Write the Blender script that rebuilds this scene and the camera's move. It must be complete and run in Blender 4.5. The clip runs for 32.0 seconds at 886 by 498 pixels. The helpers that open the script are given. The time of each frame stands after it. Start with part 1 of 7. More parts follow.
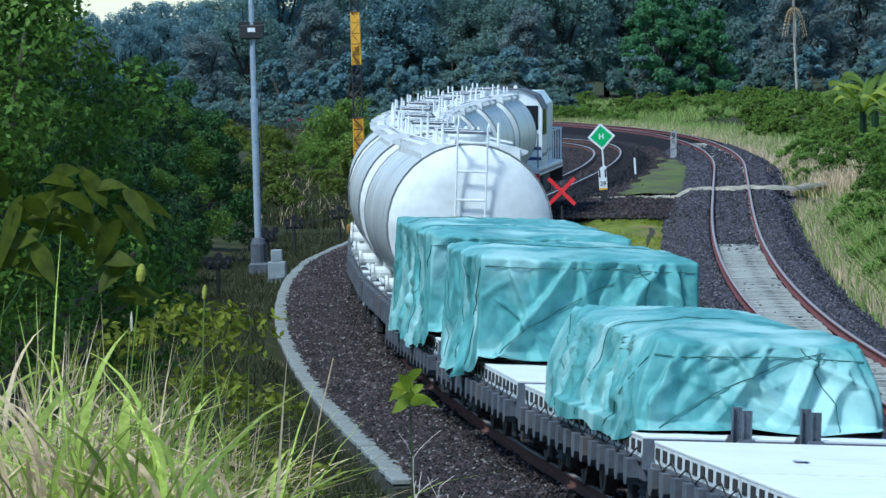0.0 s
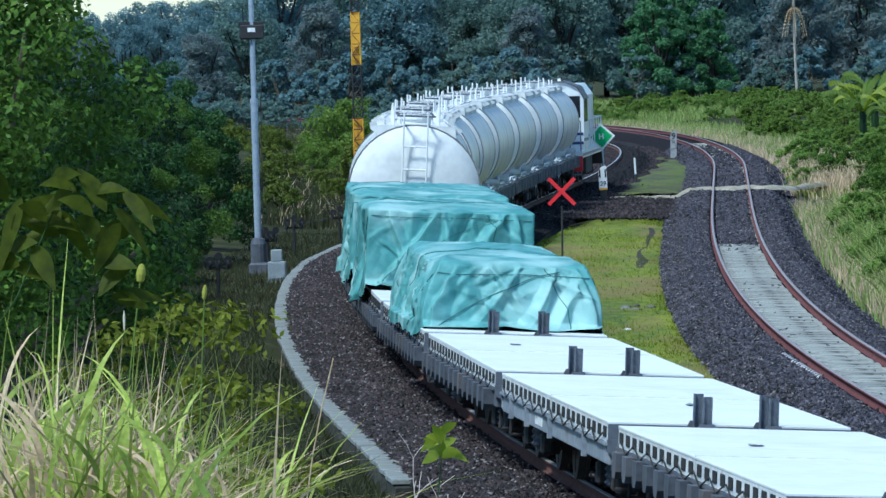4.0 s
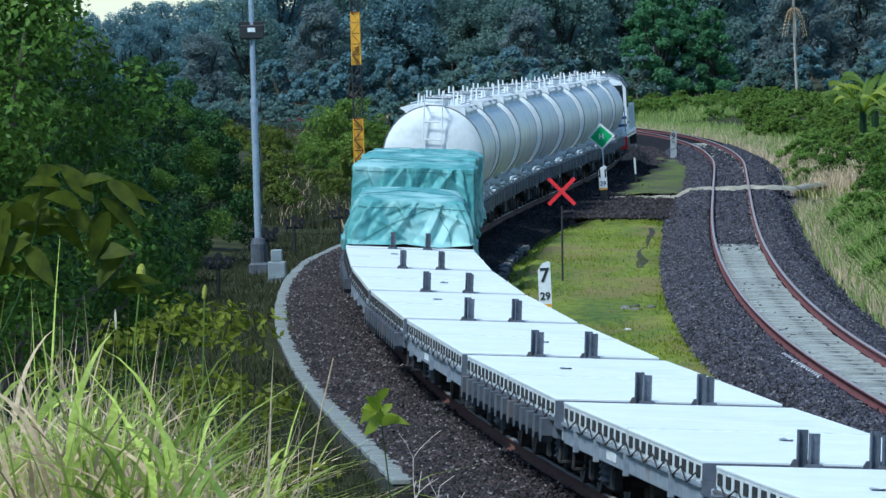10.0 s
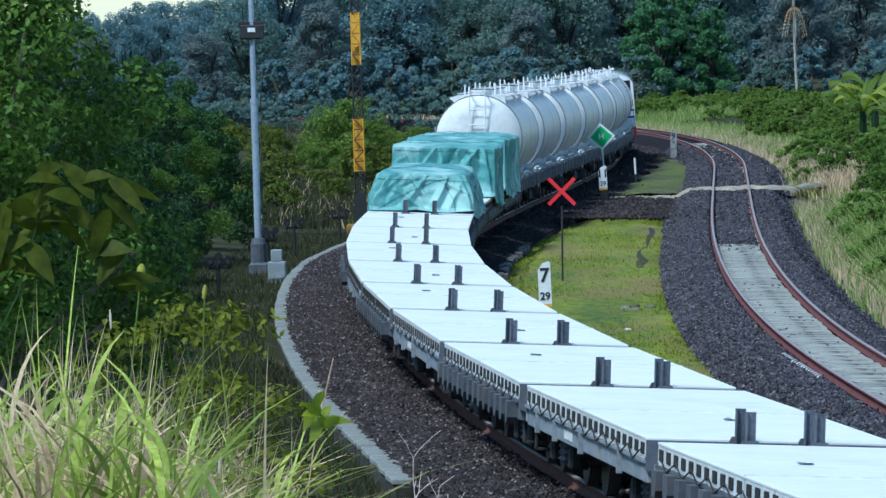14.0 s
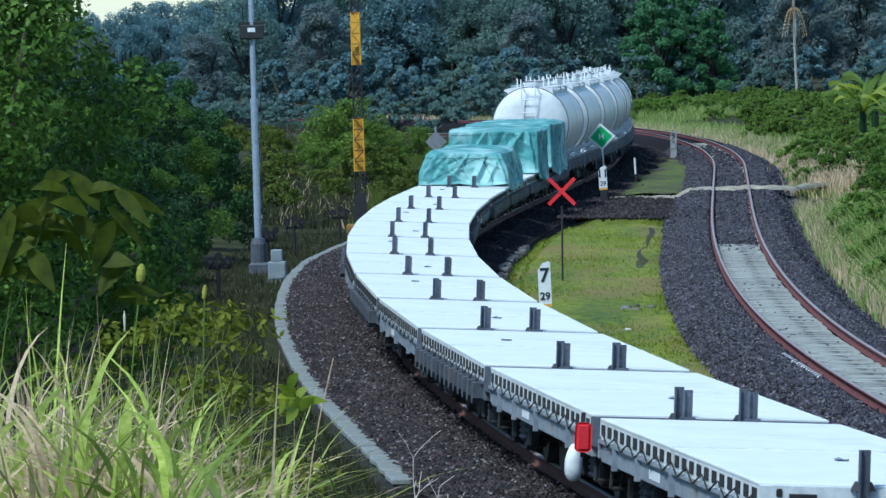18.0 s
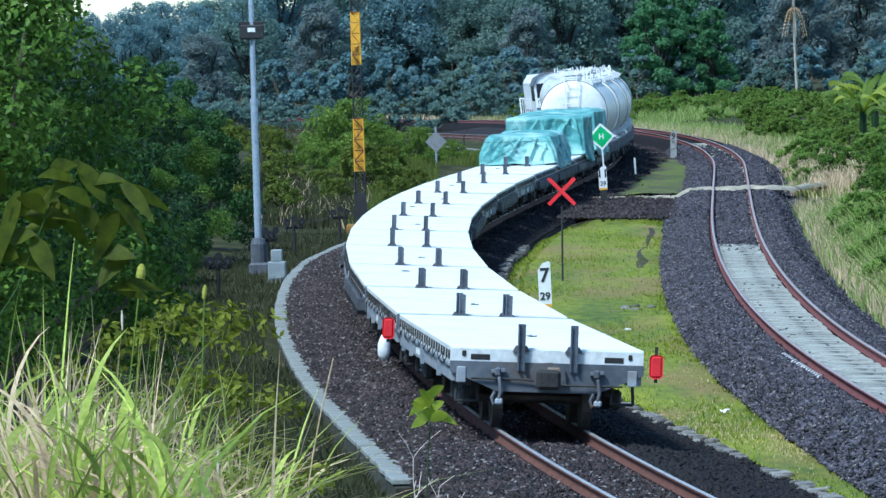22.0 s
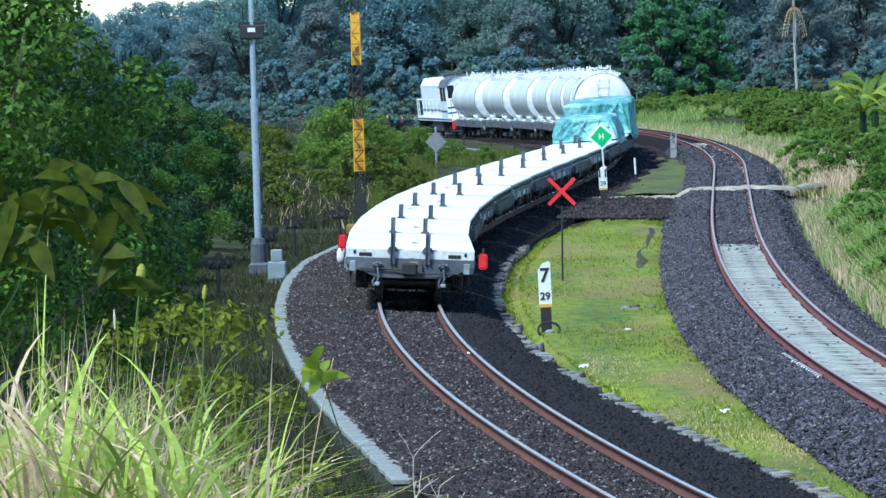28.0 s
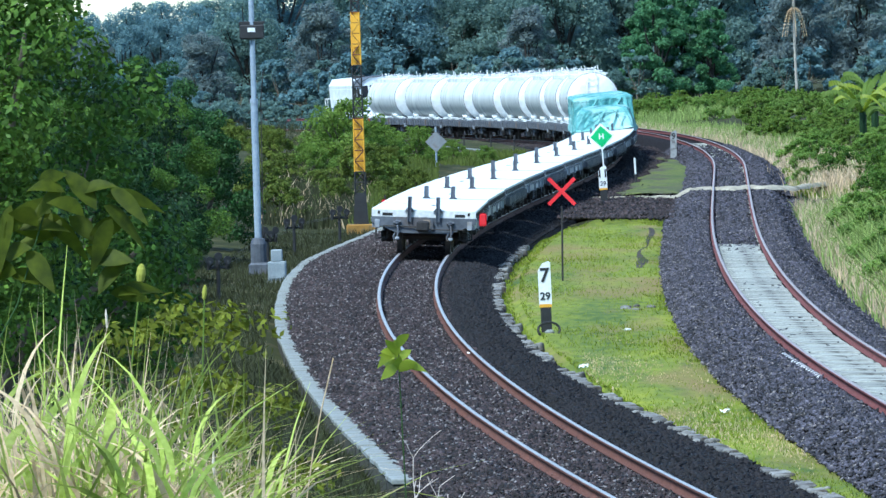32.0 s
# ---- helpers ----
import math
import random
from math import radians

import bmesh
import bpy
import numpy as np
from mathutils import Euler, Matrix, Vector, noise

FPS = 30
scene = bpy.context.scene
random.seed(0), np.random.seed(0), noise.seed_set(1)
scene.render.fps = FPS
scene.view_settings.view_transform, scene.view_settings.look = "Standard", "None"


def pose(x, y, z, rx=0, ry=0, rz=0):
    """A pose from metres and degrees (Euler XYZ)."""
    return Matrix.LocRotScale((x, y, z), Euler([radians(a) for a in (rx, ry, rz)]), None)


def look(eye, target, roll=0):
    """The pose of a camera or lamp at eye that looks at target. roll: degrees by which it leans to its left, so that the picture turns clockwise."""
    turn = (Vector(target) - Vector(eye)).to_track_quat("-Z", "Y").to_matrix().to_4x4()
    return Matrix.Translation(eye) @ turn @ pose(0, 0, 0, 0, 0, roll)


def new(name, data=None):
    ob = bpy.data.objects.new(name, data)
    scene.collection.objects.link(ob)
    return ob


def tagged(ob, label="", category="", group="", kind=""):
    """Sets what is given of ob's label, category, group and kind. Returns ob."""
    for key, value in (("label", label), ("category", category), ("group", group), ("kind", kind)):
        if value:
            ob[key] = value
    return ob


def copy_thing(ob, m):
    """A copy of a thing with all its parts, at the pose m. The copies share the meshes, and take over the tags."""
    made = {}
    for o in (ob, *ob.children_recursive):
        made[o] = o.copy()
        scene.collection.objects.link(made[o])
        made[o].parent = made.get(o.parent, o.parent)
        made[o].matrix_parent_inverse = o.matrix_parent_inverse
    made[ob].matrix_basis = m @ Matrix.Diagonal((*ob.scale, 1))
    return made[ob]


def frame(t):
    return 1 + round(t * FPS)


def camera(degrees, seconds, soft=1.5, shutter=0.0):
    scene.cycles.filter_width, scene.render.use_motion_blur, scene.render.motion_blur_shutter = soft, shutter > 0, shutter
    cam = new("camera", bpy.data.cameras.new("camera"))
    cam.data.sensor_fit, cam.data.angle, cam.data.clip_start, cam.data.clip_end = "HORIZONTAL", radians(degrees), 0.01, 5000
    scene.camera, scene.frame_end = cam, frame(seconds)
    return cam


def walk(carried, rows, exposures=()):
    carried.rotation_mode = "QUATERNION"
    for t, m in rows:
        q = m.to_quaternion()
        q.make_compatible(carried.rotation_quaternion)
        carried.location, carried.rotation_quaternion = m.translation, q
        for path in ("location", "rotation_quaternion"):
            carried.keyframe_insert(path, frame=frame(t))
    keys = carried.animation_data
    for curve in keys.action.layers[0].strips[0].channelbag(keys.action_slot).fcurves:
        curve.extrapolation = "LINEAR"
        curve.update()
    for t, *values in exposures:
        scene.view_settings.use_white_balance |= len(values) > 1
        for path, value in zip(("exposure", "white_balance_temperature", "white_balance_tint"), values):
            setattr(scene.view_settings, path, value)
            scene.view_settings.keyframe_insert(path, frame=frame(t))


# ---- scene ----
# The eye stands on a bank 4.92 m above the rails, on a tripod, behind a long lens.
EYE = 4.92
cam = camera(7.172, 32.0, soft=1.5)
VIEW = look((0, 0, EYE), (0, 100, EYE - 100 * math.tan(radians(1.673))), -1.7)
walk(cam, [(0.0, VIEW), (32.0, VIEW)], [(0.0, 0.3, 5250, 0), (9.0, 0.25, 5250, 0), (19.0, 0.2, 5250, 0), (20.0, 0.42, 5250, 0), (21.0, 0.6, 5220, 0), (23.0, 0.62, 5220, 0), (28.0, 0.76, 5260, 0), (32.0, 0.9, 5300, 0)])

# ---- light: hazy sun from very high on the left, behind the eye ----
SUN_EL, SUN_ROT = radians(54), radians(222)
world = bpy.data.worlds.new("sky")
scene.world = world
world.use_nodes = True
wn = world.node_tree.nodes
sky = wn.new("ShaderNodeTexSky")
sky.sky_type = "NISHITA"
sky.sun_disc = False
sky.sun_elevation, sky.sun_rotation = SUN_EL, SUN_ROT
sky.air_density, sky.dust_density, sky.ozone_density = 1.0, 0.25, 1.6
wn["Background"].inputs[1].default_value = 0.12
world.node_tree.links.new(sky.outputs[0], wn["Background"].inputs[0])
sun_way = Vector((math.sin(SUN_ROT) * math.cos(SUN_EL), math.cos(SUN_ROT) * math.cos(SUN_EL), math.sin(SUN_EL)))
sun = new("sun", bpy.data.lights.new("sun", "SUN"))
sun.data.energy, sun.data.angle, sun.data.color = 3.4, radians(12.0), (1.0, 0.95, 0.86)
sun.matrix_world = look(sun_way * 200, (0, 0, 0))


# ---- materials ----
def mat(name, a, b, scale=4.0, rough=0.8, bump=0.2, metal=0.0, fine=40.0, island=0.0, each=0.0, spec=0.5, stain=None, stain_at=0.62, stain_scale=0.7, thin=0.0, stretch=None):
    """Two colours mixed by noise at two scales, with bump; island / each vary the value piece by piece; stain is a third colour in patches."""
    m = bpy.data.materials.new(name)
    m.use_nodes = True
    nt = m.node_tree
    n, link = nt.nodes, nt.links.new
    bs = n["Principled BSDF"]
    geo = n.new("ShaderNodeNewGeometry")
    tc = n.new("ShaderNodeTexCoord")
    place = tc.outputs["Object"]
    if stretch:
        mp = n.new("ShaderNodeMapping")
        mp.inputs["Scale"].default_value = stretch
        link(place, mp.inputs["Vector"])
        place = mp.outputs[0]
    def noise_node(s, d):
        t = n.new("ShaderNodeTexNoise")
        t.inputs["Scale"].default_value, t.inputs["Detail"].default_value = s, d
        link(place, t.inputs["Vector"])
        return t
    t1, t2 = noise_node(scale, 5), noise_node(fine, 3)
    mix = n.new("ShaderNodeMath"); mix.operation = "MULTIPLY_ADD"
    link(t2.outputs[0], mix.inputs[0]); mix.inputs[1].default_value = 0.5
    half = n.new("ShaderNodeMath"); half.operation = "MULTIPLY"
    link(t1.outputs[0], half.inputs[0]); half.inputs[1].default_value = 0.6
    link(half.outputs[0], mix.inputs[2])
    ramp = n.new("ShaderNodeValToRGB")
    ramp.color_ramp.elements[0].position, ramp.color_ramp.elements[1].position = 0.38, 0.72
    ramp.color_ramp.elements[0].color, ramp.color_ramp.elements[1].color = (*a, 1), (*b, 1)
    link(mix.outputs[0], ramp.inputs[0])
    col = ramp.outputs[0]
    if stain:
        t3 = noise_node(stain_scale, 6)
        r3 = n.new("ShaderNodeValToRGB")
        r3.color_ramp.elements[0].position, r3.color_ramp.elements[1].position = stain_at - 0.06, stain_at + 0.1
        link(t3.outputs[0], r3.inputs[0])
        mx = n.new("ShaderNodeMix"); mx.data_type = "RGBA"
        link(r3.outputs[0], mx.inputs[0]); link(col, mx.inputs[6]); mx.inputs[7].default_value = (*stain, 1)
        col = mx.outputs[2]
    if island or each:
        hs = n.new("ShaderNodeHueSaturation")
        mr = n.new("ShaderNodeMapRange")
        k = island or each
        mr.inputs[3].default_value, mr.inputs[4].default_value = 1 - k, 1 + k
        if island:
            link(geo.outputs["Random Per Island"], mr.inputs[0])
        else:
            oi = n.new("ShaderNodeObjectInfo")
            link(oi.outputs["Random"], mr.inputs[0])
        link(mr.outputs[0], hs.inputs["Value"]); link(col, hs.inputs["Color"])
        col = hs.outputs[0]
    link(col, bs.inputs["Base Color"])
    bs.inputs["Roughness"].default_value, bs.inputs["Metallic"].default_value = rough, metal
    bs.inputs["Specular IOR Level"].default_value = spec
    if bump:
        bp = n.new("ShaderNodeBump")
        bp.inputs["Strength"].default_value, bp.inputs["Distance"].default_value = min(1, bump), 0.02
        link(mix.outputs[0], bp.inputs["Height"]); link(bp.outputs[0], bs.inputs["Normal"])
    if thin:
        tr = n.new("ShaderNodeBsdfTranslucent")
        link(col, tr.inputs[0])
        ms = n.new("ShaderNodeMixShader")
        ms.inputs[0].default_value = thin
        link(bs.outputs[0], ms.inputs[1]); link(tr.outputs[0], ms.inputs[2])
        link(ms.outputs[0], n["Material Output"].inputs["Surface"])
    return m


BALLAST = mat("ballast", (0.0055, 0.0042, 0.0046), (0.017, 0.0135, 0.0145), 3, 0.95, 1.0, fine=30, spec=0.15)
STONE = mat("ballast_stone", (0.0048, 0.0033, 0.0036), (0.056, 0.039, 0.042), 2, 0.85, 0.3, fine=25, island=0.96)
BLUESTONE = mat("blue_grey_ballast_stone", (0.0062, 0.0056, 0.0072), (0.088, 0.082, 0.108), 2, 0.85, 0.3, fine=25, island=0.96)
DARKSTONE = mat("oiled_stone", (0.0025, 0.0021, 0.0028), (0.012, 0.0095, 0.0125), 2, 0.85, 0.3, fine=25, island=0.6)
PALESTONE = mat("pale_stone", (0.10, 0.085, 0.085), (0.24, 0.22, 0.22), 2, 0.85, 0.3, fine=25, island=0.5)
# kerb's outer face: its shade is put into this dark, moss-patched stone colour
SHADEWALL = mat("shaded_mossy_wall_stone", (0.022, 0.022, 0.016), (0.07, 0.065, 0.05), 3, 0.95, 0.6, fine=16, each=0.25, stain=(0.03, 0.045, 0.015), stain_scale=1.5)
SOIL = mat("soil", (0.020, 0.023, 0.010), (0.052, 0.056, 0.020), 0.6, 0.95, 0.8, fine=9, spec=0.1, stain=(0.13, 0.11, 0.06))
TURF = mat("turf", (0.045, 0.085, 0.004), (0.25, 0.275, 0.012), 0.5, 0.95, 1.0, fine=5, stain=(0.20, 0.15, 0.045), stain_scale=0.6, stain_at=0.55, stretch=(1.0, 0.22, 1.0))
BLADE = mat("grass_blade", (0.12, 0.18, 0.008), (0.30, 0.345, 0.022), 1.5, 0.7, 0.0, island=0.35, thin=0.35)
DULLTURF = mat("dull_turf", (0.032, 0.055, 0.006), (0.14, 0.16, 0.016), 0.7, 0.95, 1.0, fine=5, stain=(0.06, 0.05, 0.03), stain_scale=0.8, stain_at=0.52, stretch=(1.0, 0.3, 1.0))
DARKBLADE = mat("darker_grass_blade", (0.055, 0.085, 0.008), (0.14, 0.17, 0.02), 1.5, 0.7, 0.0, island=0.35, thin=0.3)
RUST = mat("rusty_steel", (0.065, 0.024, 0.016), (0.155, 0.058, 0.037), 6, 0.85, 0.4, fine=40)
REDRUST = mat("maroon_rail_rust", (0.085, 0.022, 0.022), (0.19, 0.055, 0.05), 6, 0.85, 0.4, fine=40)
RAILTOP = mat("polished_rail_steel", (0.42, 0.40, 0.39), (0.62, 0.60, 0.59), 3, 0.45, 0.0, metal=0.6)
OLDTOP = mat("dull_rail_steel", (0.30, 0.25, 0.24), (0.48, 0.42, 0.41), 3, 0.6, 0.0, metal=0.4)
# dull grass, darkened further: shade over the verge is put into its colour
VERGE = mat("dull_shaded_verge_grass", (0.020, 0.026, 0.007), (0.052, 0.056, 0.017), 1.2, 0.8, 0.0, island=0.4, thin=0.2)
CONCRETE = mat("concrete", (0.16, 0.17, 0.165), (0.33, 0.35, 0.335), 2, 0.9, 0.4, fine=18, each=0.07, stain=(0.15, 0.15, 0.12), stain_at=0.6, stain_scale=1.6)
SLEEPER = mat("pale_concrete_sleeper", (0.22, 0.225, 0.20), (0.42, 0.43, 0.385), 3, 0.9, 0.4, fine=25, each=0.2, stain=(0.075, 0.072, 0.065), stain_at=0.55, stain_scale=2.2)
DARKSLEEPER = mat("stained_sleeper", (0.09, 0.08, 0.08), (0.2, 0.18, 0.18), 3, 0.9, 0.4, fine=25, each=0.2)
DECK = mat("white_deck_sheet", (0.74, 0.77, 0.76), (0.86, 0.87, 0.86), 0.8, 0.5, 0.05, fine=6, stain=(0.62, 0.64, 0.62), stain_at=0.68, stain_scale=0.5)
SLOTWHITE = mat("white_slotted_rim", (0.5, 0.52, 0.52), (0.8, 0.81, 0.8), 2, 0.7, 0.1, fine=12, stain=(0.30, 0.20, 0.14), stain_at=0.66, stain_scale=2)
# near-black for slots, holes and bores: the shade inside is put into the colour
SLOT = mat("painted_slot_shadow", (0.012, 0.012, 0.013), (0.03, 0.028, 0.028), 3, 0.9, 0.0)
FRAMEGREY = mat("grey_painted_steel", (0.055, 0.061, 0.075), (0.13, 0.14, 0.165), 1.3, 0.6, 0.15, fine=9, each=0.1, stain=(0.13, 0.10, 0.085), stain_at=0.63, stain_scale=1.2)
SOLE = mat("pale_grey_solebar", (0.19, 0.215, 0.255), (0.36, 0.39, 0.43), 1.0, 0.55, 0.1, fine=9, stain=(0.2, 0.17, 0.15), stain_at=0.64, stain_scale=1.0)
BEAM = mat("grimy_blue_grey_steel", (0.055, 0.062, 0.078), (0.13, 0.142, 0.165), 1.5, 0.6, 0.2, fine=9, stain=(0.10, 0.07, 0.05), stain_at=0.6, stain_scale=1.8)
DARKSTEEL = mat("dark_grimy_steel", (0.014, 0.0135, 0.0145), (0.048, 0.043, 0.042), 3, 0.75, 0.3, fine=20)
STAKE = mat("blue_grey_stake", (0.05, 0.058, 0.075), (0.14, 0.155, 0.19), 3, 0.5, 0.1, fine=20, each=0.15)
TANWOOD = mat("tan_dusty_plate", (0.20, 0.15, 0.11), (0.36, 0.29, 0.22), 4, 0.9, 0.2, fine=24)
WHEEL = mat("wheel_steel", (0.06, 0.05, 0.048), (0.14, 0.12, 0.11), 4, 0.6, 0.1, metal=0.6)
# ends paler than the barrel: the light on them is put into the colour
TANKEND = mat("pale_tank_end", (0.60, 0.62, 0.62), (0.78, 0.79, 0.78), 1.1, 0.65, 0.03, fine=6, stain=(0.45, 0.46, 0.45), stain_at=0.56, stain_scale=0.8)
# barrel greyer than the ends: side shade in the colour, besides dirt streaks
TANK = mat("white_tank_paint", (0.47, 0.49, 0.495), (0.71, 0.73, 0.715), 0.8, 0.42, 0.0, fine=1.2, stain=(0.31, 0.325, 0.345), stain_at=0.57, stain_scale=1.3, stretch=(0.45, 1.1, 0.45))
BAND = mat("tank_ring_paint", (0.52, 0.55, 0.57), (0.72, 0.74, 0.74), 1.5, 0.45, 0.03, fine=8)
SEAM = mat("tank_seam", (0.10, 0.105, 0.11), (0.2, 0.2, 0.2), 3, 0.8, 0.0)
FITTING = mat("white_fitting", (0.6, 0.63, 0.63), (0.82, 0.83, 0.82), 3, 0.5, 0.05, stain=(0.3, 0.22, 0.17), stain_at=0.7, stain_scale=3)
TARP = mat("teal_tarpaulin", (0.052, 0.205, 0.205), (0.17, 0.43, 0.42), 1.1, 0.6, 0.08, fine=5, stain=(0.36, 0.58, 0.56), stain_at=0.53, stain_scale=0.8)


def crumple(m, scale, depth):
    """Sharp creases over the cloth: bump from two folded noises, laid before the fine bump."""
    nt = m.node_tree
    n, link = nt.nodes, nt.links.new
    tc = n.new("ShaderNodeTexCoord")
    total = None
    for s, k in ((scale, 1.0), (scale * 2.7, 0.4)):
        t = n.new("ShaderNodeTexNoise")
        t.inputs["Scale"].default_value, t.inputs["Detail"].default_value, t.inputs["Distortion"].default_value = s, 1.0, 0.6
        link(tc.outputs["Object"], t.inputs["Vector"])
        a = n.new("ShaderNodeMath"); a.operation = "SUBTRACT"; a.inputs[1].default_value = 0.5
        b = n.new("ShaderNodeMath"); b.operation = "ABSOLUTE"
        c = n.new("ShaderNodeMath"); c.operation = "MULTIPLY_ADD"; c.inputs[1].default_value = k
        link(t.outputs[0], a.inputs[0]); link(a.outputs[0], b.inputs[0]); link(b.outputs[0], c.inputs[0])
        if total is None:
            c.inputs[2].default_value = 0.0
        else:
            link(total, c.inputs[2])
        total = c.outputs[0]
    bp = n.new("ShaderNodeBump")
    bp.inputs["Strength"].default_value, bp.inputs["Distance"].default_value = 0.9, depth
    link(total, bp.inputs["Height"])
    for old in [q for q in n if q.bl_idname == "ShaderNodeBump" and q != bp]:
        link(bp.outputs[0], old.inputs["Normal"])


crumple(TARP, 1.6, 0.035)
EDGING = mat("dirty_edging", (0.10, 0.095, 0.085), (0.30, 0.295, 0.28), 3, 0.9, 0.5, fine=18, each=0.4, stain=(0.05, 0.04, 0.03), stain_at=0.55, stain_scale=2.5)
CINDER = mat("cinder", (0.012, 0.010, 0.011), (0.034, 0.028, 0.029), 2.0, 0.95, 1.0, fine=18, spec=0.15, stain=(0.05, 0.043, 0.04), stain_at=0.62)
ROPE = mat("rope", (0.03, 0.11, 0.11), (0.10, 0.22, 0.21), 8, 0.9, 0.2)
RED = mat("red_marker_plate", (0.60, 0.012, 0.02), (0.75, 0.03, 0.04), 4, 0.5, 0.02)
WHITE = mat("white_paint", (0.70, 0.72, 0.72), (0.86, 0.86, 0.85), 4, 0.55, 0.05, fine=20, stain=(0.4, 0.38, 0.34), stain_at=0.7, stain_scale=5)
BLACK = mat("black_paint", (0.012, 0.012, 0.014), (0.03, 0.03, 0.03), 4, 0.6, 0.05)
DULLYELLOW = mat("weathered_yellow", (0.22, 0.115, 0.02), (0.40, 0.22, 0.04), 3, 0.8, 0.3, stain=(0.12, 0.09, 0.05), stain_at=0.55, stain_scale=3)
YELLOW = mat("yellow_paint", (0.62, 0.30, 0.015), (0.78, 0.42, 0.03), 3, 0.6, 0.1, stain=(0.35, 0.18, 0.03), stain_at=0.68, stain_scale=2)
GREEN = mat("green_sign_paint", (0.03, 0.36, 0.10), (0.05, 0.46, 0.14), 4, 0.5, 0.02)
POLE = mat("galvanised_pole", (0.26, 0.32, 0.40), (0.42, 0.48, 0.55), 2, 0.5, 0.05, metal=0.3, fine=12)
CABINET = mat("pale_cabinet", (0.21, 0.25, 0.275), (0.33, 0.37, 0.40), 3, 0.6, 0.05)
SIGNBACK = mat("dull_sign_back", (0.16, 0.17, 0.18), (0.27, 0.28, 0.29), 3, 0.6, 0.05, stain=(0.14, 0.11, 0.09), stain_at=0.6, stain_scale=3)
POSTGREY = mat("weathered_grey_paint", (0.26, 0.265, 0.27), (0.48, 0.49, 0.48), 4, 0.8, 0.2, stain=(0.09, 0.08, 0.07), stain_at=0.55, stain_scale=4)
LOCOWHITE = mat("loco_white", (0.68, 0.72, 0.75), (0.82, 0.84, 0.85), 1, 0.35, 0.02, fine=6, stain=(0.5, 0.52, 0.52), stain_at=0.66)
LOCOBLUE = mat("loco_blue", (0.02, 0.04, 0.14), (0.03, 0.06, 0.2), 1, 0.35, 0.0)
GLASS = mat("dark_glass", (0.01, 0.012, 0.016), (0.02, 0.022, 0.028), 1, 0.08, 0.0)
# bark of the far wood, with crown shade put into its dark colour
DARKBARK = mat("shade_painted_bark", (0.02, 0.018, 0.016), (0.05, 0.045, 0.04), 5, 0.95, 0.5, fine=30)
BARK = mat("bark", (0.07, 0.055, 0.04), (0.19, 0.16, 0.12), 5, 0.95, 0.7, fine=30)
TRODDEN = mat("trodden_earth", (0.035, 0.030, 0.028), (0.085, 0.073, 0.066), 1.5, 0.95, 0.4, fine=8, spec=0.1, stain=(0.05, 0.06, 0.02), stain_at=0.6, stretch=(1.0, 0.3, 1.0))
DUST = mat("pale_earth", (0.24, 0.215, 0.165), (0.46, 0.42, 0.33), 2, 0.95, 0.5, fine=14, spec=0.1, stain=(0.08, 0.09, 0.04), stain_at=0.58)
PALEBARK = mat("pale_bark", (0.28, 0.25, 0.2), (0.45, 0.42, 0.36), 5, 0.9, 0.5, fine=30)


def leaf_mat(name, a, b, thin=0.3, island=0.45, rough=0.55):
    return mat(name, a, b, 0.35, rough, 0.0, fine=2.5, island=island, thin=thin, spec=0.2)


# even, translucent leaves: their low contrast stands for haze over the far wood
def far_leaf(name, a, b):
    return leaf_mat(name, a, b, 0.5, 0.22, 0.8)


# next two are darkened: shade on the left bushes is put into the colour
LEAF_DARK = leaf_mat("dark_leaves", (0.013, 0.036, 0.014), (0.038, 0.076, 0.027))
LEAF_MID = leaf_mat("green_leaves", (0.026, 0.074, 0.019), (0.072, 0.138, 0.038))
LEAF_LIGHT = leaf_mat("light_leaves", (0.12, 0.20, 0.032), (0.23, 0.32, 0.06), 0.5, 0.3)
LEAF_OLIVE = leaf_mat("olive_leaves", (0.075, 0.115, 0.018), (0.18, 0.215, 0.036))
WEED = leaf_mat("yellowing_weed_leaves", (0.075, 0.10, 0.008), (0.26, 0.28, 0.03), 0.4)
# lighter leaf colour with the sunlight on the bushes put in
LEAF_SUN = leaf_mat("sun_painted_leaves", (0.055, 0.12, 0.016), (0.15, 0.235, 0.035))
LEAF_HEDGE = leaf_mat("hedge_leaves", (0.15, 0.255, 0.045), (0.31, 0.43, 0.10), 0.5, 0.3)
# far leaf colours: distance haze is put in, bluer and paler than the leaves
LEAF_BLUE = leaf_mat("blue_green_leaves", (0.042, 0.080, 0.070), (0.090, 0.140, 0.115))
LEAF_FAR = far_leaf("haze_tinted_blue_leaves", (0.13, 0.225, 0.25), (0.235, 0.36, 0.375))
LEAF_FARDARK = far_leaf("haze_tinted_green_leaves", (0.12, 0.20, 0.185), (0.23, 0.33, 0.285))
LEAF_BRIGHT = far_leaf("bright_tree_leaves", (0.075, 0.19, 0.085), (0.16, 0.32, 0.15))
LEAF_PURPLE = far_leaf("haze_tinted_purplish_leaves", (0.14, 0.185, 0.19), (0.24, 0.29, 0.275))
SLOPE = mat("slope_grass", (0.19, 0.27, 0.055), (0.43, 0.50, 0.16), 1.5, 0.7, 0.0, island=0.4, thin=0.4, spec=0.2)
DEEP = mat("deep_green_grass", (0.10, 0.19, 0.022), (0.30, 0.42, 0.055), 1.5, 0.6, 0.0, island=0.45, thin=0.35)
DRY = mat("dry_grass", (0.48, 0.34, 0.18), (0.84, 0.66, 0.43), 1.5, 0.8, 0.0, island=0.35, thin=0.3)
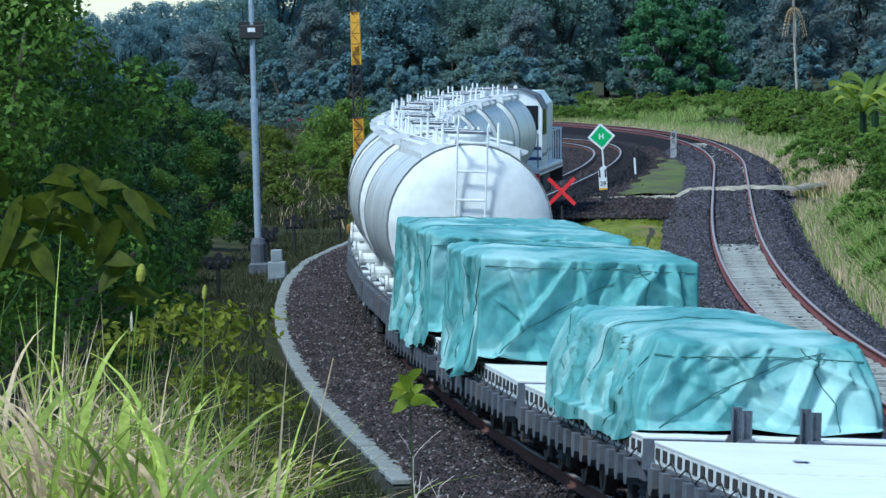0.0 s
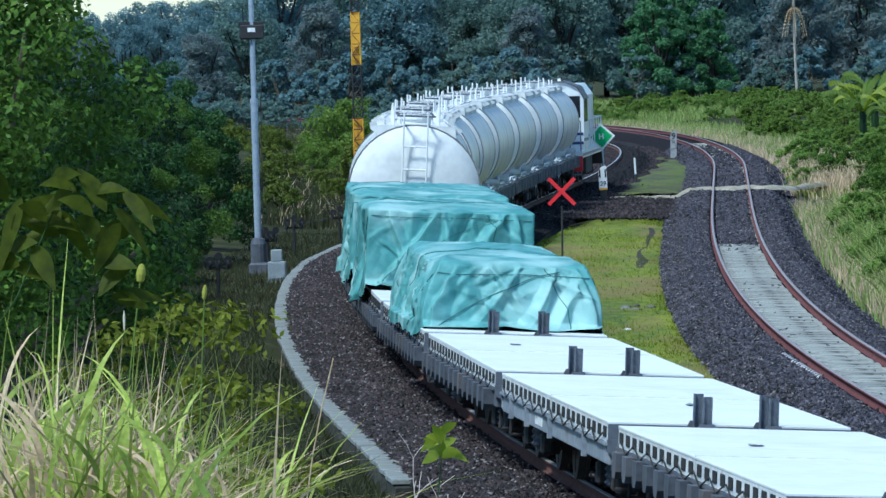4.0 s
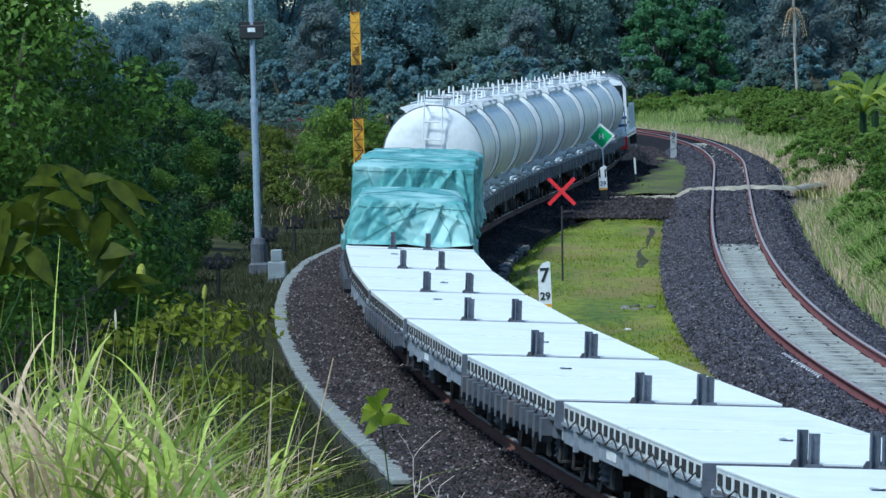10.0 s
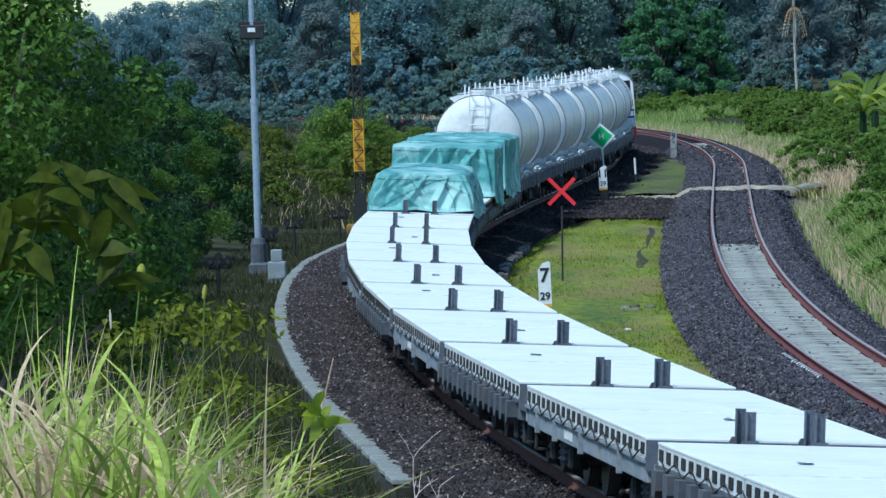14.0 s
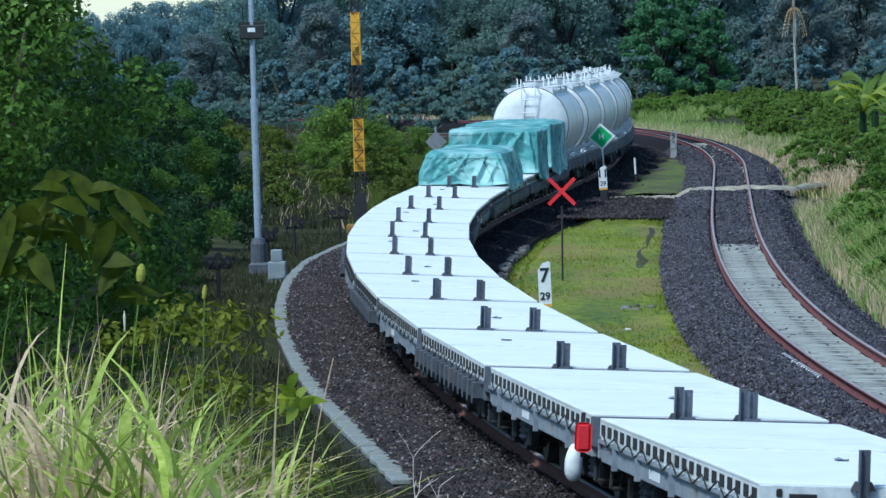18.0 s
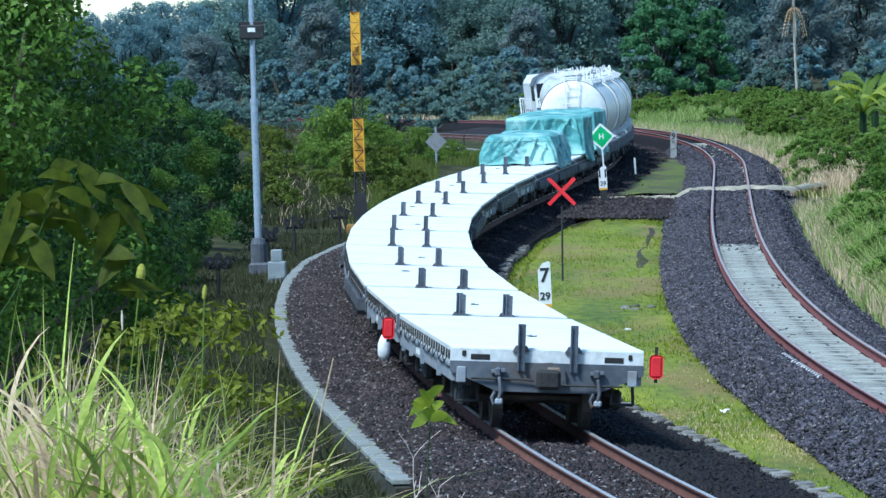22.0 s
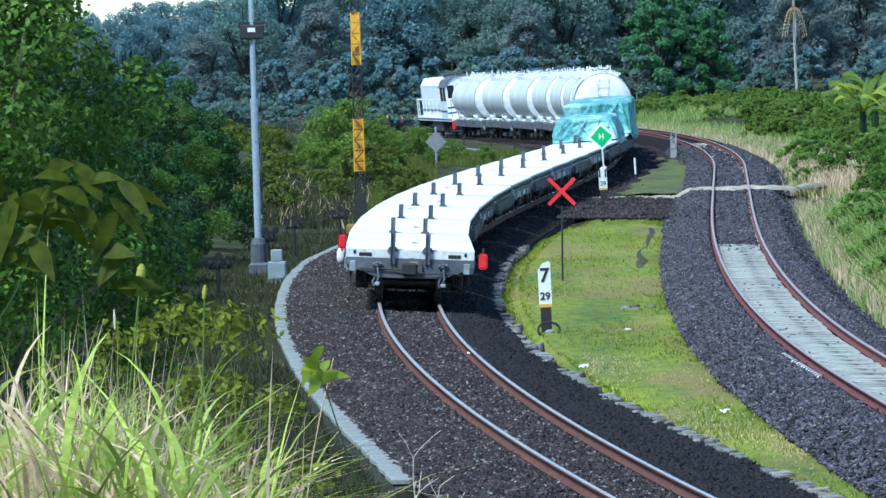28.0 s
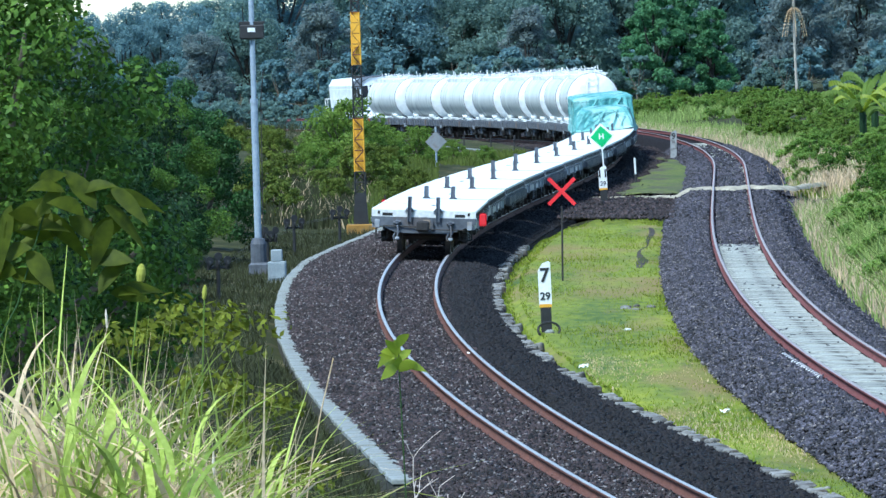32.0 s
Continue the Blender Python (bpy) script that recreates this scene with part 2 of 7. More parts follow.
FRESH = mat("fresh_grass", (0.32, 0.40, 0.05), (0.70, 0.76, 0.20), 1.5, 0.6, 0.0, island=0.5, thin=0.5, spec=0.3)
TWIG = mat("bleached_twig", (0.42, 0.34, 0.29), (0.70, 0.60, 0.54), 8, 0.85, 0.1)
STRAWHEAD = mat("straw_seed_head", (0.50, 0.42, 0.30), (0.75, 0.66, 0.52), 20, 0.9, 0.3, fine=90)
SEED = mat("yellow_seed_head", (0.22, 0.23, 0.02), (0.36, 0.36, 0.05), 6, 0.8, 0.1)
BROAD = mat("broad_green_leaf", (0.030, 0.048, 0.003), (0.12, 0.15, 0.006), 5, 0.6, 0.1, island=0.5, thin=0.45, spec=0.2)
SPRIG = mat("fresh_sapling_leaf", (0.20, 0.27, 0.012), (0.36, 0.42, 0.04), 5, 0.45, 0.1, thin=0.45)


# ---- mesh helpers ----
def raw(name, verts, faces, material, smooth=False):
    me = bpy.data.meshes.new(name)
    me.from_pydata([tuple(v) for v in verts], [], [tuple(f) for f in faces])
    me.materials.append(material)
    if smooth:
        me.polygons.foreach_set("use_smooth", [True] * len(me.polygons))
    me.update()
    return me


def quads(name, verts, n, material, tri=False):
    """A mesh of n-sided loose faces from an array of corners."""
    k = len(verts) // n
    me = bpy.data.meshes.new(name)
    me.vertices.add(len(verts))
    me.vertices.foreach_set("co", np.asarray(verts, dtype=np.float32).ravel())
    me.loops.add(len(verts))
    me.loops.foreach_set("vertex_index", np.arange(len(verts), dtype=np.int32))
    me.polygons.add(k)
    me.polygons.foreach_set("loop_start", np.arange(0, len(verts), n, dtype=np.int32))
    me.materials.append(material)
    me.update(calc_edges=True)
    return me


def indexed(name, verts, faces, material):
    """A mesh from arrays of vertices and equal-sided faces."""
    faces = np.asarray(faces, dtype=np.int32)
    me = bpy.data.meshes.new(name)
    me.vertices.add(len(verts))
    me.vertices.foreach_set("co", np.asarray(verts, dtype=np.float32).ravel())
    me.loops.add(faces.size)
    me.loops.foreach_set("vertex_index", faces.ravel())
    me.polygons.add(len(faces))
    me.polygons.foreach_set("loop_start", np.arange(0, faces.size, faces.shape[1], dtype=np.int32))
    me.materials.append(material)
    me.update(calc_edges=True)
    return me


def under(name, me, parent, label="", m=None):
    ob = new(name, me)
    ob.parent = parent
    if m is not None:
        ob.matrix_basis = m
    if label:
        tagged(ob, label)
    return ob


def part(name, bm, material, parent, label="", smooth=False):
    me = bpy.data.meshes.new(name)
    bm.to_mesh(me)
    bm.free()
    me.materials.append(material)
    if smooth:
        me.polygons.foreach_set("use_smooth", [True] * len(me.polygons))
    return under(name, me, parent, label)


def box(bm, x0, x1, y0, y1, z0, z1, bevel=0.0):
    c = bmesh.ops.create_cube(bm, size=1, matrix=Matrix.Translation(((x0 + x1) / 2, (y0 + y1) / 2, (z0 + z1) / 2)) @ Matrix.Diagonal((abs(x1 - x0), abs(y1 - y0), abs(z1 - z0), 1)))
    if bevel:
        es = list({e for v in c["verts"] for e in v.link_edges})
        bmesh.ops.bevel(bm, geom=es, offset=bevel, segments=1, affect="EDGES")
    return bm


def boxm(x0, x1, y0, y1, z0, z1, bevel=0.0):
    return box(bmesh.new(), x0, x1, y0, y1, z0, z1, bevel)


def rod(bm, a, b, r, n=8, r2=None):
    a, b = Vector(a), Vector(b)
    m = Matrix.Translation((a + b) / 2) @ (b - a).to_track_quat("Z", "Y").to_matrix().to_4x4()
    bmesh.ops.create_cone(bm, cap_ends=True, segments=n, radius1=r, radius2=r if r2 is None else r2, depth=(b - a).length, matrix=m)
    return bm


def rods(pairs, r, n=6):
    bm = bmesh.new()
    for a, b in pairs:
        rod(bm, a, b, r, n)
    return bm


def prism(bm, outline, x0, x1, axis="x"):
    """An outline of (u, v) drawn out between x0 and x1 along an axis."""
    def at(u, v, w):
        return {"x": (w, u, v), "y": (u, w, v), "z": (u, v, w)}[axis]
    lo = [bm.verts.new(at(u, v, x0)) for u, v in outline]
    hi = [bm.verts.new(at(u, v, x1)) for u, v in outline]
    n = len(outline)
    bm.faces.new(lo[::-1]); bm.faces.new(hi)
    for i in range(n):
        bm.faces.new((lo[i], lo[(i + 1) % n], hi[(i + 1) % n], hi[i]))
    bmesh.ops.recalc_face_normals(bm, faces=bm.faces)
    return bm


def tube(points, r, n=6):
    """One bent tube through the points."""
    bm = bmesh.new()
    pts = [Vector(p) for p in points]
    rings = []
    for i, p in enumerate(pts):
        d = (pts[min(i + 1, len(pts) - 1)] - pts[max(i - 1, 0)]).normalized()
        a = d.orthogonal().normalized() if i == 0 else (a - d * a.dot(d)).normalized()
        b = d.cross(a)
        rings.append([bm.verts.new(p + r * (math.cos(2 * math.pi * k / n) * a + math.sin(2 * math.pi * k / n) * b)) for k in range(n)])
    for g, h in zip(rings[:-1], rings[1:]):
        for k in range(n):
            bm.faces.new((g[k], g[(k + 1) % n], h[(k + 1) % n], h[k]))
    bm.faces.new(rings[0][::-1]); bm.faces.new(rings[-1])
    return bm


def thing(name, label, category, group="", kind=""):
    return tagged(new(name), label, category, group, kind)


def smoothstep(a, b, v):
    u = np.clip((np.asarray(v, float) - a) / (b - a), 0, 1)
    return u * u * (3 - 2 * u)


# ---- the plan of the two tracks: curvature along the way, from y = -60 outwards ----
def lay(x0, y0, turn, knots, bends, length):
    s = np.arange(length + 1) * 1.0
    k = np.interp(s, knots, bends) / 1000
    th = turn + np.concatenate([[0], np.cumsum((k[1:] + k[:-1]) / 2)])
    x = x0 + np.concatenate([[0], np.cumsum((np.sin(th[1:]) + np.sin(th[:-1])) / 2)])
    y = y0 + np.concatenate([[0], np.cumsum((np.cos(th[1:]) + np.cos(th[:-1])) / 2)])
    return s, x, y, th, k


class Way:
    def __init__(self, s, x, y, th, k, z, cant):
        self.s, self.x, self.y, self.th, self.k, self.z, self.cant = s, x, y, th, k, z, cant

    def at(self, s):
        return [float(np.interp(s, self.s, a)) for a in (self.x, self.y, self.z, self.th, self.cant)]

    def side(self, s, off, dz=0.0):
        """Points beside the centre line, to the right for off > 0; the track's cant is taken in."""
        x, y, z, th, c = [np.interp(s, self.s, a) for a in (self.x, self.y, self.z, self.th, self.cant)]
        return np.stack([x + off * np.cos(th), y - off * np.sin(th), z + dz - off * c / 1.13], -1)

    def stand(self, s, dz=0.0):
        x, y, z, th, c = self.at(s)
        return pose(x, y, z + dz, 0, math.degrees(math.atan(c / 1.13)), -math.degrees(th))

    def x_at(self, y):
        return np.interp(y, self.y, self.x)


S0 = 160.0   # way already run at y = 55
_s, _x, _y, _th, _k = lay(0, 0, -0.11294 - 0.200, [0, 160, 200, 240, 280, 320, 360, 400, 440, 480, 520, 580, 740], [1.25, 1.249, 1.268, 1.305, 1.187, 0.328, -0.561, -0.999, -1.62, -1.90, -1.75, -1.45, -1.2], 740)
_x += 4.312 - np.interp(S0, _s, _x)
_y += 55.0 - np.interp(S0, _s, _y)
MAIN = Way(_s, _x, _y, _th, _k, -0.52 * smoothstep(S0 + 240, S0 + 375, _s), 0.07 * _k / 0.00127)

_yy = np.arange(-60, 640, 2.0)
_kx = [(-60, 13.5), (0, 10.2), (60, 7.3), (80, 6.55), (100, 6.02), (116, 5.88), (136, 6.13), (149, 6.44), (167, 6.96), (193, 7.93), (229, 9.39), (272, 11.13), (300, 11.75), (330, 11.85), (355, 11.45), (380, 10.2), (420, 6.9), (455, 2.2), (500, -6.3), (560, -22), (640, -48)]
_sx = np.interp(_yy, [p[0] for p in _kx], [p[1] for p in _kx])
for _ in range(40):
    _sx[1:-1] = 0.25 * _sx[:-2] + 0.5 * _sx[1:-1] + 0.25 * _sx[2:]
_ss = np.concatenate([[0], np.cumsum(np.hypot(2.0, np.diff(_sx)))])
SIDE = Way(_ss, _sx, _yy, np.arctan(np.gradient(_sx, _yy)), 0 * _ss, np.interp(_yy, [0, 300, 420, 500, 640], [0.05, 0.05, 0.0, -0.3, -0.5]), 0.05 * np.exp(-((_yy - 150) / 90.0) ** 2))


# ---- ground: one sheet to the horizon ----
def ground_z(x, y):
    x, y = np.asarray(x, float), np.asarray(y, float)
    d1, d2 = x - MAIN.x_at(y), x - SIDE.x_at(y)
    z1 = np.interp(y, MAIN.y, MAIN.z)
    z = -0.52 + 0 * x
    left = smoothstep(-2.35, -2.75, d1)                      # lower ground outside the kerb
    z = z + 0.12 * left
    z = z + 1.1 * smoothstep(-4.5, -13.0, d1) * smoothstep(60, 100, y) * (1 - smoothstep(292, 318, y))
    z = z + 1.6 * smoothstep(3.0, 9.0, d2) * smoothstep(90, 130, y) * (1 - smoothstep(270, 330, y))
    z = z + 0.6 * smoothstep(4.0, 12.0, d2) * smoothstep(300, 360, y)
    bank = (1 - smoothstep(2, 62, y)) * smoothstep(-2.6, -8.0, d1)   # the bank under the eye
    z = z + bank * 4.2
    z = np.where((np.abs(d1) < 2.3), np.minimum(z, z1 - 0.62), z)
    z = np.where((np.abs(d2) < 1.45), np.minimum(z, -0.58), z)
    z = np.where((d1 > -2.3) & (d2 < 2.0) & (y > 205), np.minimum(z, z1 - 0.40 - 0.3 * smoothstep(330, 380, y)), z)
    z = z + 0.03 * np.sin(x * 1.3 + y * 0.37) * np.sin(y * 0.23 - x * 0.4)
    return z


def sheet(name, xs, ys, fz, material):
    gx, gy = np.meshgrid(xs, ys)
    v = np.stack([gx, gy, fz(gx, gy)], -1).reshape(-1, 3)
    nx, ny = len(xs), len(ys)
    i = (np.arange(ny - 1)[:, None] * nx + np.arange(nx - 1)[None, :]).ravel()
    me = indexed(name, v, np.stack([i, i + 1, i + nx + 1, i + nx], -1), material)
    me.polygons.foreach_set("use_smooth", [True] * len(me.polygons))
    return me


_gx = np.concatenate([[-2500, -900, -350, -160, -90, -60, -45, -35, -28], np.arange(-24, 24, 0.4), [26, 30, 36, 45, 60, 90, 160, 350, 900, 2500]])
_gy = np.concatenate([[-2500, -900, -300, -120, -80], np.arange(-60, 70, 2.5), np.arange(70, 470, 1.5), np.arange(470, 640, 10), [680, 760, 900, 1300, 2000, 4000]])
tagged(new("ground", sheet("ground", _gx, _gy, ground_z, SOIL)), "rough green ground with soil and low weeds", "ground", kind="structure")


def edge_off(y):
    """How far the grass begins beside the main track."""
    return np.interp(y, [70, 88, 97, 105, 113, 121, 133, 145, 170, 215], [2.55, 2.48, 2.35, 2.14, 2.02, 1.92, 1.88, 1.80, 1.85, 2.0])


# mown-looking grass strips between the two tracks
def strip(y0, y1, o1, o2, name, label):
    ys = np.arange(y0, y1 + 0.1, 1.0)
    us = np.linspace(0, 1, 14)
    v = []
    for y in ys:
        e = min(1.0, (y - y0) / 9 + 0.15, math.sqrt(max(0.004, (y1 - y) / 20)))
        a = MAIN.x_at(y) + float(edge_off(y)) + o1
        b = SIDE.x_at(y) + o2 + 0.1 * max(0.0, min(1.0, (112 - y) / 14)) - 0.10 * math.sin(y * 0.31) - 0.08 * math.sin(y * 0.83) - 0.12 * math.sin(y * 1.9 + 1)
        mid = 0.5 * (a + b)
        a, b = mid + (a - mid) * e, mid + (b - mid) * e
        for u in us:
            x = a + (b - a) * u
            h = 0.07 * min(1, 8 * u * (1 - u)) + 0.006 * math.sin(0.9 * y + 2 * x) * math.sin(2.3 * x)
            v.append((x, y, float(ground_z(x, y)) + 0.03 + h + 0.006 * math.sin(7 * x + y) * math.sin(1.1 * y)))
    n = len(us)
    i = (np.arange(len(ys) - 1)[:, None] * n + np.arange(n - 1)[None, :]).ravel()
    ob = new(name, indexed(name, v, np.stack([i, i + 1, i + n + 1, i + n], -1), TURF))
    return tagged(ob, label, "grass", kind="structure")


def wedge(name, label, y0, y1, x_left, x_right, dz, material):
    """A patch of ground cover between two edges that are functions of y; thin, with a feathered rim."""
    ys, us, v = np.arange(y0, y1 + 0.1, 1.0), np.linspace(0, 1, 10), []
    for y in ys:
        for u in us:
            x = x_left(y) + (x_right(y) - x_left(y)) * u
            v.append((x, y, dz + 0.05 * min(1, 8 * u * (1 - u)) + 0.02 * math.sin(5 * x + y)))
    i = (np.arange(len(ys) - 1)[:, None] * 10 + np.arange(9)[None, :]).ravel()
    return tagged(new(name, indexed(name, v, np.stack([i, i + 1, i + 11, i + 10], -1), material)), label, "grass", kind="structure")


wedge("grass_triangle", "small triangle of bright grass between the tracks", 232, 300, lambda y: 5.75 + 0.058 * (y - 232) + 0.15 * math.sin(y * 0.5), lambda y: float(SIDE.x_at(y)) - 1.5 - 0.9 * max(0, (y - 285) / 15) + 0.2 * math.sin(y * 0.37), -0.285, DULLTURF)
strip(60, 214, 0.0, -1.50, "grass_strip", "bright yellow-green grass strip between two curved railway tracks")


def tufts(name, count, pick, h, w, material, seed, lean=0.35, label="", segs=1):
    """Blades of grass as loose quads; pick gives a root (x, y, z)."""
    rng = np.random.default_rng(seed)
    root = pick(rng, count)
    a = rng.uniform(0, 2 * np.pi, count)
    hh = h * rng.uniform(0.5, 1.25, count)
    ww = w * rng.uniform(0.6, 1.2, count)
    d = np.stack([np.cos(a), np.sin(a), 0 * a], -1)
    side = np.stack([np.ones(count), 0.3 * np.sin(a), 0 * a], -1)
    bend = lean * rng.uniform(0.2, 1.3, count)
    up = np.array([0, 0, 1.0])
    rings = []
    for k in range(segs + 1):
        u = k / segs
        c = root + up * (hh * u * (1 - 0.25 * bend * u))[:, None] + d * (hh * bend * u * u)[:, None]
        half = side * (ww * 0.5 * (1 - u) ** 0.7)[:, None]
        rings.append((c - half, c + half))
    fs = []
    for k in range(segs):
        (a0, b0), (a1, b1) = rings[k], rings[k + 1]
        fs.append(np.stack([a0, b0, b1, a1], 1))
    v = np.stack(fs, 1).reshape(-1, 3)
    # share the rings of one blade so that each blade is one island
    me = quads(name, v, 4, material)
    if segs > 1:
        bm = bmesh.new(); bm.from_mesh(me)
        bmesh.ops.remove_doubles(bm, verts=bm.verts, dist=0.0005)
        bm.to_mesh(me); bm.free()
    return tagged(new(name, me), label, "grass", kind="stuff")


def on_strip(y0, y1):
    def pick(rng, n):
        y = y0 + (y1 - y0) * rng.uniform(0, 1, n)
        u = rng.uniform(0, 1, n)
        a, b = MAIN.x_at(y) + edge_off(y) + 0.08, SIDE.x_at(y) - 1.50 + 0.14 * np.sin(y * 1.1) + 0.08 * np.sin(y * 2.7) + 0.1 * np.clip((112 - y) / 14, 0, 1)
        e = np.minimum(1.0, np.sqrt(np.maximum(0.004, (y1 - y) / 20)))
        x = (a + b) / 2 + (b - a) * (u - 0.5) * e
        return np.stack([x, y, ground_z(x, y) + 0.06], -1)
    return pick


def patchy(pick, a, b, cut):
    """Keeps the roots that lie in broad uneven patches."""
    def picker(rng, n):
        p = pick(rng, 4 * n)
        f = np.sin(p[:, 0] * a + 1.7 * np.sin(p[:, 1] * b)) + np.sin(p[:, 1] * b * 1.7 + p[:, 0] * a * 0.6 + 2) + 0.9 * rng.normal(size=len(p))
        k = np.argsort(f > cut, kind="stable")[::-1][:n]
        return p[k]
    return picker


tufts("lawn_grass", 34000, on_strip(72, 212), 0.055, 0.03, BLADE, 3, label="short bright green grass between the tracks")
tufts("rank_grass", 9000, patchy(on_strip(72, 212), 1.9, 0.16, 0.8), 0.10, 0.035, BLADE, 33, 0.6, "ranker tufts in the grass strip")
tufts("dark_lawn_grass", 5000, patchy(on_strip(72, 212), 1.3, 0.11, 0.9), 0.07, 0.035, DARKBLADE, 34, 0.6, "darker tufts in the grass strip")
tufts("straw_lawn_grass", 6000, patchy(on_strip(72, 125), 1.6, 0.21, 0.7), 0.08, 0.025, DRY, 35, 0.7, "thin straw in the worn end of the grass strip")


# ---- tracks ----
def swept(way, s, outline, material, name, smooth=False):
    """An outline of (off, dz) drawn along a way; closed round."""
    rings = np.stack([way.side(s, o, z) for o, z in outline], 1)
    n, k = len(s), len(outline)
    v = rings.reshape(-1, 3)
    f = []
    i = np.arange(n - 1)[:, None] * k
    j = np.arange(k)[None, :]
    f = np.stack([i + j, i + (j + 1) % k, i + k + (j + 1) % k, i + k + j], -1).reshape(-1, 4)
    return indexed(name, v, f, material)


def rail_outline(o, z0=-0.14):
    return [(o - 0.06, z0), (o + 0.06, z0), (o + 0.055, z0 + 0.015), (o + 0.012, z0 + 0.03), (o + 0.012, -0.035), (o + 0.034, -0.028), (o + 0.034, -0.006), (o + 0.026, -0.001), (o - 0.026, -0.001), (o - 0.034, -0.006), (o - 0.034, -0.028), (o - 0.012, -0.035), (o - 0.012, z0 + 0.03), (o - 0.055, z0 + 0.015)]


def track(way, s0, s1, name, label, left, right, top, bed_mat, sleeper_mat, step, sink, near, rise=-0.165, drop=0.35, slabs=0.0):
    """A track > bed, two rails (> running surface), sleepers."""
    tr = thing(name, label, "railway track", kind="structure")
    s = np.arange(s0, s1, 2.0)
    if callable(left):
        left = left(np.interp(s, way.s, way.y))
    if callable(right):
        right = right(np.interp(s, way.s, way.y))
    sag = left * np.interp(s, way.s, way.cant) / 1.13 if way is MAIN else 0.0
    lift = right * np.interp(s, way.s, way.cant) / 1.13 if way is MAIN else 0.0
    under("ballast_bed", swept(way, s, [(left - drop, -0.75), (left, -0.42 if drop else -0.265 + sag), (-1.25, rise), (-0.62, rise), (-0.54, -0.185), (0, -0.2), (0.54, -0.185), (0.62, rise), (1.25, rise), (right, -0.44 + lift), (right + 0.3, -0.85), (0, -1.0)], bed_mat, "ballast_bed"), tr, "dark grey crushed stone ballast")
    for o in (-0.565, 0.565):
        r = under("rail", swept(way, s, rail_outline(o), REDRUST if way is SIDE else RUST, "rail"), tr, "rust-brown steel rail with worn top")
        under("running_surface", swept(way, s, [(o - 0.03, -0.004), (o + 0.03, -0.004), (o + 0.028, 0.003), (o - 0.028, 0.003)], top, "running_surface"), r, "shiny worn rail top")
    bm = boxm(-0.96, 0.96, -0.12, 0.12, -0.20, 0.0, 0.02)
    me = bpy.data.meshes.new("sleeper"); bm.to_mesh(me); bm.free(); me.materials.append(sleeper_mat)
    rng = random.Random(5)
    slab = None
    if slabs:                                 # the near part is laid with wide pale slabs, edge to edge
        bm = boxm(-0.5, 0.5, -0.32, 0.32, -0.20, 0.03, 0.02)
        slab = bpy.data.meshes.new("slab"); bm.to_mesh(slab); bm.free(); slab.materials.append(sleeper_mat)
        for q in np.arange(near, slabs, 0.75):
            m = way.stand(float(q), -0.145 - sink + rng.uniform(-0.012, 0.012))
            under("slab", slab, tr, m=m @ pose(rng.uniform(-0.02, 0.02), 0, 0, rng.uniform(-0.5, 0.5), rng.uniform(-0.5, 0.5), rng.uniform(-0.7, 0.7)))
        near = slabs
    for q in np.arange(near, near + (190 if slabs else 300) * step, step):
        m = way.stand(float(q) + rng.uniform(-0.02, 0.02), -0.145 - sink + rng.uniform(-0.01, 0.01))
        under("sleeper", me, tr, m=m @ pose(0, 0, 0, 0, 0, rng.uniform(-0.7, 0.7)))
    return tr


def kerb_off(y):
    """How far the kerb wall stands from the middle of the main track."""
    return np.interp(y, [80, 90, 99, 111, 118, 127, 135, 147, 158, 170, 190, 230, 270, 300, 430], [-2.17, -2.07, -2.09, -2.17, -2.22, -2.34, -2.43, -2.62, -2.82, -2.98, -2.75, -2.7, -2.9, -3.0, -3.2])


track(MAIN, 20, 660, "main_track", "curved railway track with polished rails on dark ballast", lambda y: kerb_off(y) + 0.08, lambda y: edge_off(y) + 0.02, RAILTOP, BALLAST, DARKSLEEPER, 0.6, 0.035, S0 + 12, drop=0.0)
track(SIDE, 20, 690, "side_track", "little-used siding with reddish rusty rails and pale sleepers", -1.62, 1.75, OLDTOP, BALLAST, SLEEPER, 0.85, 0.02, 146, rise=-0.135, slabs=229.0)


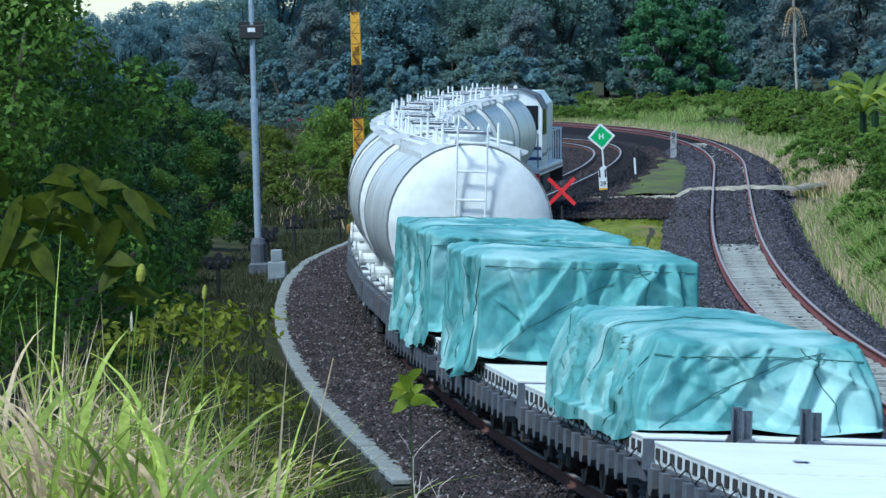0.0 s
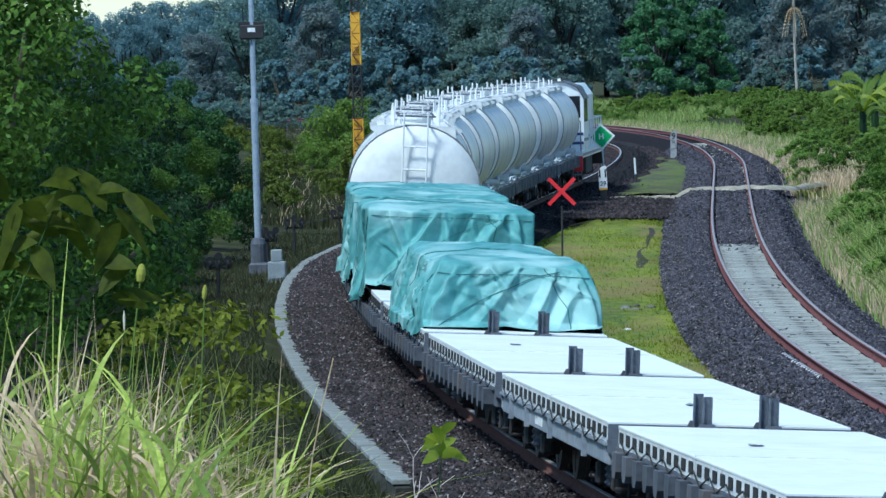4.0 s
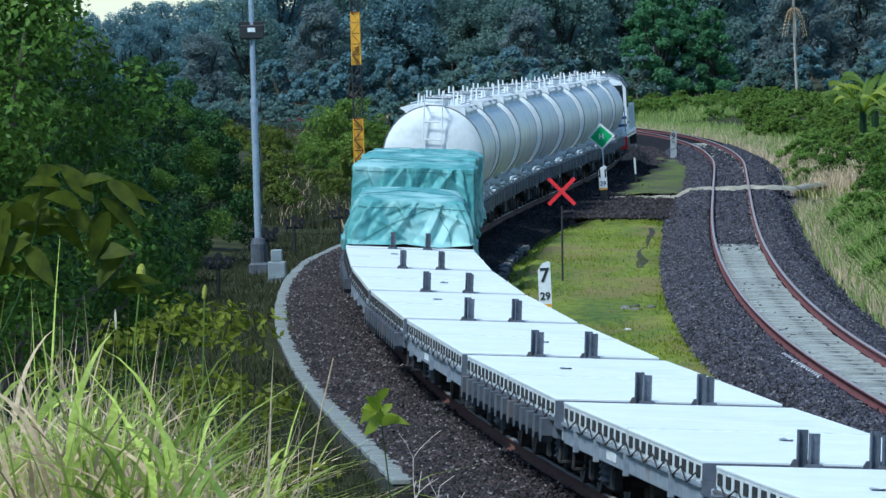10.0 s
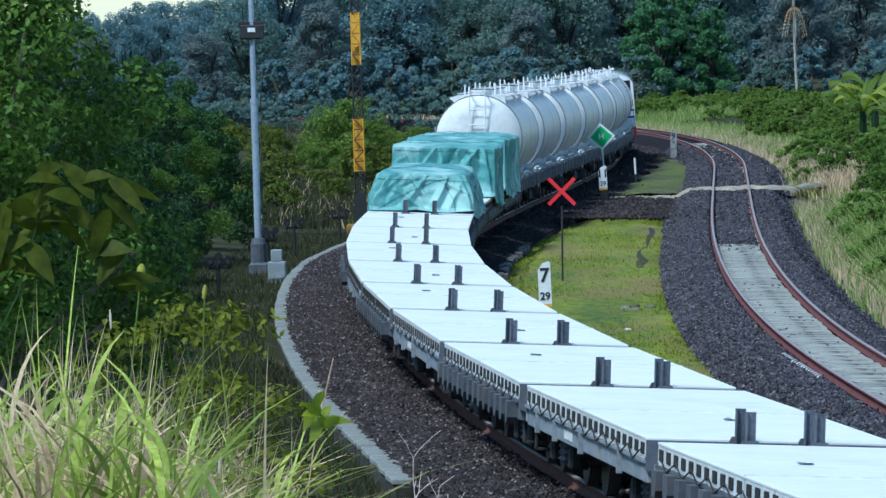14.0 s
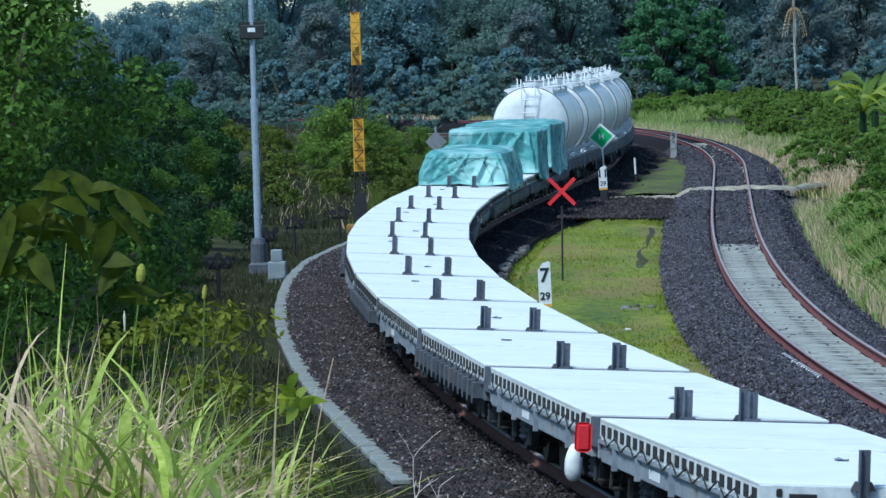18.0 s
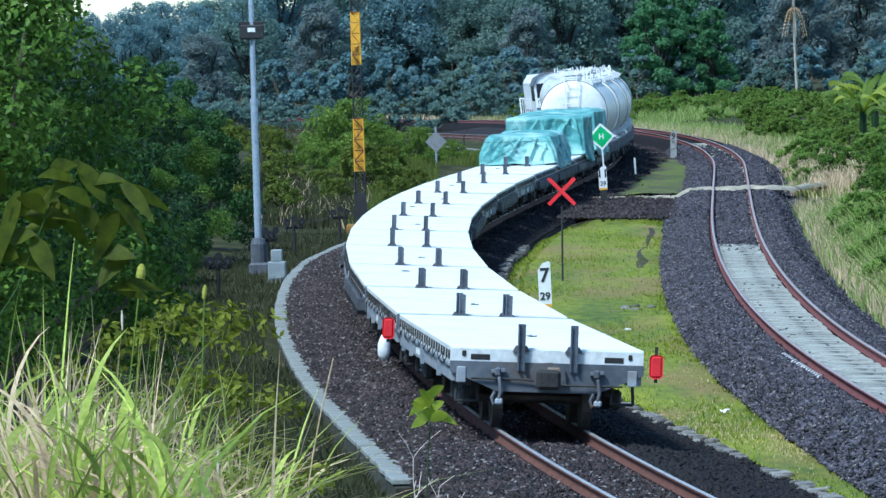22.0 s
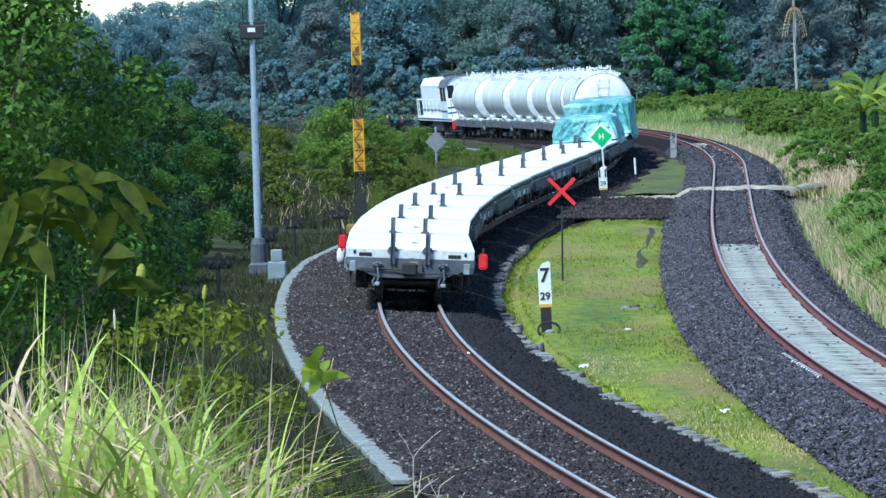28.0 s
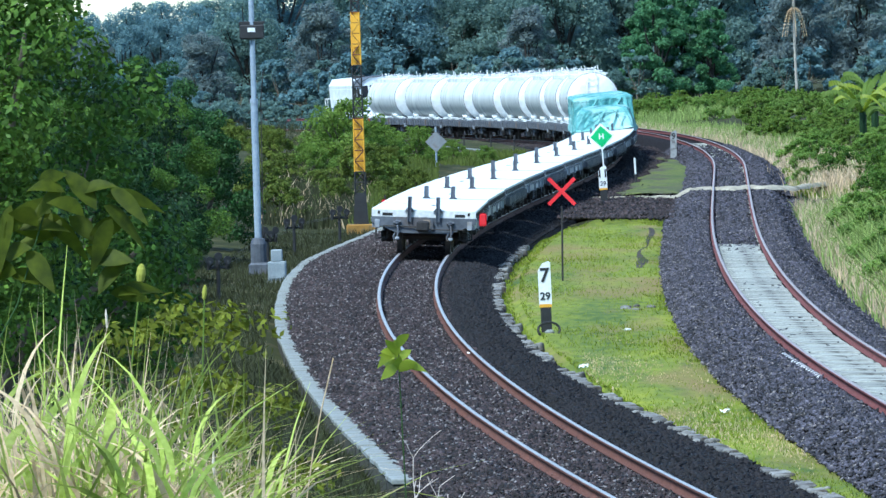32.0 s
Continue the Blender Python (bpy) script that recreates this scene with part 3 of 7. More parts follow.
def stones(name, way, s0, s1, o0, o1, count, dz, seed, size=0.035, skip=None, mt=None, label="dark grey crushed ballast stones"):
    rng = np.random.default_rng(seed)
    s = s0 + (s1 - s0) * rng.uniform(0, 1, count)
    o = rng.uniform(o0, o1, count)
    if -4 < o0 < -2.1:
        o = np.where(o < 0, o * (-kerb_off(np.interp(s, way.s, way.y)) - 0.08) / 2.15, o)
    if way is MAIN and o1 > 2.0:
        o = np.where(o > 1.3, 1.3 + (o - 1.3) * (edge_off(np.interp(s, way.s, way.y)) - 1.25) / (o1 - 1.3), o)
    if skip:
        bare = np.interp(s, [140, 222, 232, 240, 280, 288, 300, 380], [0.995, 0.985, 0.62, 0.06, 0.06, 0.2, 0.45, 0.85])
        lump = 0.5 + 0.5 * np.sin(s * 1.7) * np.sin(s * 0.43 + 3 * o)
        keep = ~((np.abs(np.abs(o) - 0.565) < 0.10) | ((np.abs(o) < skip) & (rng.uniform(0, 1, count) < bare ** (0.3 + lump))))
        s, o = s[keep], o[keep]
    n = len(s)
    x, y, z, th, c = [np.interp(s, way.s, a) for a in (way.x, way.y, way.z, way.th, way.cant)]
    if skip:
        dz = np.where(np.abs(o) < 0.56, dz - 0.012, dz)
    if o0 < -4:
        dz = -0.42 - 0.02 * np.sin(s)
    prof = dz + np.interp(o, [-6, 6], [0, 0]) if o0 < -4 else dz + (np.interp(o, [-2.6, -1.75, -1.25, 0, 1.25, 1.75, 2.6], [-0.48, -0.30, 0, -0.01, 0, -0.32, -0.50]) if way is SIDE else np.interp(o, [-2.7, -1.25, 0, 1.25, 2.0, 2.6], [-0.11, 0, -0.01, 0, -0.26, -0.29]))
    if way is MAIN:
        out = np.clip((o - 1.25) / (edge_off(y) - 1.25), 0, 1)
        prof = np.where(o > 1.25, dz + out * (o * c / 1.13 - 0.275), prof)
        out = np.clip((-o - 1.25) / (-kerb_off(y) - 1.33), 0, 1)
        prof = np.where(o < -1.25, dz + out * (o * c / 1.13 - 0.10), prof)
    p = np.stack([x + o * np.cos(th), y - o * np.sin(th), z - o * c / 1.13 + prof], -1)
    r = size * rng.uniform(0.6, 1.5, n)
    base = np.array([(1, 1, 1), (1, -1, -1), (-1, 1, -1), (-1, -1, 1)], float) * 0.72
    v = base[None] * rng.uniform(0.55, 1.35, (n, 4, 1)) + rng.normal(0, 0.22, (n, 4, 3))
    g = rng.normal(size=(n, 4))
    g /= np.linalg.norm(g, axis=1)[:, None]
    w4, ax = g[:, :1, None], g[:, None, 1:]
    ax = np.broadcast_to(ax, v.shape)
    v = v + 2 * np.cross(ax, np.cross(ax, v) + w4 * v)              # each turned its own way
    v = v * np.array([1, 1, 0.75]) * r[:, None, None] + p[:, None, :]
    f = np.array([(0, 1, 2), (0, 3, 1), (0, 2, 3), (1, 3, 2)])
    f = (np.arange(n)[:, None, None] * 4 + f[None]).reshape(-1, 3)
    return tagged(new(name, indexed(name, v.reshape(-1, 3), f, mt or STONE)), label, "ballast", kind="stuff")


# dark cindery yard between the tracks, from the end of the grass to the far curve
_yy2 = np.arange(211, 440, 2.0)
_v = []
for y in _yy2:
    for u in np.linspace(0, 1, 9):
        x = float(MAIN.x_at(y)) + 1.7 + u * (float(SIDE.x_at(y)) - 1.5 - float(MAIN.x_at(y)) - 1.7)
        _v.append((x, y, float(np.interp(y, MAIN.y, MAIN.z)) * (1 - u) - 0.40 + 0.03 * math.sin(x * 2 + y) * math.sin(y * 0.7)))
_i = (np.arange(len(_yy2) - 1)[:, None] * 9 + np.arange(8)[None, :]).ravel()
tagged(new("cinder_yard", indexed("cinder_yard", _v, np.stack([_i, _i + 1, _i + 10, _i + 9], -1), CINDER)), "dark cindery ground between the two tracks", "ground", kind="structure")
stones("ballast_stones", MAIN, S0 + 15, S0 + 140, -2.15, 0.8, 95000, -0.158, 1, size=0.036)
stones("oiled_stones", MAIN, S0 + 15, S0 + 150, 0.62, 2.1, 50000, -0.158, 4, size=0.036, mt=DARKSTONE, label="ballast stones blackened by oil and coal dust")
stones("ballast_stones", SIDE, 126, 250, -1.84, 2.2, 125000, -0.128, 2, size=0.034, skip=0.5, mt=BLUESTONE, label="blue-grey crushed ballast stones")
stones("far_ballast_stones", SIDE, 250, 380, -1.9, 2.2, 30000, -0.128, 5, size=0.055, skip=0.5, mt=BLUESTONE, label="blue-grey crushed ballast stones")
stones("pale_stones", SIDE, 126, 330, -1.9, 1.9, 16000, -0.115, 6, size=0.023, skip=0.5, mt=PALESTONE, label="scattered pale stones on the ballast")
stones("pale_stones", MAIN, S0 + 15, S0 + 150, -2.15, 0.6, 6000, -0.135, 7, size=0.022, mt=PALESTONE, label="scattered pale stones on the ballast")
stones("far_ballast_stones", MAIN, S0 + 140, S0 + 330, -2.0, 0.6, 16000, -0.158, 9, size=0.055)
stones("far_oiled_stones", MAIN, S0 + 150, S0 + 330, 0.62, 2.1, 12000, -0.158, 12, size=0.055, mt=DARKSTONE, label="far ballast stones blackened by oil and coal dust")
stones("yard_stones", SIDE, 262, 400, -5.0, -1.6, 22000, -0.06, 10, size=0.055, label="dark stones scattered over the cindery yard")

# kerb wall that holds the ballast, block by block
kerb = thing("kerb", "low pale concrete kerb wall along the ballast", "kerb", kind="structure")
bm = boxm(-0.13, 0.13, -0.246, 0.246, -0.07, 0.0, 0.012)
kerb_me = bpy.data.meshes.new("kerb_block"); bm.to_mesh(kerb_me); bm.free(); kerb_me.materials.append(CONCRETE)
# wall under the pale cap, coloured dark for the shade on its outer face
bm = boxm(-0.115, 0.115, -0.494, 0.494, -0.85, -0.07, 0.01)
wall_me = bpy.data.meshes.new("wall_block"); bm.to_mesh(wall_me); bm.free(); wall_me.materials.append(SHADEWALL)
rk = random.Random(8)
for q in np.arange(S0 + 29.0, S0 + 150, 0.5):
    x, y, z, th, c = MAIN.at(q)
    off = float(kerb_off(y))
    lean = -math.degrees(th) + math.degrees(math.atan((float(kerb_off(y + 1)) - float(kerb_off(y - 1))) / -2))
    under("kerb_block", kerb_me, kerb, m=pose(x + off * math.cos(th) + rk.uniform(-0.012, 0.012), y - off * math.sin(th), z - 0.235 + rk.uniform(-0.008, 0.008), rk.uniform(-0.8, 0.8), rk.uniform(-2, 2), lean + rk.uniform(-1.2, 1.2)))
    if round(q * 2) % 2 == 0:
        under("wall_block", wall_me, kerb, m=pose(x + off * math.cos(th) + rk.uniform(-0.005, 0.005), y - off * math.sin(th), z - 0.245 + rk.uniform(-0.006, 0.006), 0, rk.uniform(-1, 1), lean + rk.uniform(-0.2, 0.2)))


# half-buried concrete edging on the other side of the same ballast: worn slabs, broken lumps, bare wall where it has sunk
edge = thing("edging_stones", "worn half-buried concrete edging between ballast and grass", "edging", kind="structure")
rk = random.Random(18)
q = S0 + 22.0
while q < S0 + 128:
    x, y, z, th, c = MAIN.at(q)
    off = float(edge_off(y)) + rk.uniform(-0.03, 0.03)
    l = rk.uniform(0.25, 0.75)
    kind = rk.random()
    slant = -math.degrees(th) - math.degrees(math.atan((float(edge_off(y + 1)) - float(edge_off(y - 1))) / 2)) + rk.uniform(-3, 3)
    if kind < 0.62:
        w = rk.uniform(0.07, 0.13)
        ob = part("edging_stone", boxm(-w, w, -l / 2, l / 2, -0.12, rk.uniform(0.0, 0.025), 0.015), EDGING, edge)
        ob.matrix_basis = pose(x + off * math.cos(th), y - off * math.sin(th), -0.395, rk.uniform(-1, 1), rk.uniform(-4, 4), slant)
    elif kind < 0.82:
        for _ in range(3):
            w = rk.uniform(0.03, 0.07)
            ob = part("edging_stone", boxm(-w, w, -w * 1.5, w * 1.5, -0.1, w, 0.02), EDGING, edge)
            d = rk.uniform(-0.15, 0.15)
            ob.matrix_basis = pose(x + (off + d) * math.cos(th), y - (off + d) * math.sin(th) + rk.uniform(-0.2, 0.2), -0.43, rk.uniform(-15, 15), rk.uniform(-15, 15), rk.uniform(0, 90))
    q += l + (rk.uniform(0.01, 0.06) if kind < 0.8 else rk.uniform(0.1, 0.5))


# ---- the train ----
PITCH, TANK_PITCH, TANKS, W = 11.755, 13.2, 8, 1.215       # wagon lengths over couplings, half a deck's width
FLATS = 14
DECK_Z = 1.05


def lathe(profile, x, y, n=12):
    """A turned shape about an upright axis at (x, y); profile of (radius, height)."""
    bm = bmesh.new()
    rings = [[bm.verts.new((x + r * math.cos(2 * math.pi * k / n), y + r * math.sin(2 * math.pi * k / n), z)) for k in range(n)] for r, z in profile]
    for a, b in zip(rings[:-1], rings[1:]):
        for k in range(n):
            bm.faces.new((a[k], a[(k + 1) % n], b[(k + 1) % n], b[k]))
    bm.faces.new(rings[0][::-1]); bm.faces.new(rings[-1])
    return bm


def bogie(parent, y, half=0.9, spring=True):
    """A bogie under a wagon: two side frames, springs, bolster, two wheelsets of wheels and axle."""
    b = part("bogie", boxm(-0.62, 0.62, y - 0.16, y + 0.16, 0.42, 0.62, 0.02), DARKSTEEL, parent, "grimy bogie bolster")
    for sx in (-1, 1):
        bm = prism(bmesh.new(), [(y - half - 0.22, 0.44), (y - half + 0.25, 0.26), (y - 0.3, 0.24), (y + 0.3, 0.24), (y + half - 0.25, 0.26), (y + half + 0.22, 0.44), (y + half + 0.2, 0.58), (y + half - 0.2, 0.62), (y + 0.3, 0.74), (y - 0.3, 0.74), (y - half + 0.2, 0.62), (y - half - 0.2, 0.58)], sx * 0.78, sx * 0.90)
        part("side_frame", bm, DARKSTEEL, b)
        for dy in (-0.16, 0.16):
            part("coil_spring", lathe([(0.05, 0.29)] + [(0.09 if k % 2 else 0.06, 0.30 + k * 0.035) for k in range(11)] + [(0.05, 0.67)], sx * 0.93, y + dy, 10), BEAM, b)
        for dy in (-half, half):
            part("axle_box", boxm(sx * 0.88, sx * 1.02, y + dy - 0.12, y + dy + 0.12, 0.27, 0.52, 0.03), DARKSTEEL, b)
    for dy in (-half, half):
        bm = rods([((-0.8, 0, 0), (0.8, 0, 0))], 0.07, 8)
        for sx in (-1, 1):
            rod(bm, (sx * 0.50, 0, 0), (sx * 0.535, 0, 0), 0.415, 20)
            rod(bm, (sx * 0.535, 0, 0), (sx * 0.625, 0, 0), 0.39, 20)
            box(bm, sx * 0.626, sx * 0.634, -0.05, 0.05, -0.30, 0.30)
        part("wheelset", bm, WHEEL, b, "wheels and axle with bright treads").matrix_basis = pose(0, y + dy, 0.39)
    return b


def end_gear(w, y, d):
    """Coupler, hoses with their cocks, end steps and brackets; d points outwards along the wagon."""
    part("coupler", box(boxm(-0.09, 0.09, y, y + d * 0.34, 0.58, 0.76, 0.02), -0.15, 0.15, y + d * 0.24, y + d * 0.42, 0.55, 0.80, 0.04), DARKSTEEL, w)
    part("coupler_cover", prism(bmesh.new(), [(-0.13, 0.56), (0.15, 0.54), (0.24, 0.60), (0.22, 0.80), (0.06, 0.88), (-0.16, 0.86), (-0.21, 0.76)], y - 0.02 * d, y + 0.12 * d, "y"), FRAMEGREY, w, "dirty tan coupler housing")
    part("coupler_plate", boxm(0.0, 0.16, y + d * 0.10, y + d * 0.128, 0.60, 0.82, 0.01), TANWOOD, w, "tan dusty plate")
    for sx in (-1, 1):
        x = sx * 0.62
        bm = tube([(x, y + d * 0.06, 0.74), (x + 0.02, y + d * 0.13, 0.66), (x + 0.04, y + d * 0.15, 0.50), (x + 0.01, y + d * 0.15, 0.38), (x - 0.05, y + d * 0.14, 0.34), (x - 0.07, y + d * 0.13, 0.42), (x - 0.03, y + d * 0.13, 0.50)], 0.024, 7)
        hose = part("brake_hose", bm, BEAM, w, "grey looped brake hose")
        part("cock", box(rods([((x - 0.08, y + d * 0.10, 0.74), (x + 0.09, y + d * 0.10, 0.76))], 0.035, 7), x - 0.04, x + 0.04, y + d * 0.06, y + d * 0.15, 0.69, 0.80, 0.02), FRAMEGREY, hose)
        part("glad_hand", boxm(x - 0.03, x + 0.07, y + d * 0.12, y + d * 0.18, 0.34, 0.42, 0.02), SOLE, hose)
        part("end_bracket", boxm(sx * (W - 0.20), sx * (W - 0.08), y + d * 0.03, y + d * 0.075, 0.60, 0.80, 0.01), SOLE, w, "pale grey end bracket")
        part("step_iron", rods([((sx * 1.10, y - d * 0.25, 0.75), (sx * 1.12, y - d * 0.25, 0.36)), ((sx * 0.84, y - d * 0.25, 0.75), (sx * 0.84, y - d * 0.25, 0.36)), ((sx * 1.12, y - d * 0.25, 0.36), (sx * 0.84, y - d * 0.25, 0.36))], 0.02, 6), DARKSTEEL, w)
    part("uncoupling_bar", tube([(-0.95, y + d * 0.09, 0.66), (-0.3, y + d * 0.10, 0.66), (0.2, y + d * 0.12, 0.60), (0.95, y + d * 0.10, 0.60)], 0.014, 5), DARKSTEEL, w)


def flat_wagon(pockets, name, label, rim):
    """A flat wagon: two deck sheets, slotted rims, sole bars, stakes, end beams, bogies."""
    w = thing(name, label, "wagon", "wagons of the train")
    L = PITCH / 2 - 0.42
    # deck sheets, laid a little apart
    for y0, y1 in ((-L, -0.012), (0.012, L)):
        part("deck_sheet", boxm(-W, W, y0, y1, DECK_Z - 0.03, DECK_Z, 0.006), DECK, w, "white painted deck sheet")
    part("seam_strip", boxm(-W, W, -0.03, 0.03, DECK_Z - 0.004, DECK_Z + 0.010), SLOTWHITE, w, "pale joint strip")
    bm = bmesh.new()
    bmesh.ops.create_grid(bm, x_segments=8, y_segments=6, size=0.5, matrix=Matrix.Translation((-0.35 if pockets else 0.1, 2.1 if pockets else -1.6, DECK_Z)) @ Matrix.Diagonal((0.13, 0.22, 1, 1)))
    for v in bm.verts:
        v.co.z = DECK_Z + 0.004 + max(0, 0.03 * noise.noise(v.co * 14) + 0.008)
    part("dirt_patch", bm, SOLE, w, "small grey heap of dirt")
    for sx in (-1, 1):
        for y0, y1 in ((-L + 0.01, -0.03), (0.03, L - 0.01)):
            part("slotted_rim", boxm(sx * (W - 0.03), sx * (W - 0.005), y0, y1, DECK_Z - 0.21, DECK_Z - 0.03), SLOTWHITE, w, "white rim with dark slots")
            n = 11
            for i in range(n):
                c = y0 + (i + 0.5) * (y1 - y0) / n
                # no opening is cut: a dark box carries the slot's shade
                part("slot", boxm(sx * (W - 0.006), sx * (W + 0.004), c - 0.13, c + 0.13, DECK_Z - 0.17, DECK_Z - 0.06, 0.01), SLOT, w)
        part("sole_bar", box(boxm(sx * (W - 0.20), sx * (W - 0.02), -L, L, DECK_Z - 0.44, DECK_Z - 0.22, 0.01), sx * (W - 0.2), sx * (W + 0.02), -L, L, DECK_Z - 0.245, DECK_Z - 0.215), FRAMEGREY if pockets else SOLE, w, "grey sole bar")
        part("centre_girder", prism(bmesh.new(), [(-L, 0.80), (-3.2, 0.80), (-2.2, 0.58), (2.2, 0.58), (3.2, 0.80), (L, 0.80), (L, 0.86), (-L, 0.86)], sx * 0.30, sx * 0.38), DARKSTEEL, w)
        if pockets:
            for i in range(14):
                c = -L + 0.5 + i * (2 * L - 1.0) / 13
                part("stake_pocket", prism(bmesh.new(), [(c - 0.16, DECK_Z - 0.24), (c + 0.16, DECK_Z - 0.24), (c + 0.15, DECK_Z - 0.42), (c + 0.09, DECK_Z - 0.49), (c - 0.09, DECK_Z - 0.49), (c - 0.15, DECK_Z - 0.42)], sx * (W - 0.02), sx * (W + 0.10)), FRAMEGREY, w, "dark grey stake pocket")
        else:
            for c in (-3.4, 0.0, 2.45, 4.2):
                part("sole_rib", boxm(sx * (W - 0.02), sx * (W + 0.03), c - 0.05, c + 0.05, DECK_Z - 0.46, DECK_Z - 0.24), SOLE, w)
            for k in range(5):
                part("number_bar", boxm(sx * (W - 0.02), sx * (W - 0.012), 1.0 + 0.16 * k, 1.1 + 0.16 * k, DECK_Z - 0.39, DECK_Z - 0.30), WHITE, w)
    # lashing chain that droops along the rim
    for sx in (-1, 1):
        pr = []
        for i in range(10):
            a, b = -L + 0.3 + i * (2 * L - 0.6) / 10, -L + 0.3 + (i + 1) * (2 * L - 0.6) / 10
            mid = (a + b) / 2
            pr += [((sx * (W + 0.015), a, DECK_Z - 0.13), (sx * (W + 0.03), mid, DECK_Z - 0.245)), ((sx * (W + 0.03), mid, DECK_Z - 0.245), (sx * (W + 0.015), b, DECK_Z - 0.13))]
        part("lashing_wire", tube([pr[0][0]] + [q for _, q in pr], 0.008, 4), DARKSTEEL, w)
    for d in (-1, 1):
        y = d * L
        bm = bmesh.new()
        prism(bm, [(-W, 0.868), (-W, 0.74), (-0.62, 0.50), (0.62, 0.50), (W, 0.74), (W, 0.868)], y - 0.06, y + 0.06, "y")
        part("end_beam", bm, BEAM, w, "grey end beam")
        # grey rims carry the coupling gap's shade in their colour
        part("end_rim", boxm(-W + 0.004, W - 0.004, y - d * 0.02, y + d * 0.035, DECK_Z - 0.18, DECK_Z - 0.031), rim, w, "scuffed end rim, gap shade painted in where grey")
        for sx in (-1, 1):
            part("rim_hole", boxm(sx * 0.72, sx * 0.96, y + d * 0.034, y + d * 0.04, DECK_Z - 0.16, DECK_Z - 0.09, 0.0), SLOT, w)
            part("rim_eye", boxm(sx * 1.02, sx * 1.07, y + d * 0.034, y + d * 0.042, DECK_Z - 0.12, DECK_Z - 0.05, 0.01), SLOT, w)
            # a U-section stake at each end
            bm = boxm(sx * 0.33 - 0.036, sx * 0.33 + 0.036, y + d * 0.07, y + d * 0.085, 0.76, DECK_Z + 0.30)
            box(bm, sx * 0.33 - 0.046, sx * 0.33 - 0.032, y + d * 0.04, y + d * 0.12, 0.76, DECK_Z + 0.30)
            box(bm, sx * 0.33 + 0.032, sx * 0.33 + 0.046, y + d * 0.04, y + d * 0.12, 0.76, DECK_Z + 0.30)
            part("stake", bm, STAKE, w, "short blue-grey steel end stake")
            part("stake_foot", prism(bmesh.new(), [(sx * 0.33 - 0.11, DECK_Z - 0.05), (sx * 0.33 + 0.11, DECK_Z - 0.05), (sx * 0.33 + 0.07, DECK_Z + 0.03), (sx * 0.33 - 0.07, DECK_Z + 0.03)], y + d * 0.02, y + d * 0.068, "y"), FRAMEGREY, w)
        end_gear(w, y, d)
        bogie(w, d * (L - 1.75))
    part("brake_cylinder", rods([((0.2, -0.9, 0.6), (0.2, -0.1, 0.6))], 0.17, 12), DARKSTEEL, w)
    part("air_tank", rods([((-0.45, -0.2, 0.6), (-0.45, 1.0, 0.6))], 0.15, 12), DARKSTEEL, w)
    return w


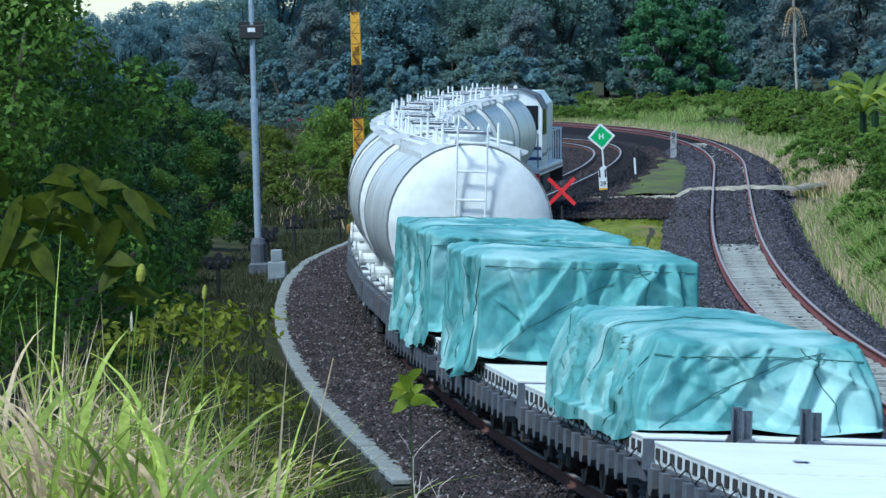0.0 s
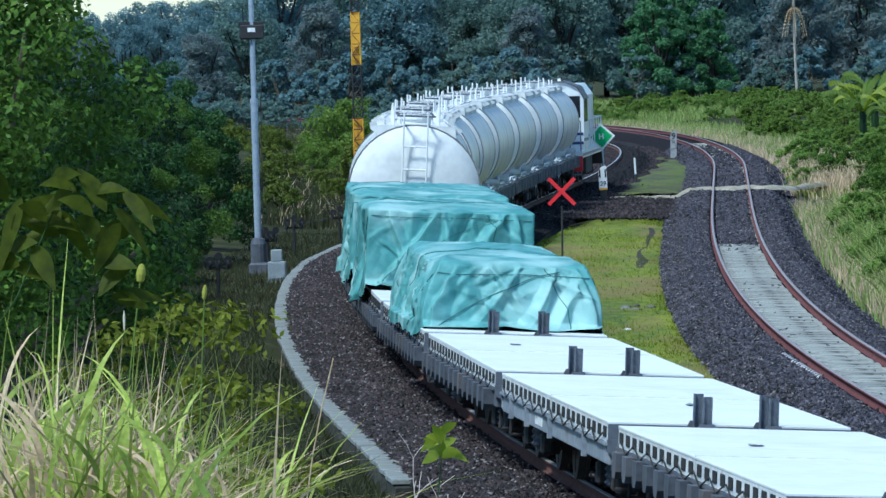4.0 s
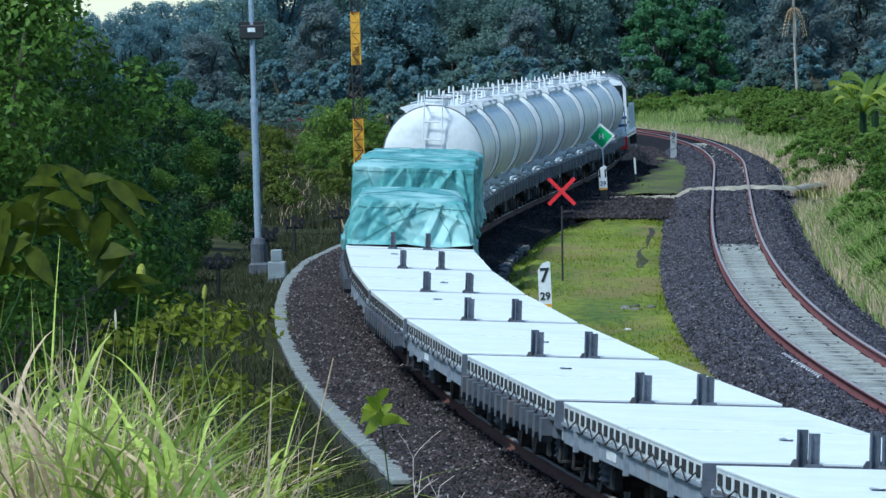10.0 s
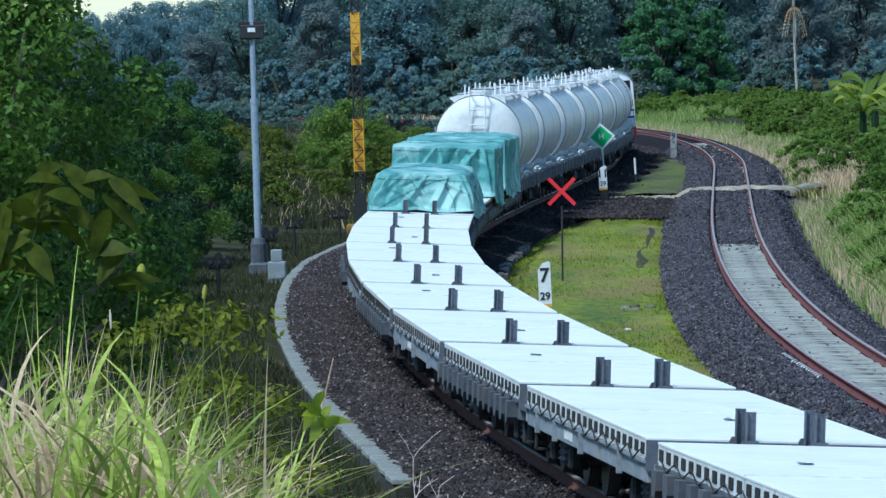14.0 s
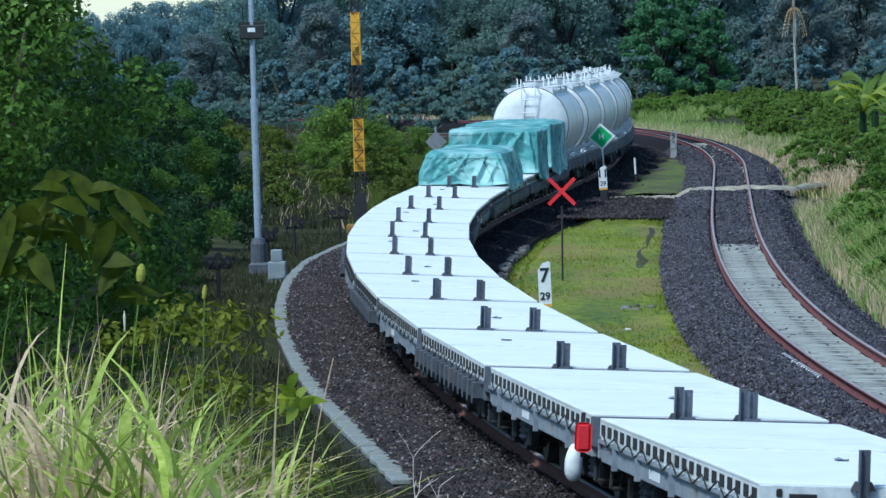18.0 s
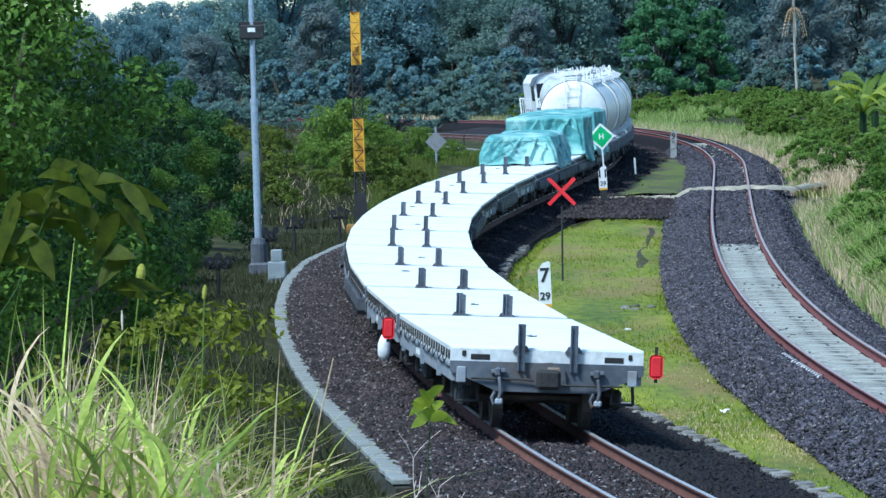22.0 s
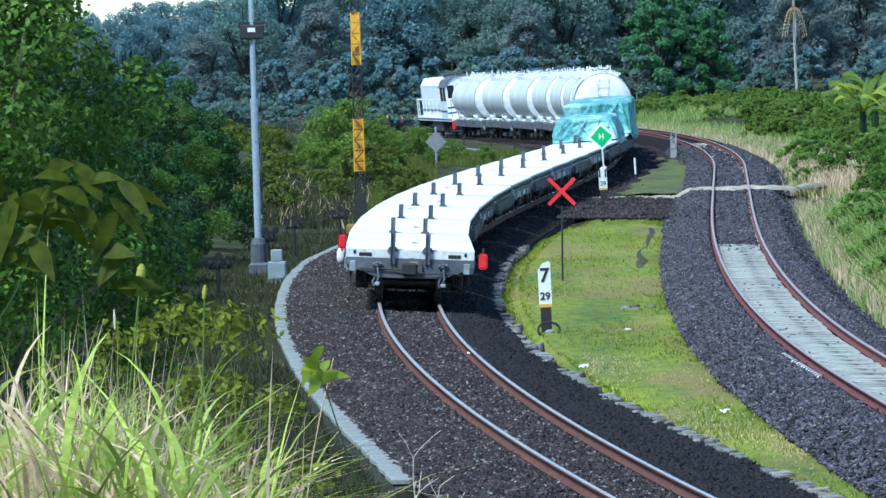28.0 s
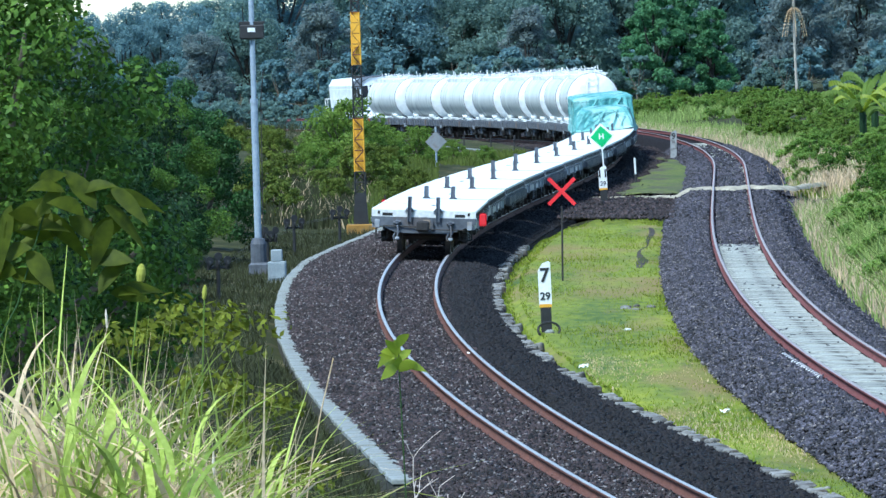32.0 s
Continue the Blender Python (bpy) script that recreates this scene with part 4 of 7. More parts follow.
def tank_wagon():
    w = thing("tank_wagon", "white cylindrical tank wagon with ring bands and roof fittings", "tank wagon", "tank wagons of the train")
    L = TANK_PITCH / 2 - 0.30
    W, DECK_Z = 1.13, 1.14
    R, CZ = 1.22, 2.20
    T = 4.65
    # underframe with open side ledge
    part("frame_deck", boxm(-W, W, -L, L, DECK_Z - 0.14, DECK_Z - 0.06), FRAMEGREY, w, "grimy frame deck")
    for sx in (-1, 1):
        part("sole_bar", boxm(sx * (W - 0.16), sx * W, -L, L, DECK_Z - 0.45, DECK_Z - 0.15, 0.01), FRAMEGREY, w)
        for i in range(14):
            c = -L + 0.5 + i * (2 * L - 1.0) / 13
            part("ledge_rib", boxm(sx * (W - 0.01), sx * (W + 0.07), c - 0.13, c + 0.13, DECK_Z - 0.42, DECK_Z - 0.10, 0.01), FRAMEGREY, w)
        for c in (-5.0, -2.6, 0.0, 2.6, 5.0):
            part("ledge_plate", boxm(sx * 0.80, sx * 1.12, c - 0.42, c + 0.42, DECK_Z - 0.058, DECK_Z - 0.02, 0.008), FITTING, w, "white ledge plate")
        for c in (-2.9, 2.9):
            bm = rods([((sx * 0.85, c - 0.1, DECK_Z + 0.12), (sx * 1.12, c - 0.1, DECK_Z + 0.12))], 0.10, 12)
            rod(bm, (sx * 1.12, c - 0.1, DECK_Z + 0.12), (sx * 1.16, c - 0.1, DECK_Z + 0.12), 0.14, 12)
            part("outlet_pipe", bm, FITTING, w, "white flanged outlet pipe")
            part("pipe_bore", rods([((sx * 1.155, c - 0.1, DECK_Z + 0.12), (sx * 1.165, c - 0.1, DECK_Z + 0.12))], 0.07, 12), SLOT, w)
            part("valve", box(rods([((sx * 0.9, c + 0.45, DECK_Z), (sx * 0.9, c + 0.45, DECK_Z + 0.3))], 0.05, 8), sx * 0.84, sx * 0.98, c + 0.3, c + 0.6, DECK_Z + 0.1, DECK_Z + 0.18, 0.02), FITTING, w)
        part("side_pipe", rods([((sx * 1.0, -L + 0.5, DECK_Z + 0.02), (sx * 1.0, L - 0.5, DECK_Z + 0.02))], 0.035, 8), FITTING, w)
    # barrel with dished ends
    dish = [(0.0, -T - 0.34), (0.4, -T - 0.325), (0.75, -T - 0.275), (1.0, -T - 0.19), (1.14, -T - 0.10), (R, -T)]
    prof = [(R, y) for y in np.linspace(-T, T, 12)]
    N = 40
    vs, fs = [], []
    for r, y in prof:
        for k in range(N):
            a = 2 * math.pi * k / N
            vs.append((r * math.sin(a), y, CZ + r * math.cos(a)))
    for i in range(len(prof) - 1):
        for k in range(N):
            fs.append((i * N + k, i * N + (k + 1) % N, (i + 1) * N + (k + 1) % N, (i + 1) * N + k))
    under("barrel", raw("barrel", vs, fs, TANK, True), w, "weathered grey-white tank barrel with side shade in its colour")
    for d in (1, -1):
        vs, fs = [], []
        for r, y in dish:
            for k in range(N):
                a = 2 * math.pi * k / N
                vs.append((r * math.sin(a), d * y, CZ + r * math.cos(a)))
        for i in range(len(dish) - 1):
            for k in range(N):
                fs.append((i * N + k, i * N + (k + 1) % N, (i + 1) * N + (k + 1) % N, (i + 1) * N + k))
        under("end_plate", raw("end_plate", vs, fs, TANKEND, True), w, "pale dished tank end with grey blotches")

    def ring(y0, y1, r0, mt, name, label=""):
        vs, fs = [], []
        for y, r in ((y0, R - 0.02), (y0, r0), (y1, r0), (y1, R - 0.02)):
            for k in range(N):
                a = 2 * math.pi * k / N
                vs.append((r * math.sin(a), y, CZ + r * math.cos(a)))
        for i in range(3):
            for k in range(N):
                fs.append((i * N + k, i * N + (k + 1) % N, (i + 1) * N + (k + 1) % N, (i + 1) * N + k))
        under(name, raw(name, vs, fs, mt), w, label)
    for c in (-T, T):
        ring(c - 0.022, c + 0.022, R + 0.012, SEAM, "end_seam", "dark seam round the tank end")
    for c in (-3.3, 3.3):
        for sx in (-1, 1):
            part("saddle", prism(bmesh.new(), [(sx * 0.95, DECK_Z - 0.06), (sx * 0.25, DECK_Z - 0.06), (sx * 0.3, 1.16), (sx * 0.75, 1.42)], c - 0.2, c + 0.2, "y"), FITTING, w)
    # roof: flat platform with steep shoulders, hatches, valves and upright pins
    ZT = CZ + R - 0.02
    part("platform", prism(bmesh.new(), [(-0.74, ZT - 0.27), (-0.72, ZT - 0.02), (-0.66, ZT), (0.66, ZT), (0.72, ZT - 0.02), (0.74, ZT - 0.27)], -T + 0.3, T - 0.6, "y"), TANKEND, w, "white flat roof platform")
    for sx in (-1, 1):
        for c in (-T + 0.5, -2.4, 0.6, T - 0.8):
            part("bracket", prism(bmesh.new(), [(sx * 0.64, ZT), (sx * 0.86, ZT - 0.06), (sx * 0.84, ZT - 0.10), (sx * 0.64, ZT - 0.2)], c - 0.04, c + 0.04, "y"), BAND, w)
        part("edge_rail", rods([((sx * 0.6, -T + 0.3, ZT + 0.05), (sx * 0.6, T - 0.7, ZT + 0.05))], 0.018, 5), FITTING, w)
    rp = random.Random(14)
    for sx, c, hh in ((-1, -4.1, 0.30), (1, -3.9, 0.34), (-1, -2.2, 0.22), (1, -1.2, 0.30), (-1, 0.9, 0.33), (1, 1.9, 0.22), (-1, 3.2, 0.30), (1, 3.6, 0.2)):
        part("pin", rods([((sx * 0.42, c, ZT), (sx * 0.42, c, ZT + hh))], 0.024, 6), WHITE, w, "white upright pin")
    for c in (-3.2, 0.0, 2.6):
        h = part("hatch", rods([((0, c, ZT), (0, c, ZT + 0.11))], 0.27, 16), FITTING, w, "white round hatch")
        part("lid", rods([((0, c, ZT + 0.11), (0, c, ZT + 0.15))], 0.31, 16), FITTING, h)
        part("clamp", boxm(-0.36, 0.36, c - 0.03, c + 0.03, ZT + 0.15, ZT + 0.19, 0.01), FRAMEGREY, h)
        for a in (0.6, 2.2, 4.1):
            x0, y0 = 0.22 * math.cos(a), c + 0.62 + 0.22 * math.sin(a)
            part("valve", box(rods([((x0, y0, ZT), (x0, y0, ZT + rp.uniform(0.12, 0.24)))], 0.04, 8), x0 - 0.08, x0 + 0.08, y0 - 0.03, y0 + 0.03, ZT + 0.08, ZT + 0.12), FITTING, w)
    for c in (-2.0, 1.2):
        part("pipe_bow", rods([((-0.3, c, ZT), (-0.3, c, ZT + 0.16)), ((-0.3, c, ZT + 0.16), (0.3, c + 0.1, ZT + 0.16)), ((0.3, c + 0.1, ZT + 0.16), (0.3, c + 0.1, ZT))], 0.03, 7), FITTING, w)
    # end ladder with hoops over the roof edge
    y = -T - 0.42
    lad = part("ladder", rods([((-0.24, y, DECK_Z), (-0.24, y, CZ + R + 0.26)), ((0.20, y, DECK_Z), (0.20, y, CZ + R + 0.26))] + [((-0.24, y, z), (0.20, y, z)) for z in np.arange(DECK_Z + 0.2, CZ + R + 0.1, 0.42)], 0.018, 6), WHITE, w, "white end ladder")
    part("rail_hoop", rods([((-0.24, y, CZ + R + 0.1), (-0.24, -T + 0.35, CZ + R + 0.0)), ((0.20, y, CZ + R + 0.1), (0.20, -T + 0.35, CZ + R + 0.02))], 0.016, 6), WHITE, lad)
    for d in (-1, 1):
        y = d * L
        part("end_beam", boxm(-W, W, y - 0.07, y + 0.07, 0.70, 1.0, 0.01), BEAM, w)
        end_gear(w, y, d)
        bogie(w, d * (L - 1.75))
    return w


def tarp_cover(name, label, half_w, l0, l1, top, crown, flare, seed, folds, slack, ropes, group, hang=0.28, creases=()):
    """A sheeted load: cloth over a box of crates, pleated, sagging between its corners, hanging over the deck's sides."""
    t = thing(name, label, "tarpaulin", group)
    rng = random.Random(seed)
    off = Vector((seed * 7.3, seed * 3.1, seed * 1.7))
    n, a = 181, 0.46
    L, C = (l1 - l0) / 2, (l0 + l1) / 2
    base = DECK_Z + 0.006
    H = top - base

    rg = random.Random(seed * 5 + 1)
    pulls = {}
    for side in ("x+", "x-", "y+", "y-"):
        reach = L if side[0] == "x" else half_w
        pulls[side] = []
        for _ in range(int(10 * reach) + 8):
            a0, q0 = rg.uniform(-1, 1), rg.choice((0.0, 0.0, rg.uniform(0, 0.6)))
            pulls[side].append((a0, q0, a0 + rg.uniform(-0.9, 0.9) / reach, q0 + rg.uniform(0.35, 0.9), rg.uniform(0.025, 0.06) * rg.choice((1, 1, -0.8)), rg.uniform(0.07, 0.13), reach))

    def pulled(side, across, q):
        """Sharp folds in the cloth, each a line that rises and dies away."""
        out = 0.0
        for a0, q0, a1, q1, k, w, reach in pulls[side]:
            u = (q - q0) / (q1 - q0)
            if 0 <= u <= 1:
                gap = abs(across - a0 - (a1 - a0) * u) * reach
                if gap < w:
                    out += k * (1 - gap / w) * min(1, 6 * u + (0.5 if q0 == 0 else 0), 4 * (1 - u) + 0.1)
        return out

    def ridge(p, k):
        return (1 - min(1, 2.2 * abs(noise.noise(p + off)))) ** k

    def place(u, w):
        r = max(abs(u), abs(w), 1e-6)
        ex, ey = u / r, w / r
        corner = (min(abs(u), abs(w)) / r) ** 6                       # 1 along the hip lines
        if r <= a:
            x, y = u / a * half_w, w / a * L
            e = r / a
            z = H + 0.05 * noise.noise(Vector((x * 1.1, y * 0.8, 0)) + off) + 0.03 * ridge(Vector((x * 0.9, y * 2.2, 3)), 3)
            z += crown * (1 - (x / half_w) ** 2) * (0.55 + 0.45 * math.cos(y / L * 1.5 + seed))
            z -= 0.06 * e ** 10 + 0.05 * (1 - corner) * e ** 4 * (0.5 + noise.noise(Vector((x * 1.5 + y, 5, 1)) + off))
            return x, C + y, base + z
        q = (r - a) / (1 - a)
        long_side = abs(ex) >= abs(ey)
        s = ey * L if long_side else ex * half_w + 20
        across = ey if long_side else ex                               # -1..1 along this side
        # pleats: upright ones, and slanting ones that run from the upper corners
        p1 = ridge(Vector((s * folds, q * 0.5, 1.5)), 2.5)
        p2 = ridge(Vector((s * folds * 1.5 + q * 1.6 * (1 if across > 0 else -1), q * 0.9, 7.5)), 3)
        p3 = ridge(Vector((s * folds * 3.1 - q * 1.1, q * 2.5, 11.5)), 3)
        p4 = noise.noise(Vector((s * 1.3, q * 3.0, 17)) + off)
        calm = 1 - (min(abs(u), abs(w)) / r) ** 5                     # the hips stay smooth
        rough = 1.15 if long_side else 0.6
        grow = flare * q ** 1.3 + slack * math.sin(math.pi * q)
        grow += calm * (rough * (0.05 * p1 + 0.045 * p2 + 0.035 * p3) * (0.3 + 0.8 * q) + 0.035 * p4 * q)
        grow -= calm * 0.09 * (1 - abs(across) ** 3) * math.sin(math.pi * min(1, q * 1.1)) * (1 - slack * 4)
        grow += calm * pulled(("x+" if ex > 0 else "x-") if long_side else ("y+" if ey > 0 else "y-"), across, q)
        if long_side:
            grow -= calm * 0.07 * (1 - abs(math.sin(s * 2.6 + 1.2 * noise.noise(Vector((s * 0.7, q, 2)) + off)))) ** 7 * min(1, q * 5)
        else:
            for a0, b0, k0 in creases:                                 # folds pulled tight from the upper edge
                gap = abs(across - (a0 + (b0 - a0) * q))
                grow += calm * k0 * 1.2 * max(0.0, 1 - gap / (0.045 + 0.12 * q)) * min(1, 4 * q + 0.25)
        x, y = ex * (half_w + grow), ey * (L + grow)
        over = hang * (1 - corner) if long_side else 0.0
        z = H - 0.06 - (H - 0.06 + over * (0.7 + 0.5 * p4)) * q
        if long_side:
            x = (1 if ex > 0 else -1) * max(abs(x), (W + 0.11 + 0.04 * p1) * (1 - corner) if z < 0.06 else 0)
        else:
            z = max(z, 0.01 + 0.09 * p2 * (1 if q > 0.75 else 0) + 0.05 * p1 * (q > 0.8))
            if q > 0.88:
                y += ey / max(abs(ey), 1e-6) * (q - 0.88) * 1.2
        z += 0.03 * noise.noise(Vector((s * 2.5, q * 5, 4)) + off) * (1 - q)
        return x, C + y, base + z

    v = [place(2 * i / (n - 1) - 1, 2 * j / (n - 1) - 1) for j in range(n) for i in range(n)]
    i = (np.arange(n - 1)[:, None] * n + np.arange(n - 1)[None, :]).ravel()
    me = indexed("sheet", v, np.stack([i, i + 1, i + n + 1, i + n], -1), TARP)
    me.polygons.foreach_set("use_smooth", [True] * len(me.polygons))
    under("sheet", me, t)

    def lash(u0, w0, u1, w1, steps=24):
        """A rope that lies on the cloth between two of its places."""
        pts = []
        for k in range(steps + 1):
            x, y, z = place(u0 + (u1 - u0) * k / steps, w0 + (w1 - w0) * k / steps)
            out = Vector((x, (y - C) * 0.6, (z - base - H * 0.4) * 1.5)).normalized() * 0.014
            pts.append(Vector((x, y, z)) + out)
        part("rope", tube(pts, 0.006, 5), ROPE, t, "thin lashing rope")
    for k in range(ropes):
        w = -0.40 + 0.80 * (k + 0.5) / ropes + rng.uniform(-0.03, 0.03)
        lash(-0.96, w * 1.9, 0.96, w * 1.9 + rng.uniform(-0.02, 0.02), 48)
    lash(-0.75, -0.97, 0.30, -0.50)
    lash(0.62, -0.97, 0.20, -0.48)
    return t


def locomotive():
    """A diesel locomotive, seen from behind: frame, cab with windows, long hood, rails, bogies."""
    w = thing("locomotive", "white and blue diesel locomotive with handrails and dark windows", "locomotive")
    L = 7.1
    part("frame_plate", boxm(-1.3, 1.3, 0, 2 * L, 0.98, 1.22, 0.02), LOCOWHITE, w, "white frame plate")
    part("frame_stripe", boxm(-1.305, 1.305, 0.02, 2 * L - 0.02, 1.05, 1.13), LOCOBLUE, w)
    part("fuel_tank", boxm(-1.15, 1.15, 5.0, 9.2, 0.35, 0.97, 0.06), DARKSTEEL, w)
    # short hood, cab, long hood; the cab stands near the tail end
    bm = prism(bmesh.new(), [(-1.3, 1.22), (1.3, 1.22), (1.32, 2.9), (1.12, 3.30), (0.7, 3.48), (-0.7, 3.48), (-1.12, 3.30), (-1.32, 2.9)], 1.3, 3.9, "y")
    cab = part("cab", bm, LOCOWHITE, w, "white driver's cab")
    part("roof_edge", prism(bmesh.new(), [(-1.36, 2.92), (-1.15, 3.33), (-0.7, 3.52), (0.7, 3.52), (1.15, 3.33), (1.36, 2.92), (1.33, 2.92), (1.1, 3.30), (0.68, 3.485), (-0.68, 3.485), (-1.1, 3.30), (-1.33, 2.92)], 1.22, 3.98, "y"), FRAMEGREY, cab)
    for x0, x1 in ((-1.2, -0.82), (-0.7, -0.08), (0.08, 0.7), (0.82, 1.2)):
        part("window", boxm(x0, x1, 1.285, 1.31, 2.3 if abs(x0 + x1) > 1.5 else 2.8, 3.02, 0.02), GLASS, cab, "dark cab window")
    for sx in (-1, 1):
        for y0, y1 in ((1.5, 2.35), (2.6, 3.5)):
            part("window", boxm(sx * 1.30, sx * 1.335, y0, y1, 2.15, 2.95, 0.02), GLASS, cab, "dark cab window")
        part("side_stripe", boxm(sx * 1.3, sx * 1.325, 1.32, 3.88, 1.52, 1.62), LOCOBLUE, cab)
    for z0 in (1.42, 1.72):
        part("rear_stripe", boxm(-1.28, 1.28, 1.283, 1.297, z0, z0 + 0.09), LOCOBLUE, cab)
    part("short_hood", boxm(-0.8, 0.8, 0.35, 1.3, 1.22, 2.75, 0.1), LOCOWHITE, w, "white short hood")
    hood = part("long_hood", prism(bmesh.new(), [(-1.0, 1.22), (1.0, 1.22), (1.02, 3.0), (0.75, 3.38), (-0.75, 3.38), (-1.02, 3.0)], 3.9, 13.7, "y"), LOCOWHITE, w, "white long engine hood")
    for sx in (-1, 1):
        part("hood_stripe", boxm(sx * 1.0, sx * 1.03, 3.95, 13.65, 1.52, 1.62), LOCOBLUE, hood)
        for k in range(8):
            part("hood_door", boxm(sx * 1.005, sx * 1.03, 4.2 + k * 1.15, 5.2 + k * 1.15, 1.85, 2.8, 0.01), LOCOWHITE, hood)
        for y in np.arange(4.2, 13.6, 1.5):
            part("rail_post", rods([((sx * 1.28, y, 1.22), (sx * 1.28, y, 2.2))], 0.02, 6), WHITE, w)
        part("hand_rail", rods([((sx * 1.28, 4.0, 2.2), (sx * 1.28, 13.9, 2.2))], 0.022, 6), WHITE, w)
        part("end_step", rods([((sx * 1.25, 0.05, 0.45), (sx * 1.25, 0.05, 2.2)), ((sx * 0.9, 0.05, 1.22), (sx * 0.9, 0.05, 2.2)), ((sx * 0.9, 0.05, 2.2), (sx * 1.25, 0.05, 2.2)), ((sx * 1.25, 0.05, 0.45), (sx * 0.85, 0.05, 0.45)), ((sx * 0.85, 0.05, 0.45), (sx * 0.85, 0.05, 1.0)), ((sx * 1.25, 0.05, 0.75), (sx * 0.85, 0.05, 0.75))], 0.022, 6), SIGNBACK, w, "grey end steps and rail")
        part("end_step", rods([((sx * 1.25, 14.15, 0.45), (sx * 1.25, 14.15, 2.2)), ((sx * 0.5, 14.15, 1.22), (sx * 0.5, 14.15, 2.2)), ((sx * 0.5, 14.15, 2.2), (sx * 1.25, 14.15, 2.2))], 0.025, 6), WHITE, w)
        part("tail_lamp", rods([((sx * 0.75, 0.33, 2.75), (sx * 0.75, 0.36, 2.75))], 0.09, 12), RED, w)
    part("end_beam", boxm(-1.3, 1.3, -0.02, 0.12, 0.55, 1.05, 0.02), RED, w, "red buffer beam")
    part("end_beam", boxm(-1.3, 1.3, 14.1, 14.24, 0.55, 1.05, 0.02), DARKSTEEL, w, "dark buffer beam")
    part("exhaust", boxm(-0.3, 0.3, 8.0, 8.9, 3.38, 3.56, 0.03), DARKSTEEL, w)
    part("horn", rods([((0.5, 2.2, 3.5), (0.5, 1.9, 3.56))], 0.06, 8), LOCOWHITE, w)
    part("coupler", boxm(-0.15, 0.15, -0.3, 0.0, 0.66, 0.92, 0.03), DARKSTEEL, w)
    bogie(w, 3.1, 1.3)
    bogie(w, 11.1, 1.3)
    return w


train = []                                    # (thing, way from the train's tail to the thing's own origin)
wagon_a = flat_wagon(True, "flat_wagon", "empty flat wagon with white deck and dark stake pockets", FRAMEGREY)
wagon_b = flat_wagon(False, "flat_wagon", "empty flat wagon with white deck and plain grey sole bar", FRAMEGREY)
wagon_t = flat_wagon(False, "flat_wagon", "last flat wagon with scuffed white end and grey sole bar", SLOTWHITE)
kinds = [wagon_t, wagon_b, wagon_a, wagon_b, wagon_a, wagon_b, wagon_a, wagon_b, wagon_a, wagon_b, wagon_a, wagon_a, wagon_a, wagon_a]
used = set()
for i in range(FLATS):
    src = kinds[i]
    ob = src if src.name not in used else copy_thing(src, Matrix())
    used.add(src.name)
    train.append((ob, (i + 0.5) * PITCH))
    if i >= 11:
        tagged(ob, "flat wagon with white deck that carries a sheeted load")
tank = tank_wagon()
for i in range(TANKS):
    ob = tank if i == 0 else copy_thing(tank, Matrix())
    train.append((ob, FLATS * PITCH + (i + 0.5) * TANK_PITCH))
train.append((locomotive(), FLATS * PITCH + TANKS * TANK_PITCH - 1.6))

# sheeted loads; their origins are those of the wagons beneath
low = tarp_cover("low_tarpaulin", "low teal tarpaulin draped over cargo on a flat wagon", 0.98, -4.5, 3.2, 1.98, 0.10, 0.22, 4, 0.55, 0.10, 3, "sheeted loads", 0.16, ((-0.7, -0.85, 0.14), (-0.3, 0.35, 0.10), (0.1, -0.4, 0.09), (0.55, 0.15, 0.10), (0.8, 0.9, 0.12), (0.85, 0.45, 0.08)))
train.append((low, 11.5 * PITCH))
tall = tarp_cover("tall_tarpaulin", "tall teal tarpaulin roped over crates on a flat wagon", 1.29, -1.0, 4.3, 2.36, 0.02, 0.03, 11, 0.75, 0.0, 3, "sheeted loads", 0.30, ((-0.75, -0.35, 0.10), (-0.15, -0.75, 0.13), (-0.1, 0.1, 0.08), (0.55, 0.15, 0.12), (0.75, 0.9, 0.12), (0.2, 0.5, 0.06)))
train.append((tall, 12.5 * PITCH))
tall_b = tarp_cover("tall_tarpaulin", "tall teal tarpaulin roped over crates beside a second load", 1.29, -4.8, 3.6, 2.42, 0.02, 0.03, 23, 0.75, 0.0, 4, "sheeted loads", 0.30, ((-0.6, -0.8, 0.1), (0.0, 0.3, 0.1), (0.6, 0.4, 0.1)))
train.append((tall_b, 13.5 * PITCH))

# tail markers and a white bag on the last wagon
def marker(x, y, z, name, label):
    t = thing(name, label, "marker")
    part("plate", box(bmesh.new(), x - 0.085, x + 0.085, y - 0.02, y + 0.02, z - 0.15, z + 0.15, 0.035), RED, t, "red plate")
    part("bracket", boxm(x - 0.02, x + 0.02, y + 0.02, y + 0.05, z - 0.2, z + 0.25), DARKSTEEL, t)
    return t


train.append((marker(W + 0.16, -PITCH / 2 + 0.4, 0.86, "tail_marker", "red tail marker plate on the last wagon"), 0.5 * PITCH))
train.append((marker(-W - 0.14, PITCH / 2 - 0.2, 0.84, "tail_marker", "red marker plate hung beside a coupling"), 0.5 * PITCH))
bag = thing("white_bag", "white plastic bag hung from the wagon side", "bag")
bm = bmesh.new()
bmesh.ops.create_uvsphere(bm, u_segments=14, v_segments=10, radius=0.12, matrix=Matrix.Diagonal((0.8, 0.8, 1.35, 1)))
for v in bm.verts:
    v.co.x *= 1 - 0.9 * max(0, v.co.z)
    v.co.z *= 1.0 + (0.35 if v.co.z > 0 else 0)
    v.co += Vector((-W - 0.16, PITCH / 2 + 0.4, 0.52)) + 0.015 * noise.noise_vector(v.co * 9)
part("bag", bm, WHITE, bag, smooth=True)
